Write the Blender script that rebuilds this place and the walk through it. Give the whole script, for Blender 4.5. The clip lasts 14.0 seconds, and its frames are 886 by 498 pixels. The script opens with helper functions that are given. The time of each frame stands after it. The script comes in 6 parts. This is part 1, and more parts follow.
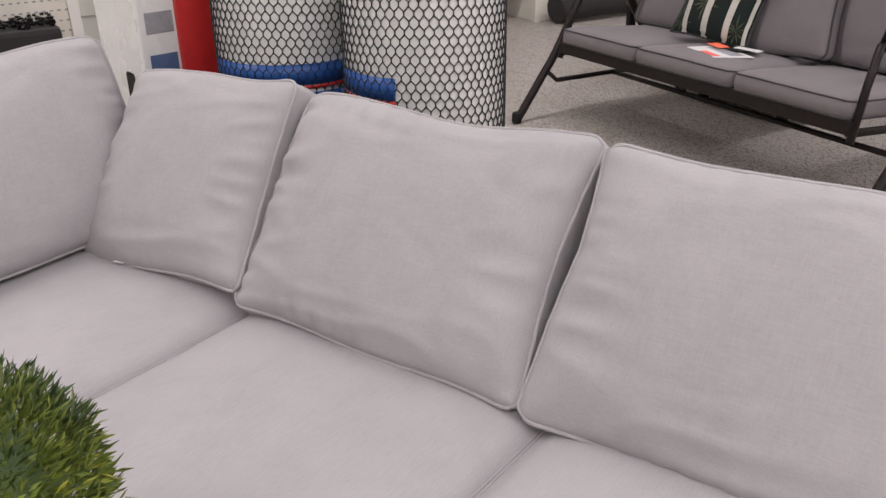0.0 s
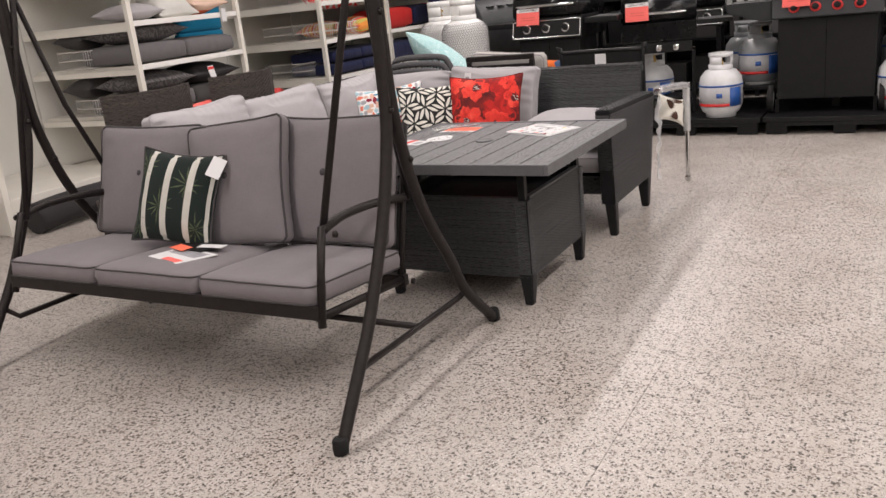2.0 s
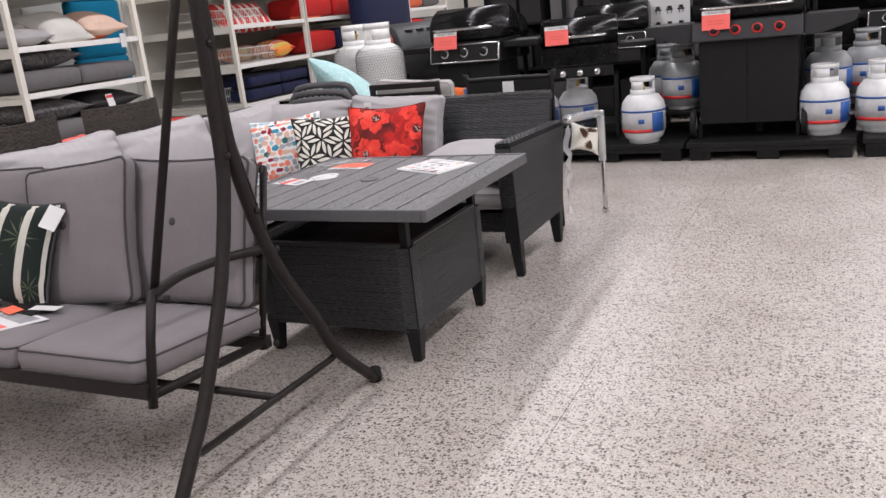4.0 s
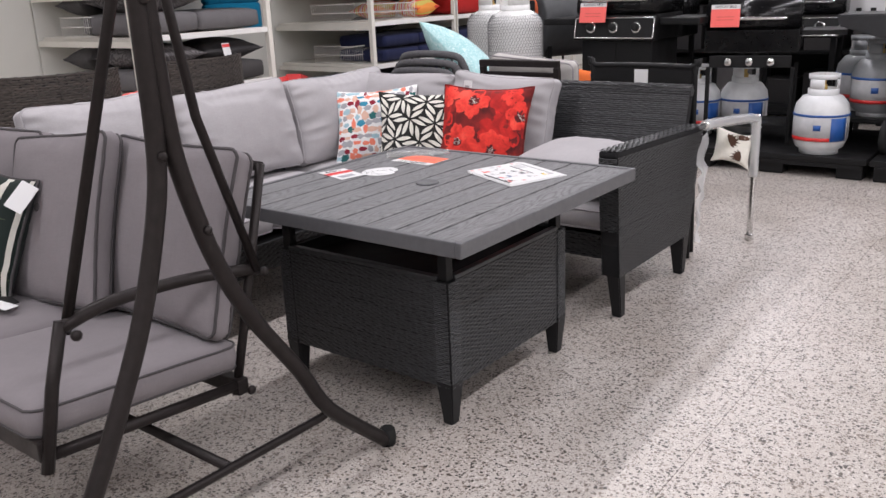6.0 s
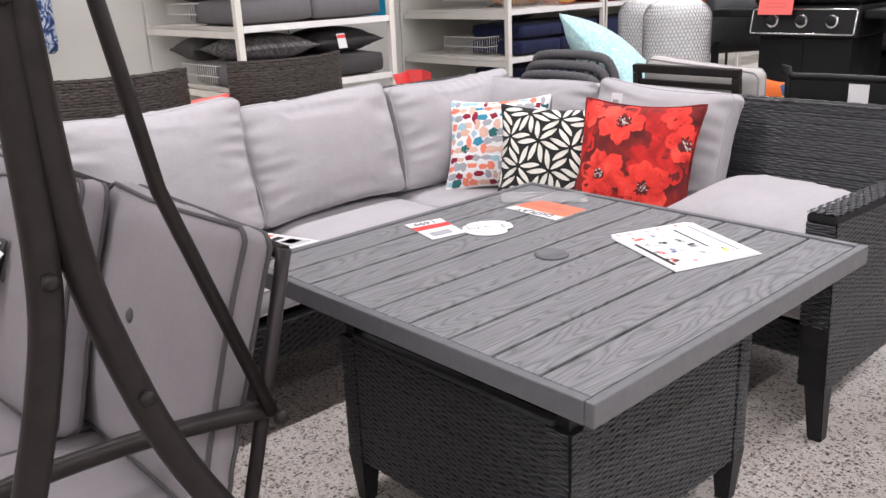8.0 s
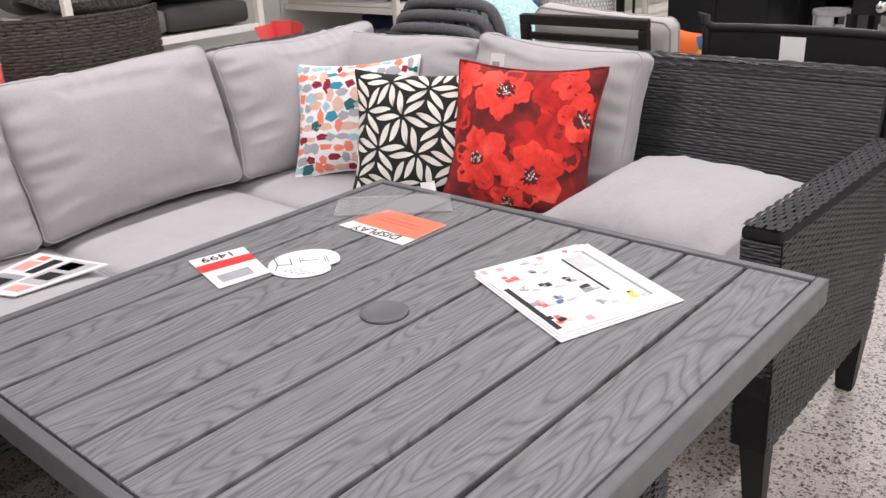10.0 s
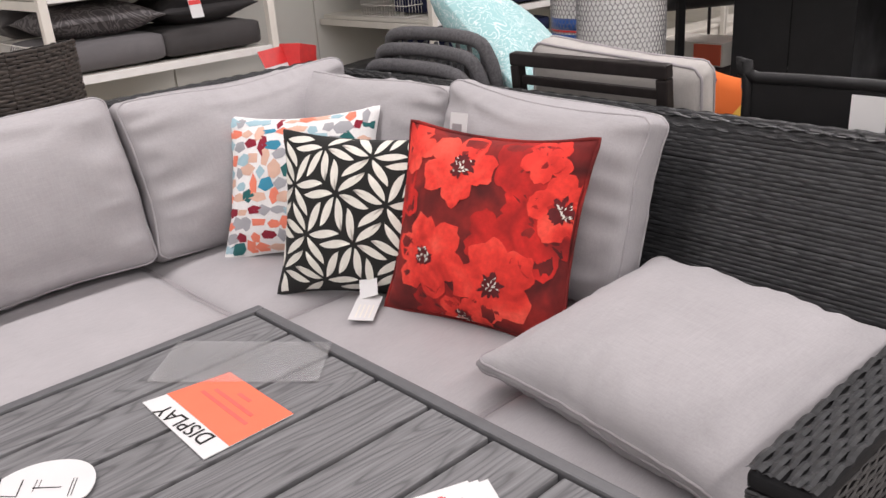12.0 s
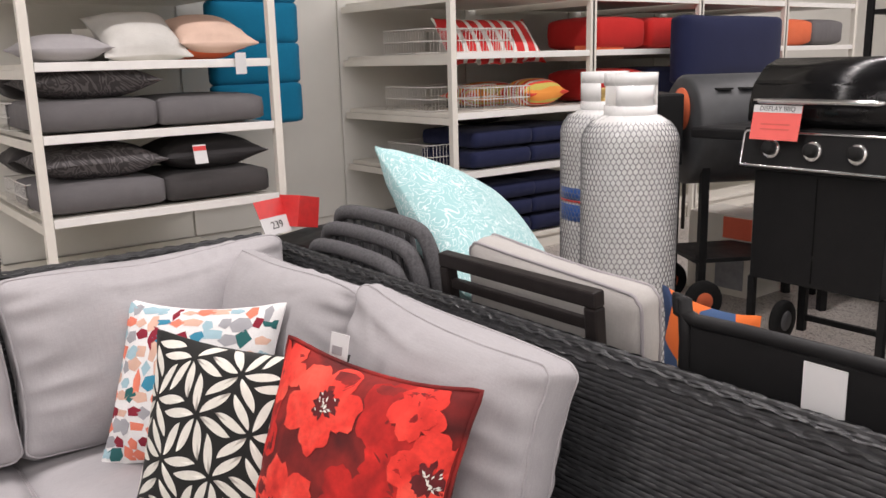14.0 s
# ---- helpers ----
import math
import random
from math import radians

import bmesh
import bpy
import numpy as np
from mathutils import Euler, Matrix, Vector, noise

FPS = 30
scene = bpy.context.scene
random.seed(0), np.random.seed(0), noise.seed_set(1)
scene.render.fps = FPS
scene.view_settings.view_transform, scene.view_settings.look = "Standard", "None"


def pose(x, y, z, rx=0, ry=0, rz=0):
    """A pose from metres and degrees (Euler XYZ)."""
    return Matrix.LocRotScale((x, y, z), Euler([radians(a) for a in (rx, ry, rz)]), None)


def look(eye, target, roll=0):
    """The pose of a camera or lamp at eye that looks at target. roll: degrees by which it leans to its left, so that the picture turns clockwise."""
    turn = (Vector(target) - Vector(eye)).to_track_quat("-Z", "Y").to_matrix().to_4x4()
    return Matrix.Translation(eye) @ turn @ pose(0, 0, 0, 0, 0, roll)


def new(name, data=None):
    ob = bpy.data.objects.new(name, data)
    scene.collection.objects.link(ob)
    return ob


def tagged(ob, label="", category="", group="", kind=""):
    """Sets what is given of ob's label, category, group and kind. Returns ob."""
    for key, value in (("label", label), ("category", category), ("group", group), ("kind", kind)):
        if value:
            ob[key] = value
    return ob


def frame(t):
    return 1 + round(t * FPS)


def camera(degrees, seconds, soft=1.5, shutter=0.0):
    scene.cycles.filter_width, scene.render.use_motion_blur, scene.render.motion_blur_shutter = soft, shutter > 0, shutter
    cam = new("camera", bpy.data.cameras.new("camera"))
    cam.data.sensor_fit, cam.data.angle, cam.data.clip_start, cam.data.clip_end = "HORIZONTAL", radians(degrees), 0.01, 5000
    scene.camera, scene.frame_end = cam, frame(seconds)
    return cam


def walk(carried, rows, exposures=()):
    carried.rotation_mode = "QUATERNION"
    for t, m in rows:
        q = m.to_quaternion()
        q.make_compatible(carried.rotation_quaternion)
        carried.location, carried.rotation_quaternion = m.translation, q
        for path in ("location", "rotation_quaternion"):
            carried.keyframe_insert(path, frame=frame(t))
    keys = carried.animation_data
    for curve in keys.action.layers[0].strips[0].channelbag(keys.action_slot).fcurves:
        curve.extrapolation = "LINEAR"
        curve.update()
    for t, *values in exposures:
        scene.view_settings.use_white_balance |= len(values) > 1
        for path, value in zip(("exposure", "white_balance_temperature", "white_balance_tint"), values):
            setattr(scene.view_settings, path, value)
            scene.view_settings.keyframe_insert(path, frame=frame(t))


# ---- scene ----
cam = camera(55.3, 14.0)
PATH = [
    (0, (-3.51, -1.233, 1.232), (-2.606, 0.336, 0.383), -0.9),
    (0.5, (-3.378, -1.239, 1.249), (-2.32, 0.29, 0.513), -2.6),
    (1, (-3.252, -1.271, 1.278), (-1.989, 0.149, 0.653), -4.6),
    (1.5, (-3.139, -1.258, 1.308), (-1.649, -0.074, 0.695), -5.5),
    (2, (-2.995, -1.228, 1.328), (-1.336, -0.269, 0.755), -6.1),
    (2.5, (-2.887, -1.235, 1.323), (-1.148, -0.412, 0.776), -6.9),
    (4.8, (-2.126, -1.406, 1.316), (-0.458, -0.438, 0.787), -4.4),
    (5, (-1.993, -1.421, 1.305), (-0.37, -0.381, 0.773), -3.5),
    (5.5, (-1.816, -1.403, 1.301), (-0.264, -0.261, 0.762), -2.1),
    (6, (-1.678, -1.255, 1.301), (-0.174, -0.078, 0.706), -2.5),
    (6.5, (-1.515, -1.1, 1.311), (-0.061, 0.134, 0.711), -3.6),
    (7, (-1.255, -0.97, 1.315), (0.108, 0.401, 0.802), -3.3),
    (7.2, (-1.183, -0.923, 1.317), (0.152, 0.48, 0.815), -2.5),
    (9.3, (-0.57, -0.478, 1.269), (0.634, 0.905, 0.471), -2.6),
    (9.5, (-0.5, -0.472, 1.274), (0.729, 0.904, 0.5), -3.3),
    (10, (-0.323, -0.378, 1.26), (1.053, 0.866, 0.514), -3.0),
    (10.5, (-0.124, -0.259, 1.267), (1.324, 0.902, 0.521), -2.3),
    (11, (0.109, -0.232, 1.262), (1.516, 0.98, 0.519), -3.2),
    (11.5, (0.281, -0.238, 1.265), (1.556, 1.117, 0.532), -3.9),
    (12, (0.4, -0.167, 1.262), (1.639, 1.222, 0.531), -4.2),
    (12.5, (0.538, -0.053, 1.287), (1.761, 1.368, 0.591), -3.2),
    (13, (0.674, -0.046, 1.309), (1.823, 1.476, 0.709), -3.3),
    (13.5, (0.795, -0.093, 1.337), (1.904, 1.49, 0.822), -1.9),
    (14, (0.908, -0.136, 1.347), (2.096, 1.412, 0.91), -1.5),
]
walk(cam, [(t, look(eye, target, roll)) for t, eye, target, roll in PATH],
     [(0, -0.05, 6560, 10), (1.0, 0.04, 6580, 10), (1.7, 0.07, 6920, 10), (2.5, 0.07, 6550, 10), (5, 0.10, 6300, 10), (6.2, 0.16, 6250, 10), (7.1, 0.36, 6250, 10), (9.4, 0.50, 6400, 10), (10.0, 0.32, 6450, 10), (10.6, 0.20, 6450, 10), (12, 0.16, 6580, 10), (12.6, 0.12, 6650, 10), (13.4, 0.10, 6650, 10), (14, 0.18, 6680, 10)])

# ---- light: rows of fluorescent tubes under a high shop ceiling ----
world = bpy.data.worlds.new("world")
scene.world = world
world.use_nodes = True
world.node_tree.nodes["Background"].inputs[0].default_value = (0.9, 0.95, 1.0, 1)
world.node_tree.nodes["Background"].inputs[1].default_value = 0.008
CEILING = 4.2
TUBE_ROWS = (-6.3, -2.3, 1.85)  # rows of battens along x, at these y
TUBE_PLACES = (-6.2, -1.0, 4.2, 9.4)


def ceiling_lamp(x, y, length, watts):
    lamp = bpy.data.lights.new("tube_light", "AREA")
    lamp.shape, lamp.size, lamp.size_y, lamp.energy = "RECTANGLE", length, 0.16, watts
    lamp.color = (1.0, 0.94, 0.96)
    ob = new("tube_light", lamp)
    ob.matrix_world = pose(x, y, CEILING - 0.13)
    return ob


for lamp_y in TUBE_ROWS:
    for lamp_x in TUBE_PLACES:
        ceiling_lamp(lamp_x, lamp_y, 5.0, 105)


# ---- materials ----
class Nodes:
    """A small builder for node materials."""

    def __init__(self, name, rough=0.6, metal=0.0):
        self.mat = bpy.data.materials.new(name)
        self.mat.use_nodes = True
        self.tree = self.mat.node_tree
        self.bsdf = self.tree.nodes["Principled BSDF"]
        self.bsdf.inputs["Roughness"].default_value = rough
        self.bsdf.inputs["Metallic"].default_value = metal
        self.coord = self.tree.nodes.new("ShaderNodeTexCoord").outputs["Object"]

    def node(self, kind, **values):
        n = self.tree.nodes.new(kind)
        for key, value in values.items():
            n.inputs[key.replace("_", " ")].default_value = value
        return n

    def link(self, a, b):
        self.tree.links.new(a, b)

    def place(self, scale=(1, 1, 1), turn=(0, 0, 0)):
        m = self.node("ShaderNodeMapping")
        m.inputs["Scale"].default_value = scale
        m.inputs["Rotation"].default_value = turn
        self.link(self.coord, m.inputs["Vector"])
        return m.outputs[0]

    def noise(self, scale, detail=4, rough=0.6, at=None):
        n = self.node("ShaderNodeTexNoise", Scale=scale, Detail=detail, Roughness=rough)
        self.link(at or self.coord, n.inputs["Vector"])
        return n.outputs[0]

    def ramp(self, value, stops, constant=False):
        r = self.tree.nodes.new("ShaderNodeValToRGB")
        r.color_ramp.interpolation = "CONSTANT" if constant else "LINEAR"
        e = r.color_ramp.elements
        while len(e) < len(stops):
            e.new(0.5)
        for el, (p, c) in zip(e, stops):
            el.position, el.color = p, (*c, 1) if len(c) == 3 else c
        self.link(value, r.inputs[0])
        return r.outputs[0]

    def mix(self, a, b, fac, blend="MIX"):
        m = self.tree.nodes.new("ShaderNodeMix")
        m.data_type, m.blend_type = "RGBA", blend
        for value, slot in ((fac, 0), (a, 6), (b, 7)):
            if isinstance(value, (int, float)):
                m.inputs[slot].default_value = value
            elif isinstance(value, tuple):
                m.inputs[slot].default_value = (*value, 1)
            else:
                self.link(value, m.inputs[slot])
        return m.outputs[2]

    def maths(self, op, a, b=0.0):
        m = self.tree.nodes.new("ShaderNodeMath")
        m.operation = op
        for value, slot in ((a, 0), (b, 1)):
            if isinstance(value, (int, float)):
                m.inputs[slot].default_value = value
            else:
                self.link(value, m.inputs[slot])
        return m.outputs[0]

    def color(self, value):
        if isinstance(value, tuple):
            self.bsdf.inputs["Base Color"].default_value = (*value, 1)
        else:
            self.link(value, self.bsdf.inputs["Base Color"])

    def rough(self, value, low, high):
        r = self.ramp(value, [(0.3, (low,) * 3), (0.7, (high,) * 3)])
        self.link(r, self.bsdf.inputs["Roughness"])

    def bump(self, height, strength=0.3, distance=0.002):
        b = self.node("ShaderNodeBump", Strength=strength, Distance=distance)
        self.link(height, b.inputs["Height"])
        self.link(b.outputs[0], self.bsdf.inputs["Normal"])


def plain(name, col, rough=0.6, metal=0.0, vary=0.12, scale=18, bump=0.05):
    """A plain material with a little mottling and fine relief."""
    n = Nodes(name, rough, metal)
    if max(col) < 0.03:
        n.bsdf.inputs["Specular IOR Level"].default_value = 0.22
    v = n.noise(scale, 5)
    dark = tuple(c * (1 - vary) for c in col)
    light = tuple(min(1, c * (1 + vary)) for c in col)
    n.color(n.ramp(v, [(0.3, dark), (0.7, light)]))
    n.rough(n.noise(scale * 0.4, 3), max(0.02, rough - 0.08), min(1, rough + 0.08))
    if bump:
        n.bump(n.noise(scale * 12, 2), bump, 0.001)
    return n.mat


def fabric(name, col, vary=0.10, weave=900):
    """Woven cloth: slubs along the threads, faint blotches, and a fine weave."""
    n = Nodes(name, 0.9)
    slub = n.noise(1, 3, 0.7, n.place((420, 420, 30)))
    slub2 = n.noise(1, 3, 0.7, n.place((30, 420, 420)))
    blotch = n.noise(6, 3)
    lo = tuple(c * (1 - vary) for c in col)
    hi = tuple(min(1, c * (1 + vary)) for c in col)
    c = n.mix(n.ramp(slub, [(0.3, lo), (0.7, hi)]), n.ramp(slub2, [(0.3, lo), (0.7, hi)]), 0.5)
    c = n.mix(c, n.ramp(blotch, [(0.35, (0.95, 0.95, 0.95)), (0.65, (1.03, 1.03, 1.03))]), 1.0, "MULTIPLY")
    n.color(c)
    n.bsdf.inputs["Sheen Weight"].default_value = 0.06
    n.bsdf.inputs["Specular IOR Level"].default_value = 0.2
    wrinkle = n.noise(14, 4, 0.55)
    fine = n.noise(weave * 0.6, 2)
    n.bump(n.maths("ADD", n.maths("MULTIPLY", wrinkle, 0.55), n.maths("MULTIPLY", fine, 0.12)), 0.30, 0.005)
    return n.mat


def terrazzo():
    n = Nodes("terrazzo", 0.38)
    stain = n.noise(0.9, 4)
    col = n.ramp(stain, [(0.3, (0.47, 0.435, 0.40)), (0.7, (0.56, 0.52, 0.485))])
    grain = n.noise(230, 3)
    col = n.mix(col, n.ramp(grain, [(0.35, (0.80, 0.79, 0.78)), (0.65, (1.12, 1.12, 1.12))]), 1.0, "MULTIPLY")
    layers = ((82, 0.46, 0.62, ((0.020, 0.018, 0.016), (0.07, 0.055, 0.045), (0.17, 0.135, 0.11), (0.27, 0.23, 0.20))),
              (128, 0.45, 0.60, ((0.025, 0.022, 0.020), (0.10, 0.085, 0.075), (0.24, 0.20, 0.17), (0.66, 0.63, 0.60))),
              (200, 0.42, 0.60, ((0.06, 0.05, 0.045), (0.22, 0.19, 0.17), (0.62, 0.60, 0.57), (0.34, 0.30, 0.27))))
    for scale, low, least, shades in layers:
        warp = n.node("ShaderNodeTexNoise", Scale=scale * 1.2, Detail=2.0)
        n.link(n.coord, warp.inputs["Vector"])
        shift = n.mix(n.coord, warp.outputs[1], 0.010)
        cell = n.node("ShaderNodeTexVoronoi", Scale=scale)
        n.link(shift, cell.inputs["Vector"])
        sep = n.node("ShaderNodeSeparateColor")
        n.link(cell.outputs["Color"], sep.inputs[0])
        shade = n.ramp(sep.outputs[0], [(k / 4, s) for k, s in enumerate(shades)], True)
        keep = n.maths("MULTIPLY", n.maths("LESS_THAN", cell.outputs["Distance"], low), n.maths("GREATER_THAN", sep.outputs[1], least))
        col = n.mix(col, shade, n.maths("MULTIPLY", keep, 0.92))
    scuff = n.noise(2.2, 6, 0.7)
    col = n.mix(col, n.ramp(scuff, [(0.35, (0.86, 0.84, 0.82)), (0.6, (1, 1, 1))]), 1.0, "MULTIPLY")
    n.color(col)
    n.rough(scuff, 0.30, 0.50)
    n.bump(n.noise(60, 3), 0.05, 0.001)
    return n.mat


def wood_plank():
    """Grey faux-wood slats with long cathedral grain along x."""
    n = Nodes("grey_wood_plank", 0.62)
    info = n.node("ShaderNodeObjectInfo").outputs["Random"]
    off = n.node("ShaderNodeCombineXYZ")
    n.link(n.maths("MULTIPLY", info, 9.0), off.inputs[0])
    n.link(n.maths("MULTIPLY", info, 5.0), off.inputs[2])
    add = n.node("ShaderNodeVectorMath")
    n.link(n.coord, add.inputs[0])
    n.link(off.outputs[0], add.inputs[1])
    m = n.node("ShaderNodeMapping")
    m.inputs["Scale"].default_value = (1.4, 9.5, 1)
    n.link(add.outputs[0], m.inputs["Vector"])
    body = n.noise(1.5, 1.5, 0.4, m.outputs[0])
    rings = n.maths("FRACT", n.maths("MULTIPLY", body, 20.0))
    ring = n.maths("ABSOLUTE", n.maths("SUBTRACT", rings, 0.5))
    streak_map = n.node("ShaderNodeMapping")
    streak_map.inputs["Scale"].default_value = (9, 260, 1)
    n.link(add.outputs[0], streak_map.inputs["Vector"])
    streak = n.noise(1, 4, 0.6, streak_map.outputs[0])
    base = n.ramp(ring, [(0.03, (0.108, 0.107, 0.112)), (0.16, (0.158, 0.158, 0.163)), (0.5, (0.188, 0.188, 0.194))])
    col = n.mix(base, n.ramp(streak, [(0.35, (0.78, 0.78, 0.78)), (0.65, (1.15, 1.15, 1.15))]), 1.0, "MULTIPLY")
    n.color(col)
    n.bump(n.maths("ADD", n.maths("MULTIPLY", ring, 1.2), n.maths("MULTIPLY", streak, 0.5)), 0.35, 0.002)
    return n.mat


def wicker(name, col):
    n = Nodes(name, 0.42)
    island = n.node("ShaderNodeNewGeometry").outputs["Random Per Island"]
    v = n.noise(1, 3, 0.6, n.place((38, 38, 130)))
    lo, hi = tuple(c * 0.85 for c in col), tuple(c * 1.15 for c in col)
    n.color(n.mix(n.ramp(island, [(0, lo), (1, hi)]), n.ramp(v, [(0.3, (0.6,) * 3), (0.7, (1.4,) * 3)]), 1.0, "MULTIPLY"))
    n.bump(n.noise(500, 2, 0.6, n.place((1, 1, 6))), 0.25, 0.0006)
    return n.mat


M_FLOOR = terrazzo()
M_JOINT = plain("floor_joint", (0.24, 0.215, 0.195), 0.8)
M_WALL = plain("white_wall_panel", (0.74, 0.73, 0.68), 0.55, vary=0.03, scale=2.5)
M_CEIL = plain("ceiling_deck", (0.36, 0.36, 0.36), 0.8, vary=0.03)
M_SHELF = plain("cream_shelf_metal", (0.76, 0.73, 0.66), 0.38, vary=0.04, scale=6, bump=0.02)
M_SHELF_EDGE = plain("white_shelf_edge", (0.82, 0.81, 0.78), 0.35, vary=0.03, bump=0.02)
M_BLACKBASE = plain("black_kick_plate", (0.012, 0.012, 0.013), 0.5)
M_SOFA = fabric("light_grey_canvas", (0.395, 0.38, 0.39))
M_SOFA2 = fabric("mid_grey_canvas", (0.40, 0.385, 0.395))
M_SWING = fabric("warm_grey_canvas", (0.195, 0.178, 0.186))
M_PIPING = fabric("dark_grey_piping", (0.065, 0.060, 0.062))
M_GREYPIPING = fabric("grey_piping", (0.345, 0.325, 0.335))
M_FRAME = plain("bronze_steel", (0.024, 0.020, 0.0195), 0.42, 0.35, vary=0.15, scale=40)
M_WICKER = wicker("charcoal_wicker", (0.030, 0.031, 0.033))
M_WICKER_BROWN = wicker("brown_wicker", (0.058, 0.047, 0.040))
M_WICKER_IN = plain("dark_wicker_backing", (0.012, 0.012, 0.013), 0.8)
M_LEG = plain("charcoal_leg", (0.014, 0.014, 0.015), 0.45)
M_PLANK = wood_plank()
M_TABLEFRAME = plain("grey_powder_coat", (0.105, 0.106, 0.112), 0.5, vary=0.08, scale=50)
M_BLACK = plain("black_enamel", (0.006, 0.006, 0.0065), 0.22, vary=0.1, bump=0.02)
M_BLACKMATT = plain("black_matt_steel", (0.010, 0.010, 0.0105), 0.5)
M_BLACKPLASTIC = plain("black_plastic", (0.010, 0.010, 0.0105), 0.48)
M_BOTTLE = plain("scuffed_white_paint", (0.70, 0.71, 0.72), 0.35, vary=0.10, scale=14)
M_BOTTLE_GREY = plain("grey_tank_paint", (0.26, 0.27, 0.28), 0.38, vary=0.14, scale=14)
M_PALEGREY = plain("pale_grey_ink", (0.42, 0.42, 0.43), 0.7)
M_CHROME = plain("polished_steel", (0.72, 0.72, 0.72), 0.18, 1.0, vary=0.05, bump=0.0)
M_WHITEPAINT = plain("white_tank_paint", (0.78, 0.78, 0.77), 0.26, vary=0.04)
M_NET = plain("black_net", (0.028, 0.028, 0.029), 0.45)
M_GREYNET = plain("grey_net", (0.20, 0.20, 0.205), 0.5)
M_BLUE = plain("blue_label", (0.02, 0.09, 0.33), 0.4)
M_RED = plain("red_label", (0.62, 0.03, 0.03), 0.4)
M_CORAL = plain("coral_sign_card", (0.90, 0.15, 0.13), 0.6, vary=0.03)
M_PAPER = plain("white_paper", (0.68, 0.68, 0.68), 0.7, vary=0.02)
M_INK = plain("black_ink", (0.02, 0.02, 0.02), 0.6)
M_RUBBER = plain("black_rubber", (0.014, 0.014, 0.014), 0.75)
M_BRASS = plain("brass_valve", (0.55, 0.38, 0.14), 0.35, 0.9)


# ---- building helpers ----
def part(name, bm, material, parent, label=""):
    """Links a bmesh as one mesh object under a thing or a part."""
    me = bpy.data.meshes.new(name)
    bm.to_mesh(me)
    bm.free()
    me.materials.append(material)
    ob = new(name, me)
    ob.parent = parent
    return tagged(ob, label)


def thing(name, label, category, m=None, group="", kind=""):
    ob = tagged(new(name), label, category, group, kind)
    ob.empty_display_size = 0.1
    if m is not None:
        ob.matrix_world = m
    return ob


def single(name, bm, material, label, category, m=None, group="", kind=""):
    ob = part(name, bm, material, None)
    if m is not None:
        ob.matrix_world = m
    return tagged(ob, label, category, group, kind)


def smooth(bm, flag=True):
    for f in bm.faces:
        f.smooth = flag
    return bm


def box(x0, x1, y0, y1, z0, z1, bevel=0.0, seg=2, bm=None):
    bm2 = bmesh.new()
    bmesh.ops.create_cube(bm2, size=1, matrix=Matrix.Translation(((x0 + x1) / 2, (y0 + y1) / 2, (z0 + z1) / 2)) @ Matrix.Diagonal((abs(x1 - x0), abs(y1 - y0), abs(z1 - z0), 1)))
    if bevel:
        bmesh.ops.bevel(bm2, geom=bm2.edges[:], offset=bevel, segments=seg, profile=0.6, affect="EDGES")
    return merge(bm, bm2)


def merge(bm, other, m=None):
    if m is not None:
        bmesh.ops.transform(other, matrix=m, verts=other.verts)
    if bm is None:
        return other
    me = bpy.data.meshes.new("tmp")
    other.to_mesh(me)
    other.free()
    bm.from_mesh(me)
    bpy.data.meshes.remove(me)
    return bm


def tube(points, r, seg=10, bm=None, closed=False, flat=1.0):
    """A tube along a line of points, with round joints and closed ends."""
    bm = bm or bmesh.new()
    pts = [Vector(p) for p in points]
    n = len(pts)
    rings = []
    up = None
    for i, p in enumerate(pts):
        a = pts[i - 1] if (i or closed) else pts[0]
        b = pts[(i + 1) % n] if (i < n - 1 or closed) else pts[-1]
        d = (b - a).normalized()
        if up is None:
            up = d.orthogonal().normalized()
            if abs(d.z) < 0.9:
                up = (Vector((0, 0, 1)) - d * d.z).normalized()
        up = (up - d * up.dot(d)).normalized()
        side = d.cross(up)
        rr = r[i] if isinstance(r, (list, tuple)) else r
        rings.append([bm.verts.new(p + (up * math.cos(k * math.tau / seg) + side * (math.sin(k * math.tau / seg) * flat)) * rr) for k in range(seg)])
    for i in range(n if closed else n - 1):
        a, b = rings[i], rings[(i + 1) % n]
        for k in range(seg):
            bm.faces.new((a[k], a[(k + 1) % seg], b[(k + 1) % seg], b[k])).smooth = True
    if not closed:
        bm.faces.new(rings[0][::-1])
        bm.faces.new(rings[-1])
    bmesh.ops.recalc_face_normals(bm, faces=bm.faces[:])
    return bm


def curve_points(points, steps=6):
    """A smooth line through the points."""
    pts = [Vector(p) for p in points]
    out = []
    for i in range(len(pts) - 1):
        p0, p1, p2, p3 = pts[max(i - 1, 0)], pts[i], pts[i + 1], pts[min(i + 2, len(pts) - 1)]
        for k in range(steps):
            t = k / steps
            out.append(0.5 * ((2 * p1) + (p2 - p0) * t + (2 * p0 - 5 * p1 + 4 * p2 - p3) * t * t + (3 * p1 - p0 - 3 * p2 + p3) * t ** 3))
    return out + [pts[-1]]


def lathe(profile, seg=32, bm=None):
    """A body turned about z from (radius, height) pairs."""
    bm = bm or bmesh.new()
    rings = [[bm.verts.new((r * math.cos(k * math.tau / seg), r * math.sin(k * math.tau / seg), z)) for k in range(seg)] for r, z in profile]
    for a, b in zip(rings, rings[1:]):
        for k in range(seg):
            bm.faces.new((a[k], a[(k + 1) % seg], b[(k + 1) % seg], b[k])).smooth = True
    bm.faces.new(rings[0][::-1])
    bm.faces.new(rings[-1])
    return bm


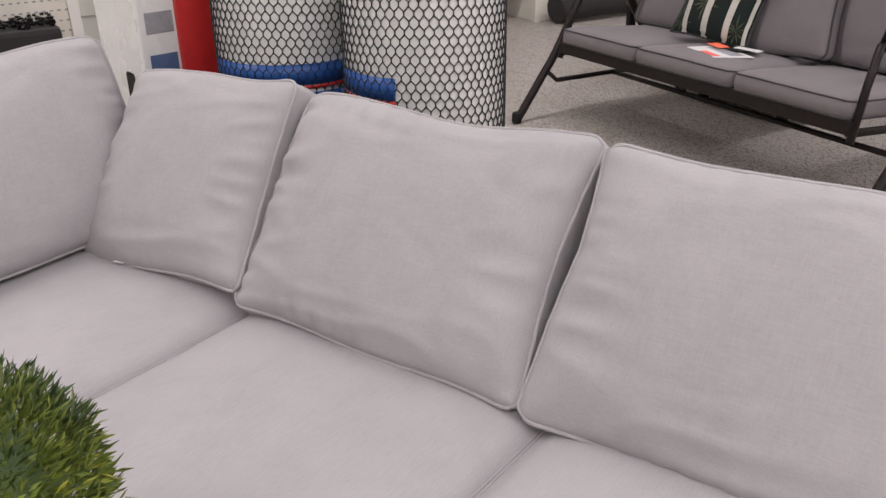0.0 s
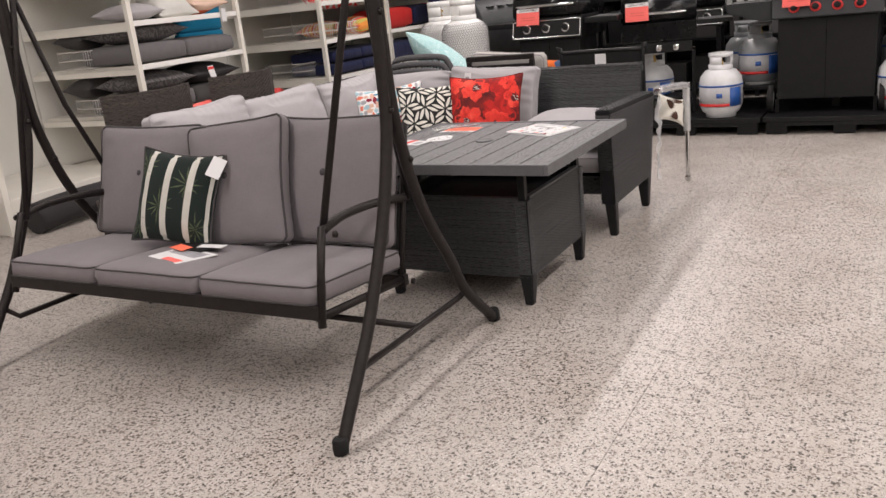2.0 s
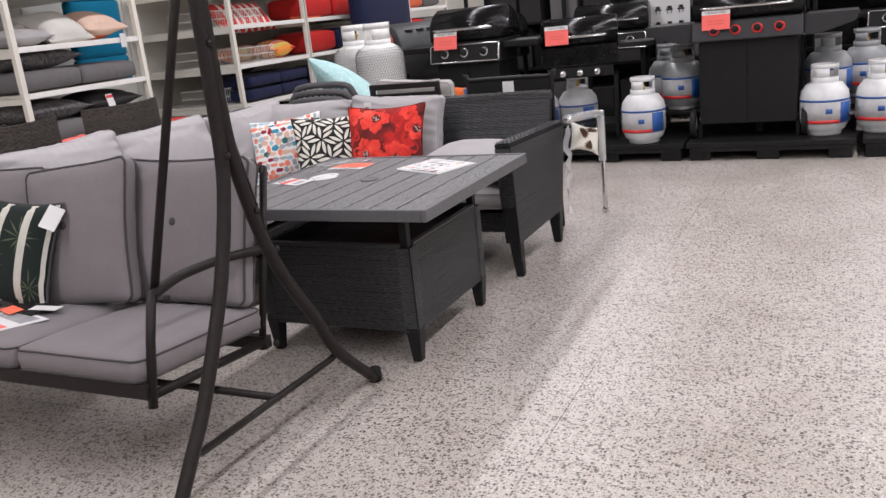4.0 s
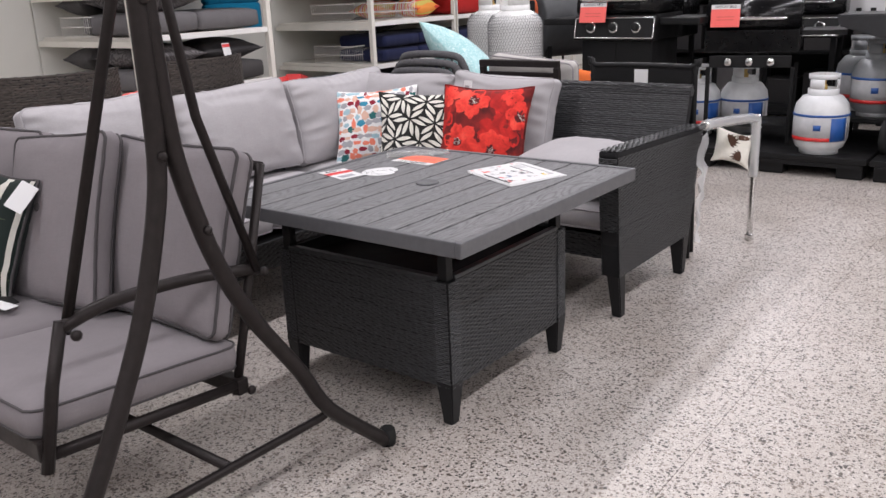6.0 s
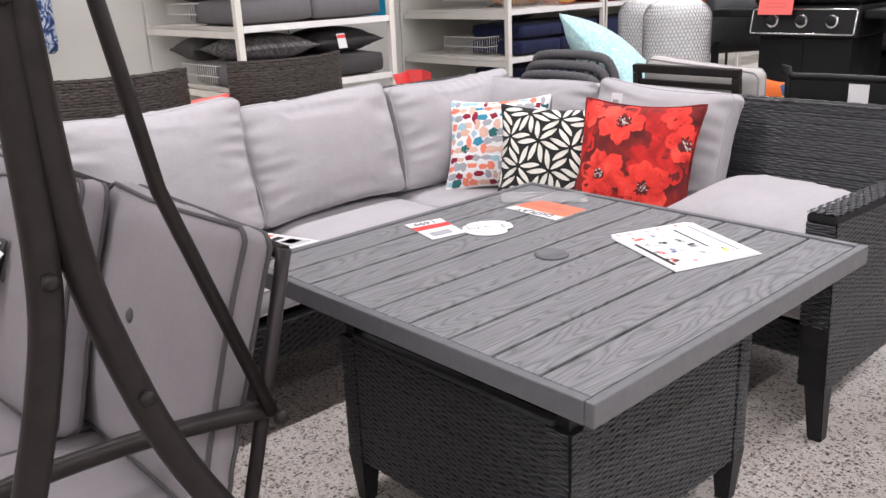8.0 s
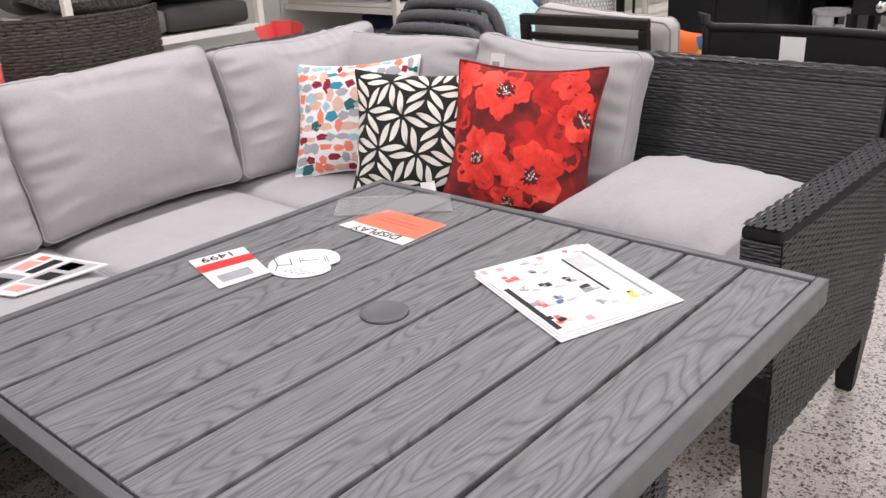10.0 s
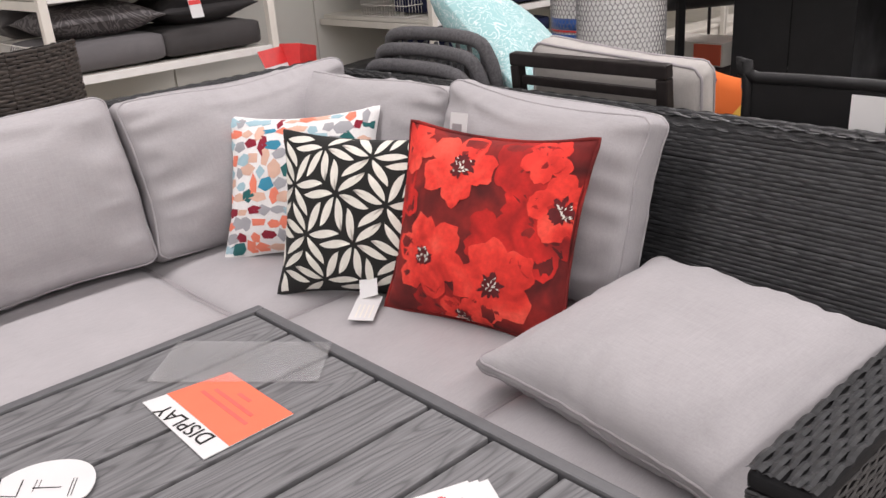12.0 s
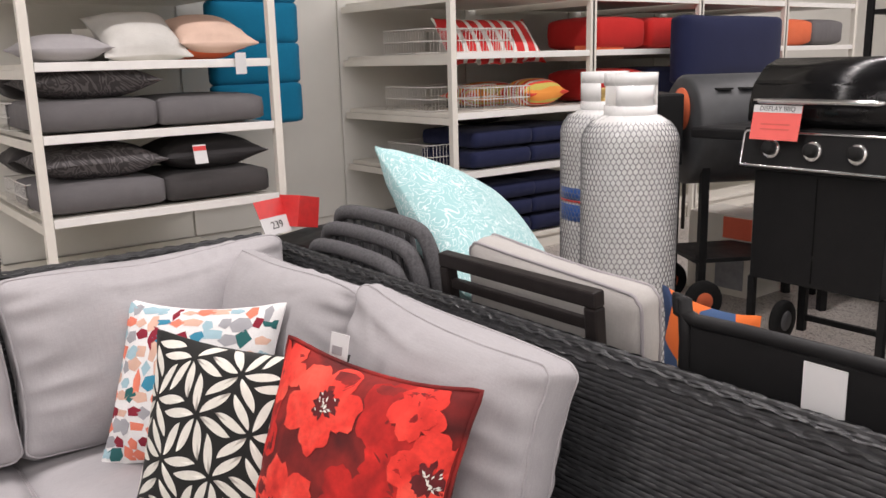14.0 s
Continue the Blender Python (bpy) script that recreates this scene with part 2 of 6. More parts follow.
def cushion_surface(w, h, edge, puff, seed, pinch, wrinkle, droop=0.0, top_grow=0.0):
    """The face of a cushion as a function of u and v from -1 to 1 and of the side."""
    off = Vector((seed * 3.7, seed * 1.9, seed * 5.3))

    def at(u, v, side):
        inset = pinch * (1 - (abs(u) ** 2.2) * (abs(v) ** 2.2))
        x = u * (w / 2 - inset * (abs(u) ** 3)) * (1 + top_grow * (v + 1) / 2)
        z = v * (h / 2 - inset * (abs(v) ** 3)) + h / 2
        r = 0.12 if edge > 0.02 else 0.02
        corner = max(0, abs(u) - 1 + r) / r, max(0, abs(v) - 1 + r) / r
        cut = (corner[0] * corner[1]) ** 2 * 0.35 * r
        x -= math.copysign(cut * w / 2, u)
        z -= math.copysign(cut * h / 2, v)
        d = edge / 2 * (1 - 0.28 * max(abs(u), abs(v)) ** 8) + puff * ((1 - abs(u) ** 2.5) * (1 - abs(v) ** 2.5)) ** 0.62
        p = Vector((x, side * d, z))
        rad = max(abs(u), abs(v))
        k = noise.noise(p * 3 + off) * 0.55 + noise.noise(Vector((x * 9, side, z * 22)) + off) * rad ** 4 * 0.35
        # short gathers running in from the side seams, and slack folds between them
        along, across = (z, abs(u)) if abs(u) * w > abs(v) * h else (x, abs(v))
        mask = max(0.0, 0.35 + noise.noise(Vector((along * 5, 4 + side, math.copysign(2, u))) + off) * 1.6)
        pleat = math.exp(-(1 - across) / 0.13) * math.sin(along * 120 + 5 * noise.noise(Vector((along * 7, 1, 2)) + off)) * mask * (1 - across ** 30)
        fold = max(0.0, 1 - abs(across - 0.80) / 0.30) * min(0.35, 0.40 - abs(noise.noise(Vector((x * 4, 3, z * 17)) + off)) * 2.2)
        crease = max(0.0, 1 - abs(noise.noise(Vector((x * 2.2 + z * 2.6, 9 + side, z * 4.5 - x)) + off)) * 8) * -0.10 * (1 - rad ** 3)
        p.y += side * wrinkle * (k * 0.6 + fold * 0.7 + crease + pleat * 0.80)
        p.z += wrinkle * noise.noise(Vector((x * 3, 2 + side, z * 3)) + off) * 1.5 - droop * (1 - u * u) * max(0, v)
        p.x += wrinkle * noise.noise(Vector((x * 3, 7, z * 4)) + off) * 1.5
        return p

    return at


def cushion(w, h, edge, puff, seed=0, n=26, pinch=0.0, wrinkle=0.006, droop=0.0, top_grow=0.0):
    """A stuffed cushion in the xz plane, w wide and h high, standing on z = 0, its thickness along y. edge: the height of its side band."""
    bm = bmesh.new()
    at = cushion_surface(w, h, edge, puff, seed, pinch, wrinkle, droop, top_grow)
    off = Vector((seed * 3.7, seed * 1.9, seed * 5.3))
    grids = []
    for side in (-1, 1):
        g = [[bm.verts.new(at(2 * i / n - 1, 2 * j / n - 1, side)) for i in range(n + 1)] for j in range(n + 1)]
        grids.append(g)
        for j in range(n):
            for i in range(n):
                q = (g[j][i], g[j][i + 1], g[j + 1][i + 1], g[j + 1][i])
                bm.faces.new(q if side < 0 else q[::-1])
    rim = [(0, i) for i in range(n)] + [(j, n) for j in range(n)] + [(n, n - i) for i in range(n)] + [(n - j, 0) for j in range(n)]
    fr, bk = grids
    mid = []
    for j, i in rim:
        a, b = fr[j][i].co, bk[j][i].co
        out = Vector((i - n / 2, 0, j - n / 2)).normalized()
        c = (a + b) / 2 + out * (0.010 * noise.noise(a * 24 + off) + 0.004) * (1 if edge > 0.02 else 0.2)
        mid.append(bm.verts.new(c))
    for k in range(len(rim)):
        (j0, i0), (j1, i1) = rim[k], rim[(k + 1) % len(rim)]
        m0, m1 = mid[k], mid[(k + 1) % len(rim)]
        bm.faces.new((fr[j1][i1], fr[j0][i0], m0, m1))
        bm.faces.new((m1, m0, bk[j0][i0], bk[j1][i1]))
    loops = [[fr[j][i].co.copy() for j, i in rim], [bk[j][i].co.copy() for j, i in rim]]
    smooth(bm)
    return bm, loops


def soft_cushion(name, label, m, w, h, edge, puff, material, seed=0, piping=None, pipe_r=0.004, group="", category="cushion", buttons=(), **kw):
    bm, loops = cushion(w, h, edge, puff, seed, **kw)
    ob = thing(name, label, category, m, group)
    part("cover", bm, material, ob)
    if piping:
        for loop in loops if edge > 0.02 else loops[:1]:
            part("piping", tube([p * 1.0 for p in loop], pipe_r, 6, closed=True), piping, ob)
    for bx, bz in buttons:
        b = lathe([(0.004, -0.004), (0.013, -0.003), (0.015, 0.002), (0.010, 0.006), (0.002, 0.007)], 12)
        d = edge / 2 + puff * 0.9
        part("button", merge(None, b, pose(bx, -d, bz, 90)), M_PIPING, ob)
    return ob


def weave(width, height, pitch=0.0104, stake=0.024, proud=0.0034, seed=1):
    """Woven flat strands in the xz plane, facing -y, as vertex and face arrays joined into one mesh."""
    rng = np.random.default_rng(seed)
    rows = max(2, int(round(height / pitch)))
    cols = max(2, int(round(width / stake)))
    m = cols * 3 + 1
    xs = np.linspace(-width / 2, width / 2, m)
    hh = height / rows * 0.48
    verts, faces = [], []
    idx = np.arange(m - 1)
    for j in range(rows):
        z0 = height * (j + 0.5) / rows
        s = np.sin(np.pi * (xs + width / 2) / (width / cols) + np.pi * (j % 2) + rng.normal(0.1, 0.22))
        wave = -np.tanh(1.6 * s + rng.normal(0.7, 0.2)) * proud + rng.normal(0, 0.0004, m)
        wob = np.interp(xs, np.linspace(-width / 2, width / 2, 7), rng.normal(0, 0.0008, 7))
        base = j * 3 * m
        for dz, dy in ((-hh, 0.0012), (0, -0.0006), (hh, 0.0012)):
            verts.append(np.stack([xs, wave + dy, z0 + dz + wob], 1))
        for k in range(2):
            q = base + k * m + idx
            faces.append(np.stack([q, q + 1, q + m + 1, q + m], 1))
    return np.concatenate(verts).tolist(), np.concatenate(faces).tolist()


def woven_panel(name, width, height, thickness, m, parent, material, both=True, **kw):
    """A wicker panel: a dark core with woven strands on its faces, standing on z = 0 and centred on y = 0."""
    core = part(name, merge(None, box(-width / 2 + 0.004, width / 2 - 0.004, -thickness / 2, thickness / 2, 0.002, height - 0.002), m), M_WICKER_IN, parent)
    for side in ((0, 180) if both else (0,)):
        v, f = weave(width, height, **kw)
        me = bpy.data.meshes.new("wicker_weave")
        me.from_pydata(v, [], f)
        me.materials.append(material)
        me.polygons.foreach_set("use_smooth", [True] * len(me.polygons))
        me.transform(m @ pose(0, 0, 0, 0, 0, side) @ pose(0, -thickness / 2 - 0.003, 0))
        ob = new("wicker_weave", me)
        ob.parent = core
        tagged(ob, kind="stuff")
    return core


def print_on(ob, name, shapes, at, lift, material, label=""):
    """Flat printed shapes laid on a cushion's front face. Each shape: a centre and an outline in u, v."""
    verts, faces = [], []
    for (cu, cv), outline in shapes:
        base = len(verts)
        n = len(outline)
        for ring in (0.0, 0.5, 1.0):
            for u, v in outline if ring else outline[:1]:
                uu, vv = cu + (u - cu) * ring, cv + (v - cv) * ring
                uu, vv = max(-0.985, min(0.985, uu)), max(-0.985, min(0.985, vv))
                verts.append(tuple(at(uu, vv, -1) + Vector((0, -lift, 0))))
        for k in range(n):
            k2 = (k + 1) % n
            faces.append((base, base + 1 + k, base + 1 + k2))
            faces.append((base + 1 + k, base + 1 + n + k, base + 1 + n + k2, base + 1 + k2))
    me = bpy.data.meshes.new(name)
    me.from_pydata(verts, [], faces)
    me.materials.append(material)
    me.polygons.foreach_set("use_smooth", [True] * len(me.polygons))
    o = new(name, me)
    o.parent = ob
    return tagged(o, label, kind="stuff")


# ---- the shop's shell ----
single("ceiling", box(-9, 14, -9, 9, CEILING, CEILING + 0.2), M_CEIL, "white tiled shop ceiling with tube lights", "ceiling", kind="structure")
single("wall_south", box(-9, 14, -9.2, -9, 0, CEILING), M_WALL, "plain white shop wall", "wall", kind="structure")
single("wall_west", box(-9.2, -9, -9.2, 9, 0, CEILING), M_WALL, "plain white shop wall", "wall", kind="structure")
single("wall_east", box(14, 14.2, -9.2, 9, 0, CEILING), M_WALL, "plain white shop wall", "wall", kind="structure")
NORTH = pose(0.58, 4.14, 0)  # front line of the wall shelving: x along it, y towards the wall
WALL_D = 1.30
north = single("wall_north", box(-11, 14, WALL_D + 0.03, WALL_D + 0.2, 0, CEILING), M_WALL, "white panelled shop wall behind the shelving", "wall", NORTH, kind="structure")
for s in (-4.86, -3.64, -2.42, -1.20, 0.02, 1.24, 2.46, 3.68, 4.90, 6.12, 7.34, 8.56):
    part("wall_panel", box(s - 1.21, s - 0.004, WALL_D + 0.01, WALL_D + 0.028, 0.2, 2.6, 0.003, 1), M_WALL, north)
floor = single("floor", box(-9, 14, -9, 9, -0.2, -0.003), M_JOINT, "speckled terrazzo shop floor with thin joints", "floor", kind="structure")
TILE = 1.36
for ix in range(-7, 10):
    for iy in range(-6, 5):
        x0, y0 = 0.86 + ix * TILE, -0.49 + iy * TILE
        part("floor_slab", box(max(-9, x0 + 0.001), min(14, x0 + TILE - 0.001), max(-9, y0 + 0.001), min(9, y0 + TILE - 0.001), -0.04, 0.0), M_FLOOR, floor)
for lamp_y in TUBE_ROWS:
    for lamp_x in TUBE_PLACES:
        fit = thing("ceiling_light", "white fluorescent batten on the ceiling", "ceiling light", pose(lamp_x, lamp_y, CEILING), "ceiling battens")
        part("housing", box(-2.55, 2.55, -0.09, 0.09, -0.12, -0.001, 0.01), M_SHELF_EDGE, fit)


# ---- lift-top table ----
def lift_table():
    t = thing("patio_table", "square grey slatted patio table on a dark wicker base", "table", pose(0, 0, 0))
    W, D, H, b = 1.047, 1.047, 0.66, 0.020
    rim = bmesh.new()
    for x0, x1, y0, y1 in ((0, W, 0, b), (0, W, D - b, D), (0, b, b, D - b), (W - b, W, b, D - b)):
        box(x0, x1, y0, y1, H - 0.045, H, 0.004, 2, rim)
    part("frame", rim, M_TABLEFRAME, t)
    part("under_tray", box(b + 0.001, W - b - 0.001, b + 0.001, D - b - 0.001, H - 0.04, H - 0.016), M_BLACKMATT, t)
    n = 9
    pitch = (D - 2 * b) / n
    for k in range(n):
        y0 = b + k * pitch
        ob = part("slat", box(-(W / 2 - b - 0.005), W / 2 - b - 0.005, 0.0042, pitch - 0.0042, -0.012, 0, 0.0025, 2), M_PLANK, t)
        ob.location = (W / 2, y0, H - 0.003)
    part("umbrella_cap", lathe([(0.040, 0), (0.040, 0.004), (0.036, 0.006), (0.034, 0.005), (0.001, 0.005)], 28), M_TABLEFRAME, t).location = (0.525, 0.524, H - 0.003)
    x0, x1, y0, y1 = 0.168, 0.827, 0.183, 0.873
    zb, zt = 0.13, 0.470
    for m, w in ((pose((x0 + x1) / 2, y0, zb), x1 - x0), (pose((x0 + x1) / 2, y1, zb, 0, 0, 180), x1 - x0),
                 (pose(x0, (y0 + y1) / 2, zb, 0, 0, -90), y1 - y0), (pose(x1, (y0 + y1) / 2, zb, 0, 0, 90), y1 - y0)):
        woven_panel("wicker_panel", w - 0.05, zt - zb, 0.02, m, t, M_WICKER, both=False, pitch=0.0066, stake=0.021, proud=0.0019)
    part("inner_shelf", box(x0 + 0.02, x1 - 0.02, y0 + 0.02, y1 - 0.02, zt - 0.06, zt - 0.045), M_WICKER_IN, t)
    for lx in (x0 + 0.012, x1 - 0.012):
        for ly in (y0 + 0.012, y1 - 0.012):
            leg = bmesh.new()
            bmesh.ops.create_cone(leg, cap_ends=True, segments=4, radius1=0.026, radius2=0.044, depth=zb + 0.02, matrix=Matrix.Translation((0, 0, (zb + 0.02) / 2)) @ Matrix.Rotation(radians(45), 4, "Z"))
            bmesh.ops.bevel(leg, geom=leg.edges[:], offset=0.004, segments=2, affect="EDGES")
            part("leg", leg, M_LEG, t).location = (lx, ly, 0)
            post = part("corner_post", box(-0.026, 0.026, -0.026, 0.026, zb, zt, 0.008), M_WICKER_IN, t)
            post.location = (lx, ly, 0)
            for turn in range(4):
                v, f = weave(0.05, zt - zb, pitch=0.0066, stake=0.017, proud=0.0012, seed=turn)
                me = bpy.data.meshes.new("wicker_weave")
                me.from_pydata(v, [], f)
                me.materials.append(M_WICKER)
                me.transform(pose(0, 0, zb, 0, 0, 90 * turn) @ pose(0, -0.029, 0))
                o = new("wicker_weave", me)
                o.parent = post
                tagged(o, kind="stuff")
            part("lift_column", box(lx - 0.016, lx + 0.016, ly - 0.016, ly + 0.016, zt, H - 0.045, 0.003), M_BLACKMATT, t)
            part("lift_bracket", box(lx - 0.02, lx + 0.06, ly - 0.012, ly + 0.012, H - 0.066, H - 0.046, 0.003), M_BLACKMATT, t)
    part("top_rail", box(x0 + 0.03, x1 - 0.03, y0 - 0.012, y0 + 0.012, zt, zt + 0.014, 0.004), M_WICKER, t)
    part("top_rail", box(x0 - 0.012, x0 + 0.012, y0 + 0.03, y1 - 0.03, zt, zt + 0.014, 0.004), M_WICKER, t)
    part("top_rail", box(x1 - 0.012, x1 + 0.012, y0 + 0.03, y1 - 0.03, zt, zt + 0.014, 0.004), M_WICKER, t)
    return t


lift_table()


# ---- wicker corner sofa ----
def tapered_leg(x, y, h, parent, material=None, top=0.040, foot=0.024, lean=(0, 0), name="leg"):
    bm = bmesh.new()
    bmesh.ops.create_cone(bm, cap_ends=True, segments=4, radius1=foot * 1.414, radius2=top * 1.414, depth=h, matrix=Matrix.Translation((0, 0, h / 2)) @ Matrix.Rotation(radians(45), 4, "Z"))
    for v in bm.verts:
        if v.co.z < h / 2:
            v.co.x += lean[0]
            v.co.y += lean[1]
    bmesh.ops.bevel(bm, geom=bm.edges[:], offset=0.004, segments=2, affect="EDGES")
    ob = part(name, bm, material or M_LEG, parent)
    ob.location = (x, y, 0)
    return ob


def lean_panel(name, length, base, top, z0, z1, thick, m, parent, **kw):
    """A wicker back panel that leans from base to top along its own y."""
    h = math.hypot(z1 - z0, top - base)
    tilt = -math.degrees(math.atan2(top - base, z1 - z0))
    core = woven_panel(name, length, h, thick, m @ pose(0, base, z0, tilt), parent, M_WICKER, **kw)
    rail = [(-length / 2 + length * k / 12, 0, 0) for k in range(13)]
    part("top_roll", merge(None, tube(rail, 0.021, 10), m @ pose(0, top, z1)), M_WICKER, parent)
    v, f = weave(length, 0.048, pitch=0.0095, stake=0.027, proud=0.0020, seed=3)
    for turn in (-50, 0, 50, 130):
        me = bpy.data.meshes.new("wicker_weave")
        me.from_pydata(v, [], f)
        me.materials.append(M_WICKER)
        me.transform(m @ pose(0, top, z1, turn - 90) @ pose(0, -0.0225, -0.024))
        o = new("wicker_weave", me)
        o.parent = core
        tagged(o, kind="stuff")
    return core


def sofa_right():
    s = thing("wicker_sofa", "charcoal wicker sofa section with one sloping arm", "sofa", pose(1.26, 0.07, 0), "corner sofa set")
    L = 1.95  # back from y 0.19 to 2.14
    lean_panel("backrest", L, 0, 0.17, 0.16, 0.800, 0.045, pose(0.600, 0.12 + L / 2, 0, 0, 0, -90), s, both=False, pitch=0.0092, stake=0.027, proud=0.0020)
    arm = bmesh.new()
    # sloping arm panel in the xz plane
    prof = [(-0.09, 0.19), (0.60, 0.19), (0.71, 0.640), (-0.125, 0.668)]
    for y in (0.045, 0.115):
        vs = [arm.verts.new((x, y, z)) for x, z in prof]
        arm.faces.new(vs if y > 0.08 else vs[::-1])
    arm.verts.ensure_lookup_table()
    for k in range(4):
        arm.faces.new((arm.verts[k], arm.verts[(k + 1) % 4], arm.verts[4 + (k + 1) % 4], arm.verts[4 + k]))
    bmesh.ops.recalc_face_normals(arm, faces=arm.faces[:])
    core = part("arm", arm, M_WICKER_IN, s)
    for side, y in ((0, 0.042), (180, 0.118)):
        v, f = weave(0.68, 0.515, pitch=0.0070, stake=0.021, proud=0.0016, seed=5 + side)
        me = bpy.data.meshes.new("wicker_weave")
        vv = []
        for x, yy, z in v:
            x2 = -x if side else x
            u = (x2 + 0.34) / 0.68
            k = z / 0.515
            top = 0.668 - 0.028 * u
            xl, xr = -0.09 - 0.035 * k, 0.60 + 0.11 * k
            vv.append((xl + u * (xr - xl), y + (-yy if side else yy), 0.19 + k * (top - 0.19)))
        me.from_pydata(vv, [], [q[::-1] for q in f] if side else f)
        me.materials.append(M_WICKER)
        me.polygons.foreach_set("use_smooth", [True] * len(me.polygons))
        o = new("wicker_weave", me)
        o.parent = core
        tagged(o, kind="stuff")
    cap = box(-0.132, 0.715, 0.041, 0.119, -0.012, 0.012, 0.010, 3)
    part("arm_cap", merge(None, cap, pose(0, 0, 0.672, 0, 1.9)), M_WICKER_IN, s)
    v, f = weave(0.848, 0.078, pitch=0.0097, stake=0.024, proud=0.0026, seed=9)
    me = bpy.data.meshes.new("wicker_weave")
    me.from_pydata(v, [], f)
    me.materials.append(M_WICKER)
    me.transform(pose(0, 0, 0.672, 0, 1.9) @ pose(0.291, 0.041, 0.016, -90))
    o = new("wicker_weave", me)
    o.parent = core
    tagged(o, kind="stuff")
    vf, ff = weave(0.076, 0.29, pitch=0.0075, stake=0.019, proud=0.0018, seed=11)
    me = bpy.data.meshes.new("wicker_weave")
    me.from_pydata(vf, [], ff)
    me.materials.append(M_WICKER)
    me.transform(pose(-0.1115, 0.08, 0.375, 0, 0, -90) @ pose(0, 0, 0, 3.7))
    o = new("wicker_weave", me)
    o.parent = core
    tagged(o, kind="stuff")
    for x, y in ((-0.076, 0.08), (0.58, 0.08), (0.05, 1.85), (0.62, 1.95)):
        tapered_leg(x, y, (0.385 if x < 0.0 else 0.30) if x < 0.5 else 0.22, s, top=0.037, foot=0.020, lean=(0.062 if x < 0.0 else 0.02, 0))
    part("seat_frame", box(0.04, 0.62, 0.12, 1.95, 0.23, 0.315, 0.008), M_BLACKMATT, s)
    woven_panel("front_apron", 1.15, 0.10, 0.02, pose(0.035, 0.70, 0.215, 0, 0, -90), s, M_WICKER, both=False)
    return s


def sofa_left():
    s = thing("wicker_sofa", "charcoal wicker sofa section along the chairs", "sofa", pose(0.5, 1.35, 0), "corner sofa set")
    L = 2.02
    lean_panel("backrest", L, 0, 0.15, 0.16, 0.815, 0.045, pose(0.50, 0.71, 0), s, both=False, pitch=0.0092, stake=0.027, proud=0.0020)
    part("seat_frame", box(-0.55, 0.72, 0.05, 0.70, 0.215, 0.315, 0.008), M_BLACKMATT, s)
    woven_panel("front_apron", 1.27, 0.12, 0.02, pose(0.085, 0.04, 0.20), s, M_WICKER, both=False)
    woven_panel("arm", 0.62, 0.45, 0.05, pose(-0.575, 0.34, 0.16, 0, 0, 90), s, M_WICKER)
    for x, y in ((-0.53, 0.08), (-0.53, 0.60), (0.60, 0.60)):
        tapered_leg(x, y, 0.22, s, top=0.034, foot=0.020)
    return s


sofa_right()
sofa_left()
SEAT = 0.315


def seat_cushion(x0, x1, y0, y1, z0, t, material, piping, label, group, seed):
    bm, loops = cushion(x1 - x0 - 0.006, y1 - y0 - 0.006, t * 0.72, t * 0.14, seed, wrinkle=0.003, n=20)
    m = pose((x0 + x1) / 2, y0, z0 + t / 2, -90) @ pose(0, 0, 0, 0, 0, 180)
    ob = thing("seat_cushion", label, "cushion", pose((x0 + x1) / 2, (y0 + y1) / 2, z0), group)
    mm = ob.matrix_world.inverted() @ pose((x0 + x1) / 2, y1, z0 + t / 2, 90)
    part("cover", merge(None, bm, mm), material, ob)
    for loop in loops:
        part("piping", merge(None, tube(loop, 0.0035, 6, closed=True), mm), piping, ob)
    return ob


for k, (x0, x1, y0, y1) in enumerate(((1.24, 1.90, 0.195, 0.77), (1.24, 1.90, 0.77, 1.40), (1.225, 1.92, 1.40, 2.06), (0.60, 1.225, 1.40, 2.06), (-0.03, 0.60, 1.40, 2.06))):
    seat_cushion(x0, x1, y0, y1, SEAT, 0.14, M_SOFA2, M_GREYPIPING, "grey canvas seat cushion on the wicker sofa", "corner sofa seat cushions", 20 + k)

# back cushions: right run faces -x, left run faces -y
BACKS = ((pose(1.75, 1.080, 0.455, -14, 0, -90) @ pose(0, 0, 0, 0, 3, 0), 0.58, 0.425, 31), (pose(1.770, 1.70, 0.455, -13, 0, -90), 0.66, 0.415, 32),
         (pose(1.600, 1.925, 0.455, -12, 0, 2), 0.74, 0.425, 33), (pose(0.890, 1.915, 0.455, -13, 0, 0) @ pose(0, 0, 0, 0, -2, 0), 0.68, 0.445, 34), (pose(0.22, 1.915, 0.455, -12, 0, -2), 0.66, 0.47, 35))
for m, w, h, seed in BACKS:
    soft_cushion("back_cushion", "plump grey canvas back cushion with piped edges", m, w, h, 0.085, 0.066, M_SOFA2, seed, M_SOFA2, 0.0030, "corner sofa back cushions", pinch=0.008, wrinkle=0.013, n=56)
soft_cushion("loose_cushion", "grey canvas cushion lying flat on the sofa seat", pose(1.540, 0.495, 0.530, 0, 0, -9) @ pose(0, 0, 0, 0, -8, 0) @ pose(0, 0, 0, 90) @ pose(0, 0, -0.30), 0.51, 0.61, 0.022, 0.082, M_SOFA2, 41, M_GREYPIPING, 0.003, pinch=0.030, wrinkle=0.012, n=56)


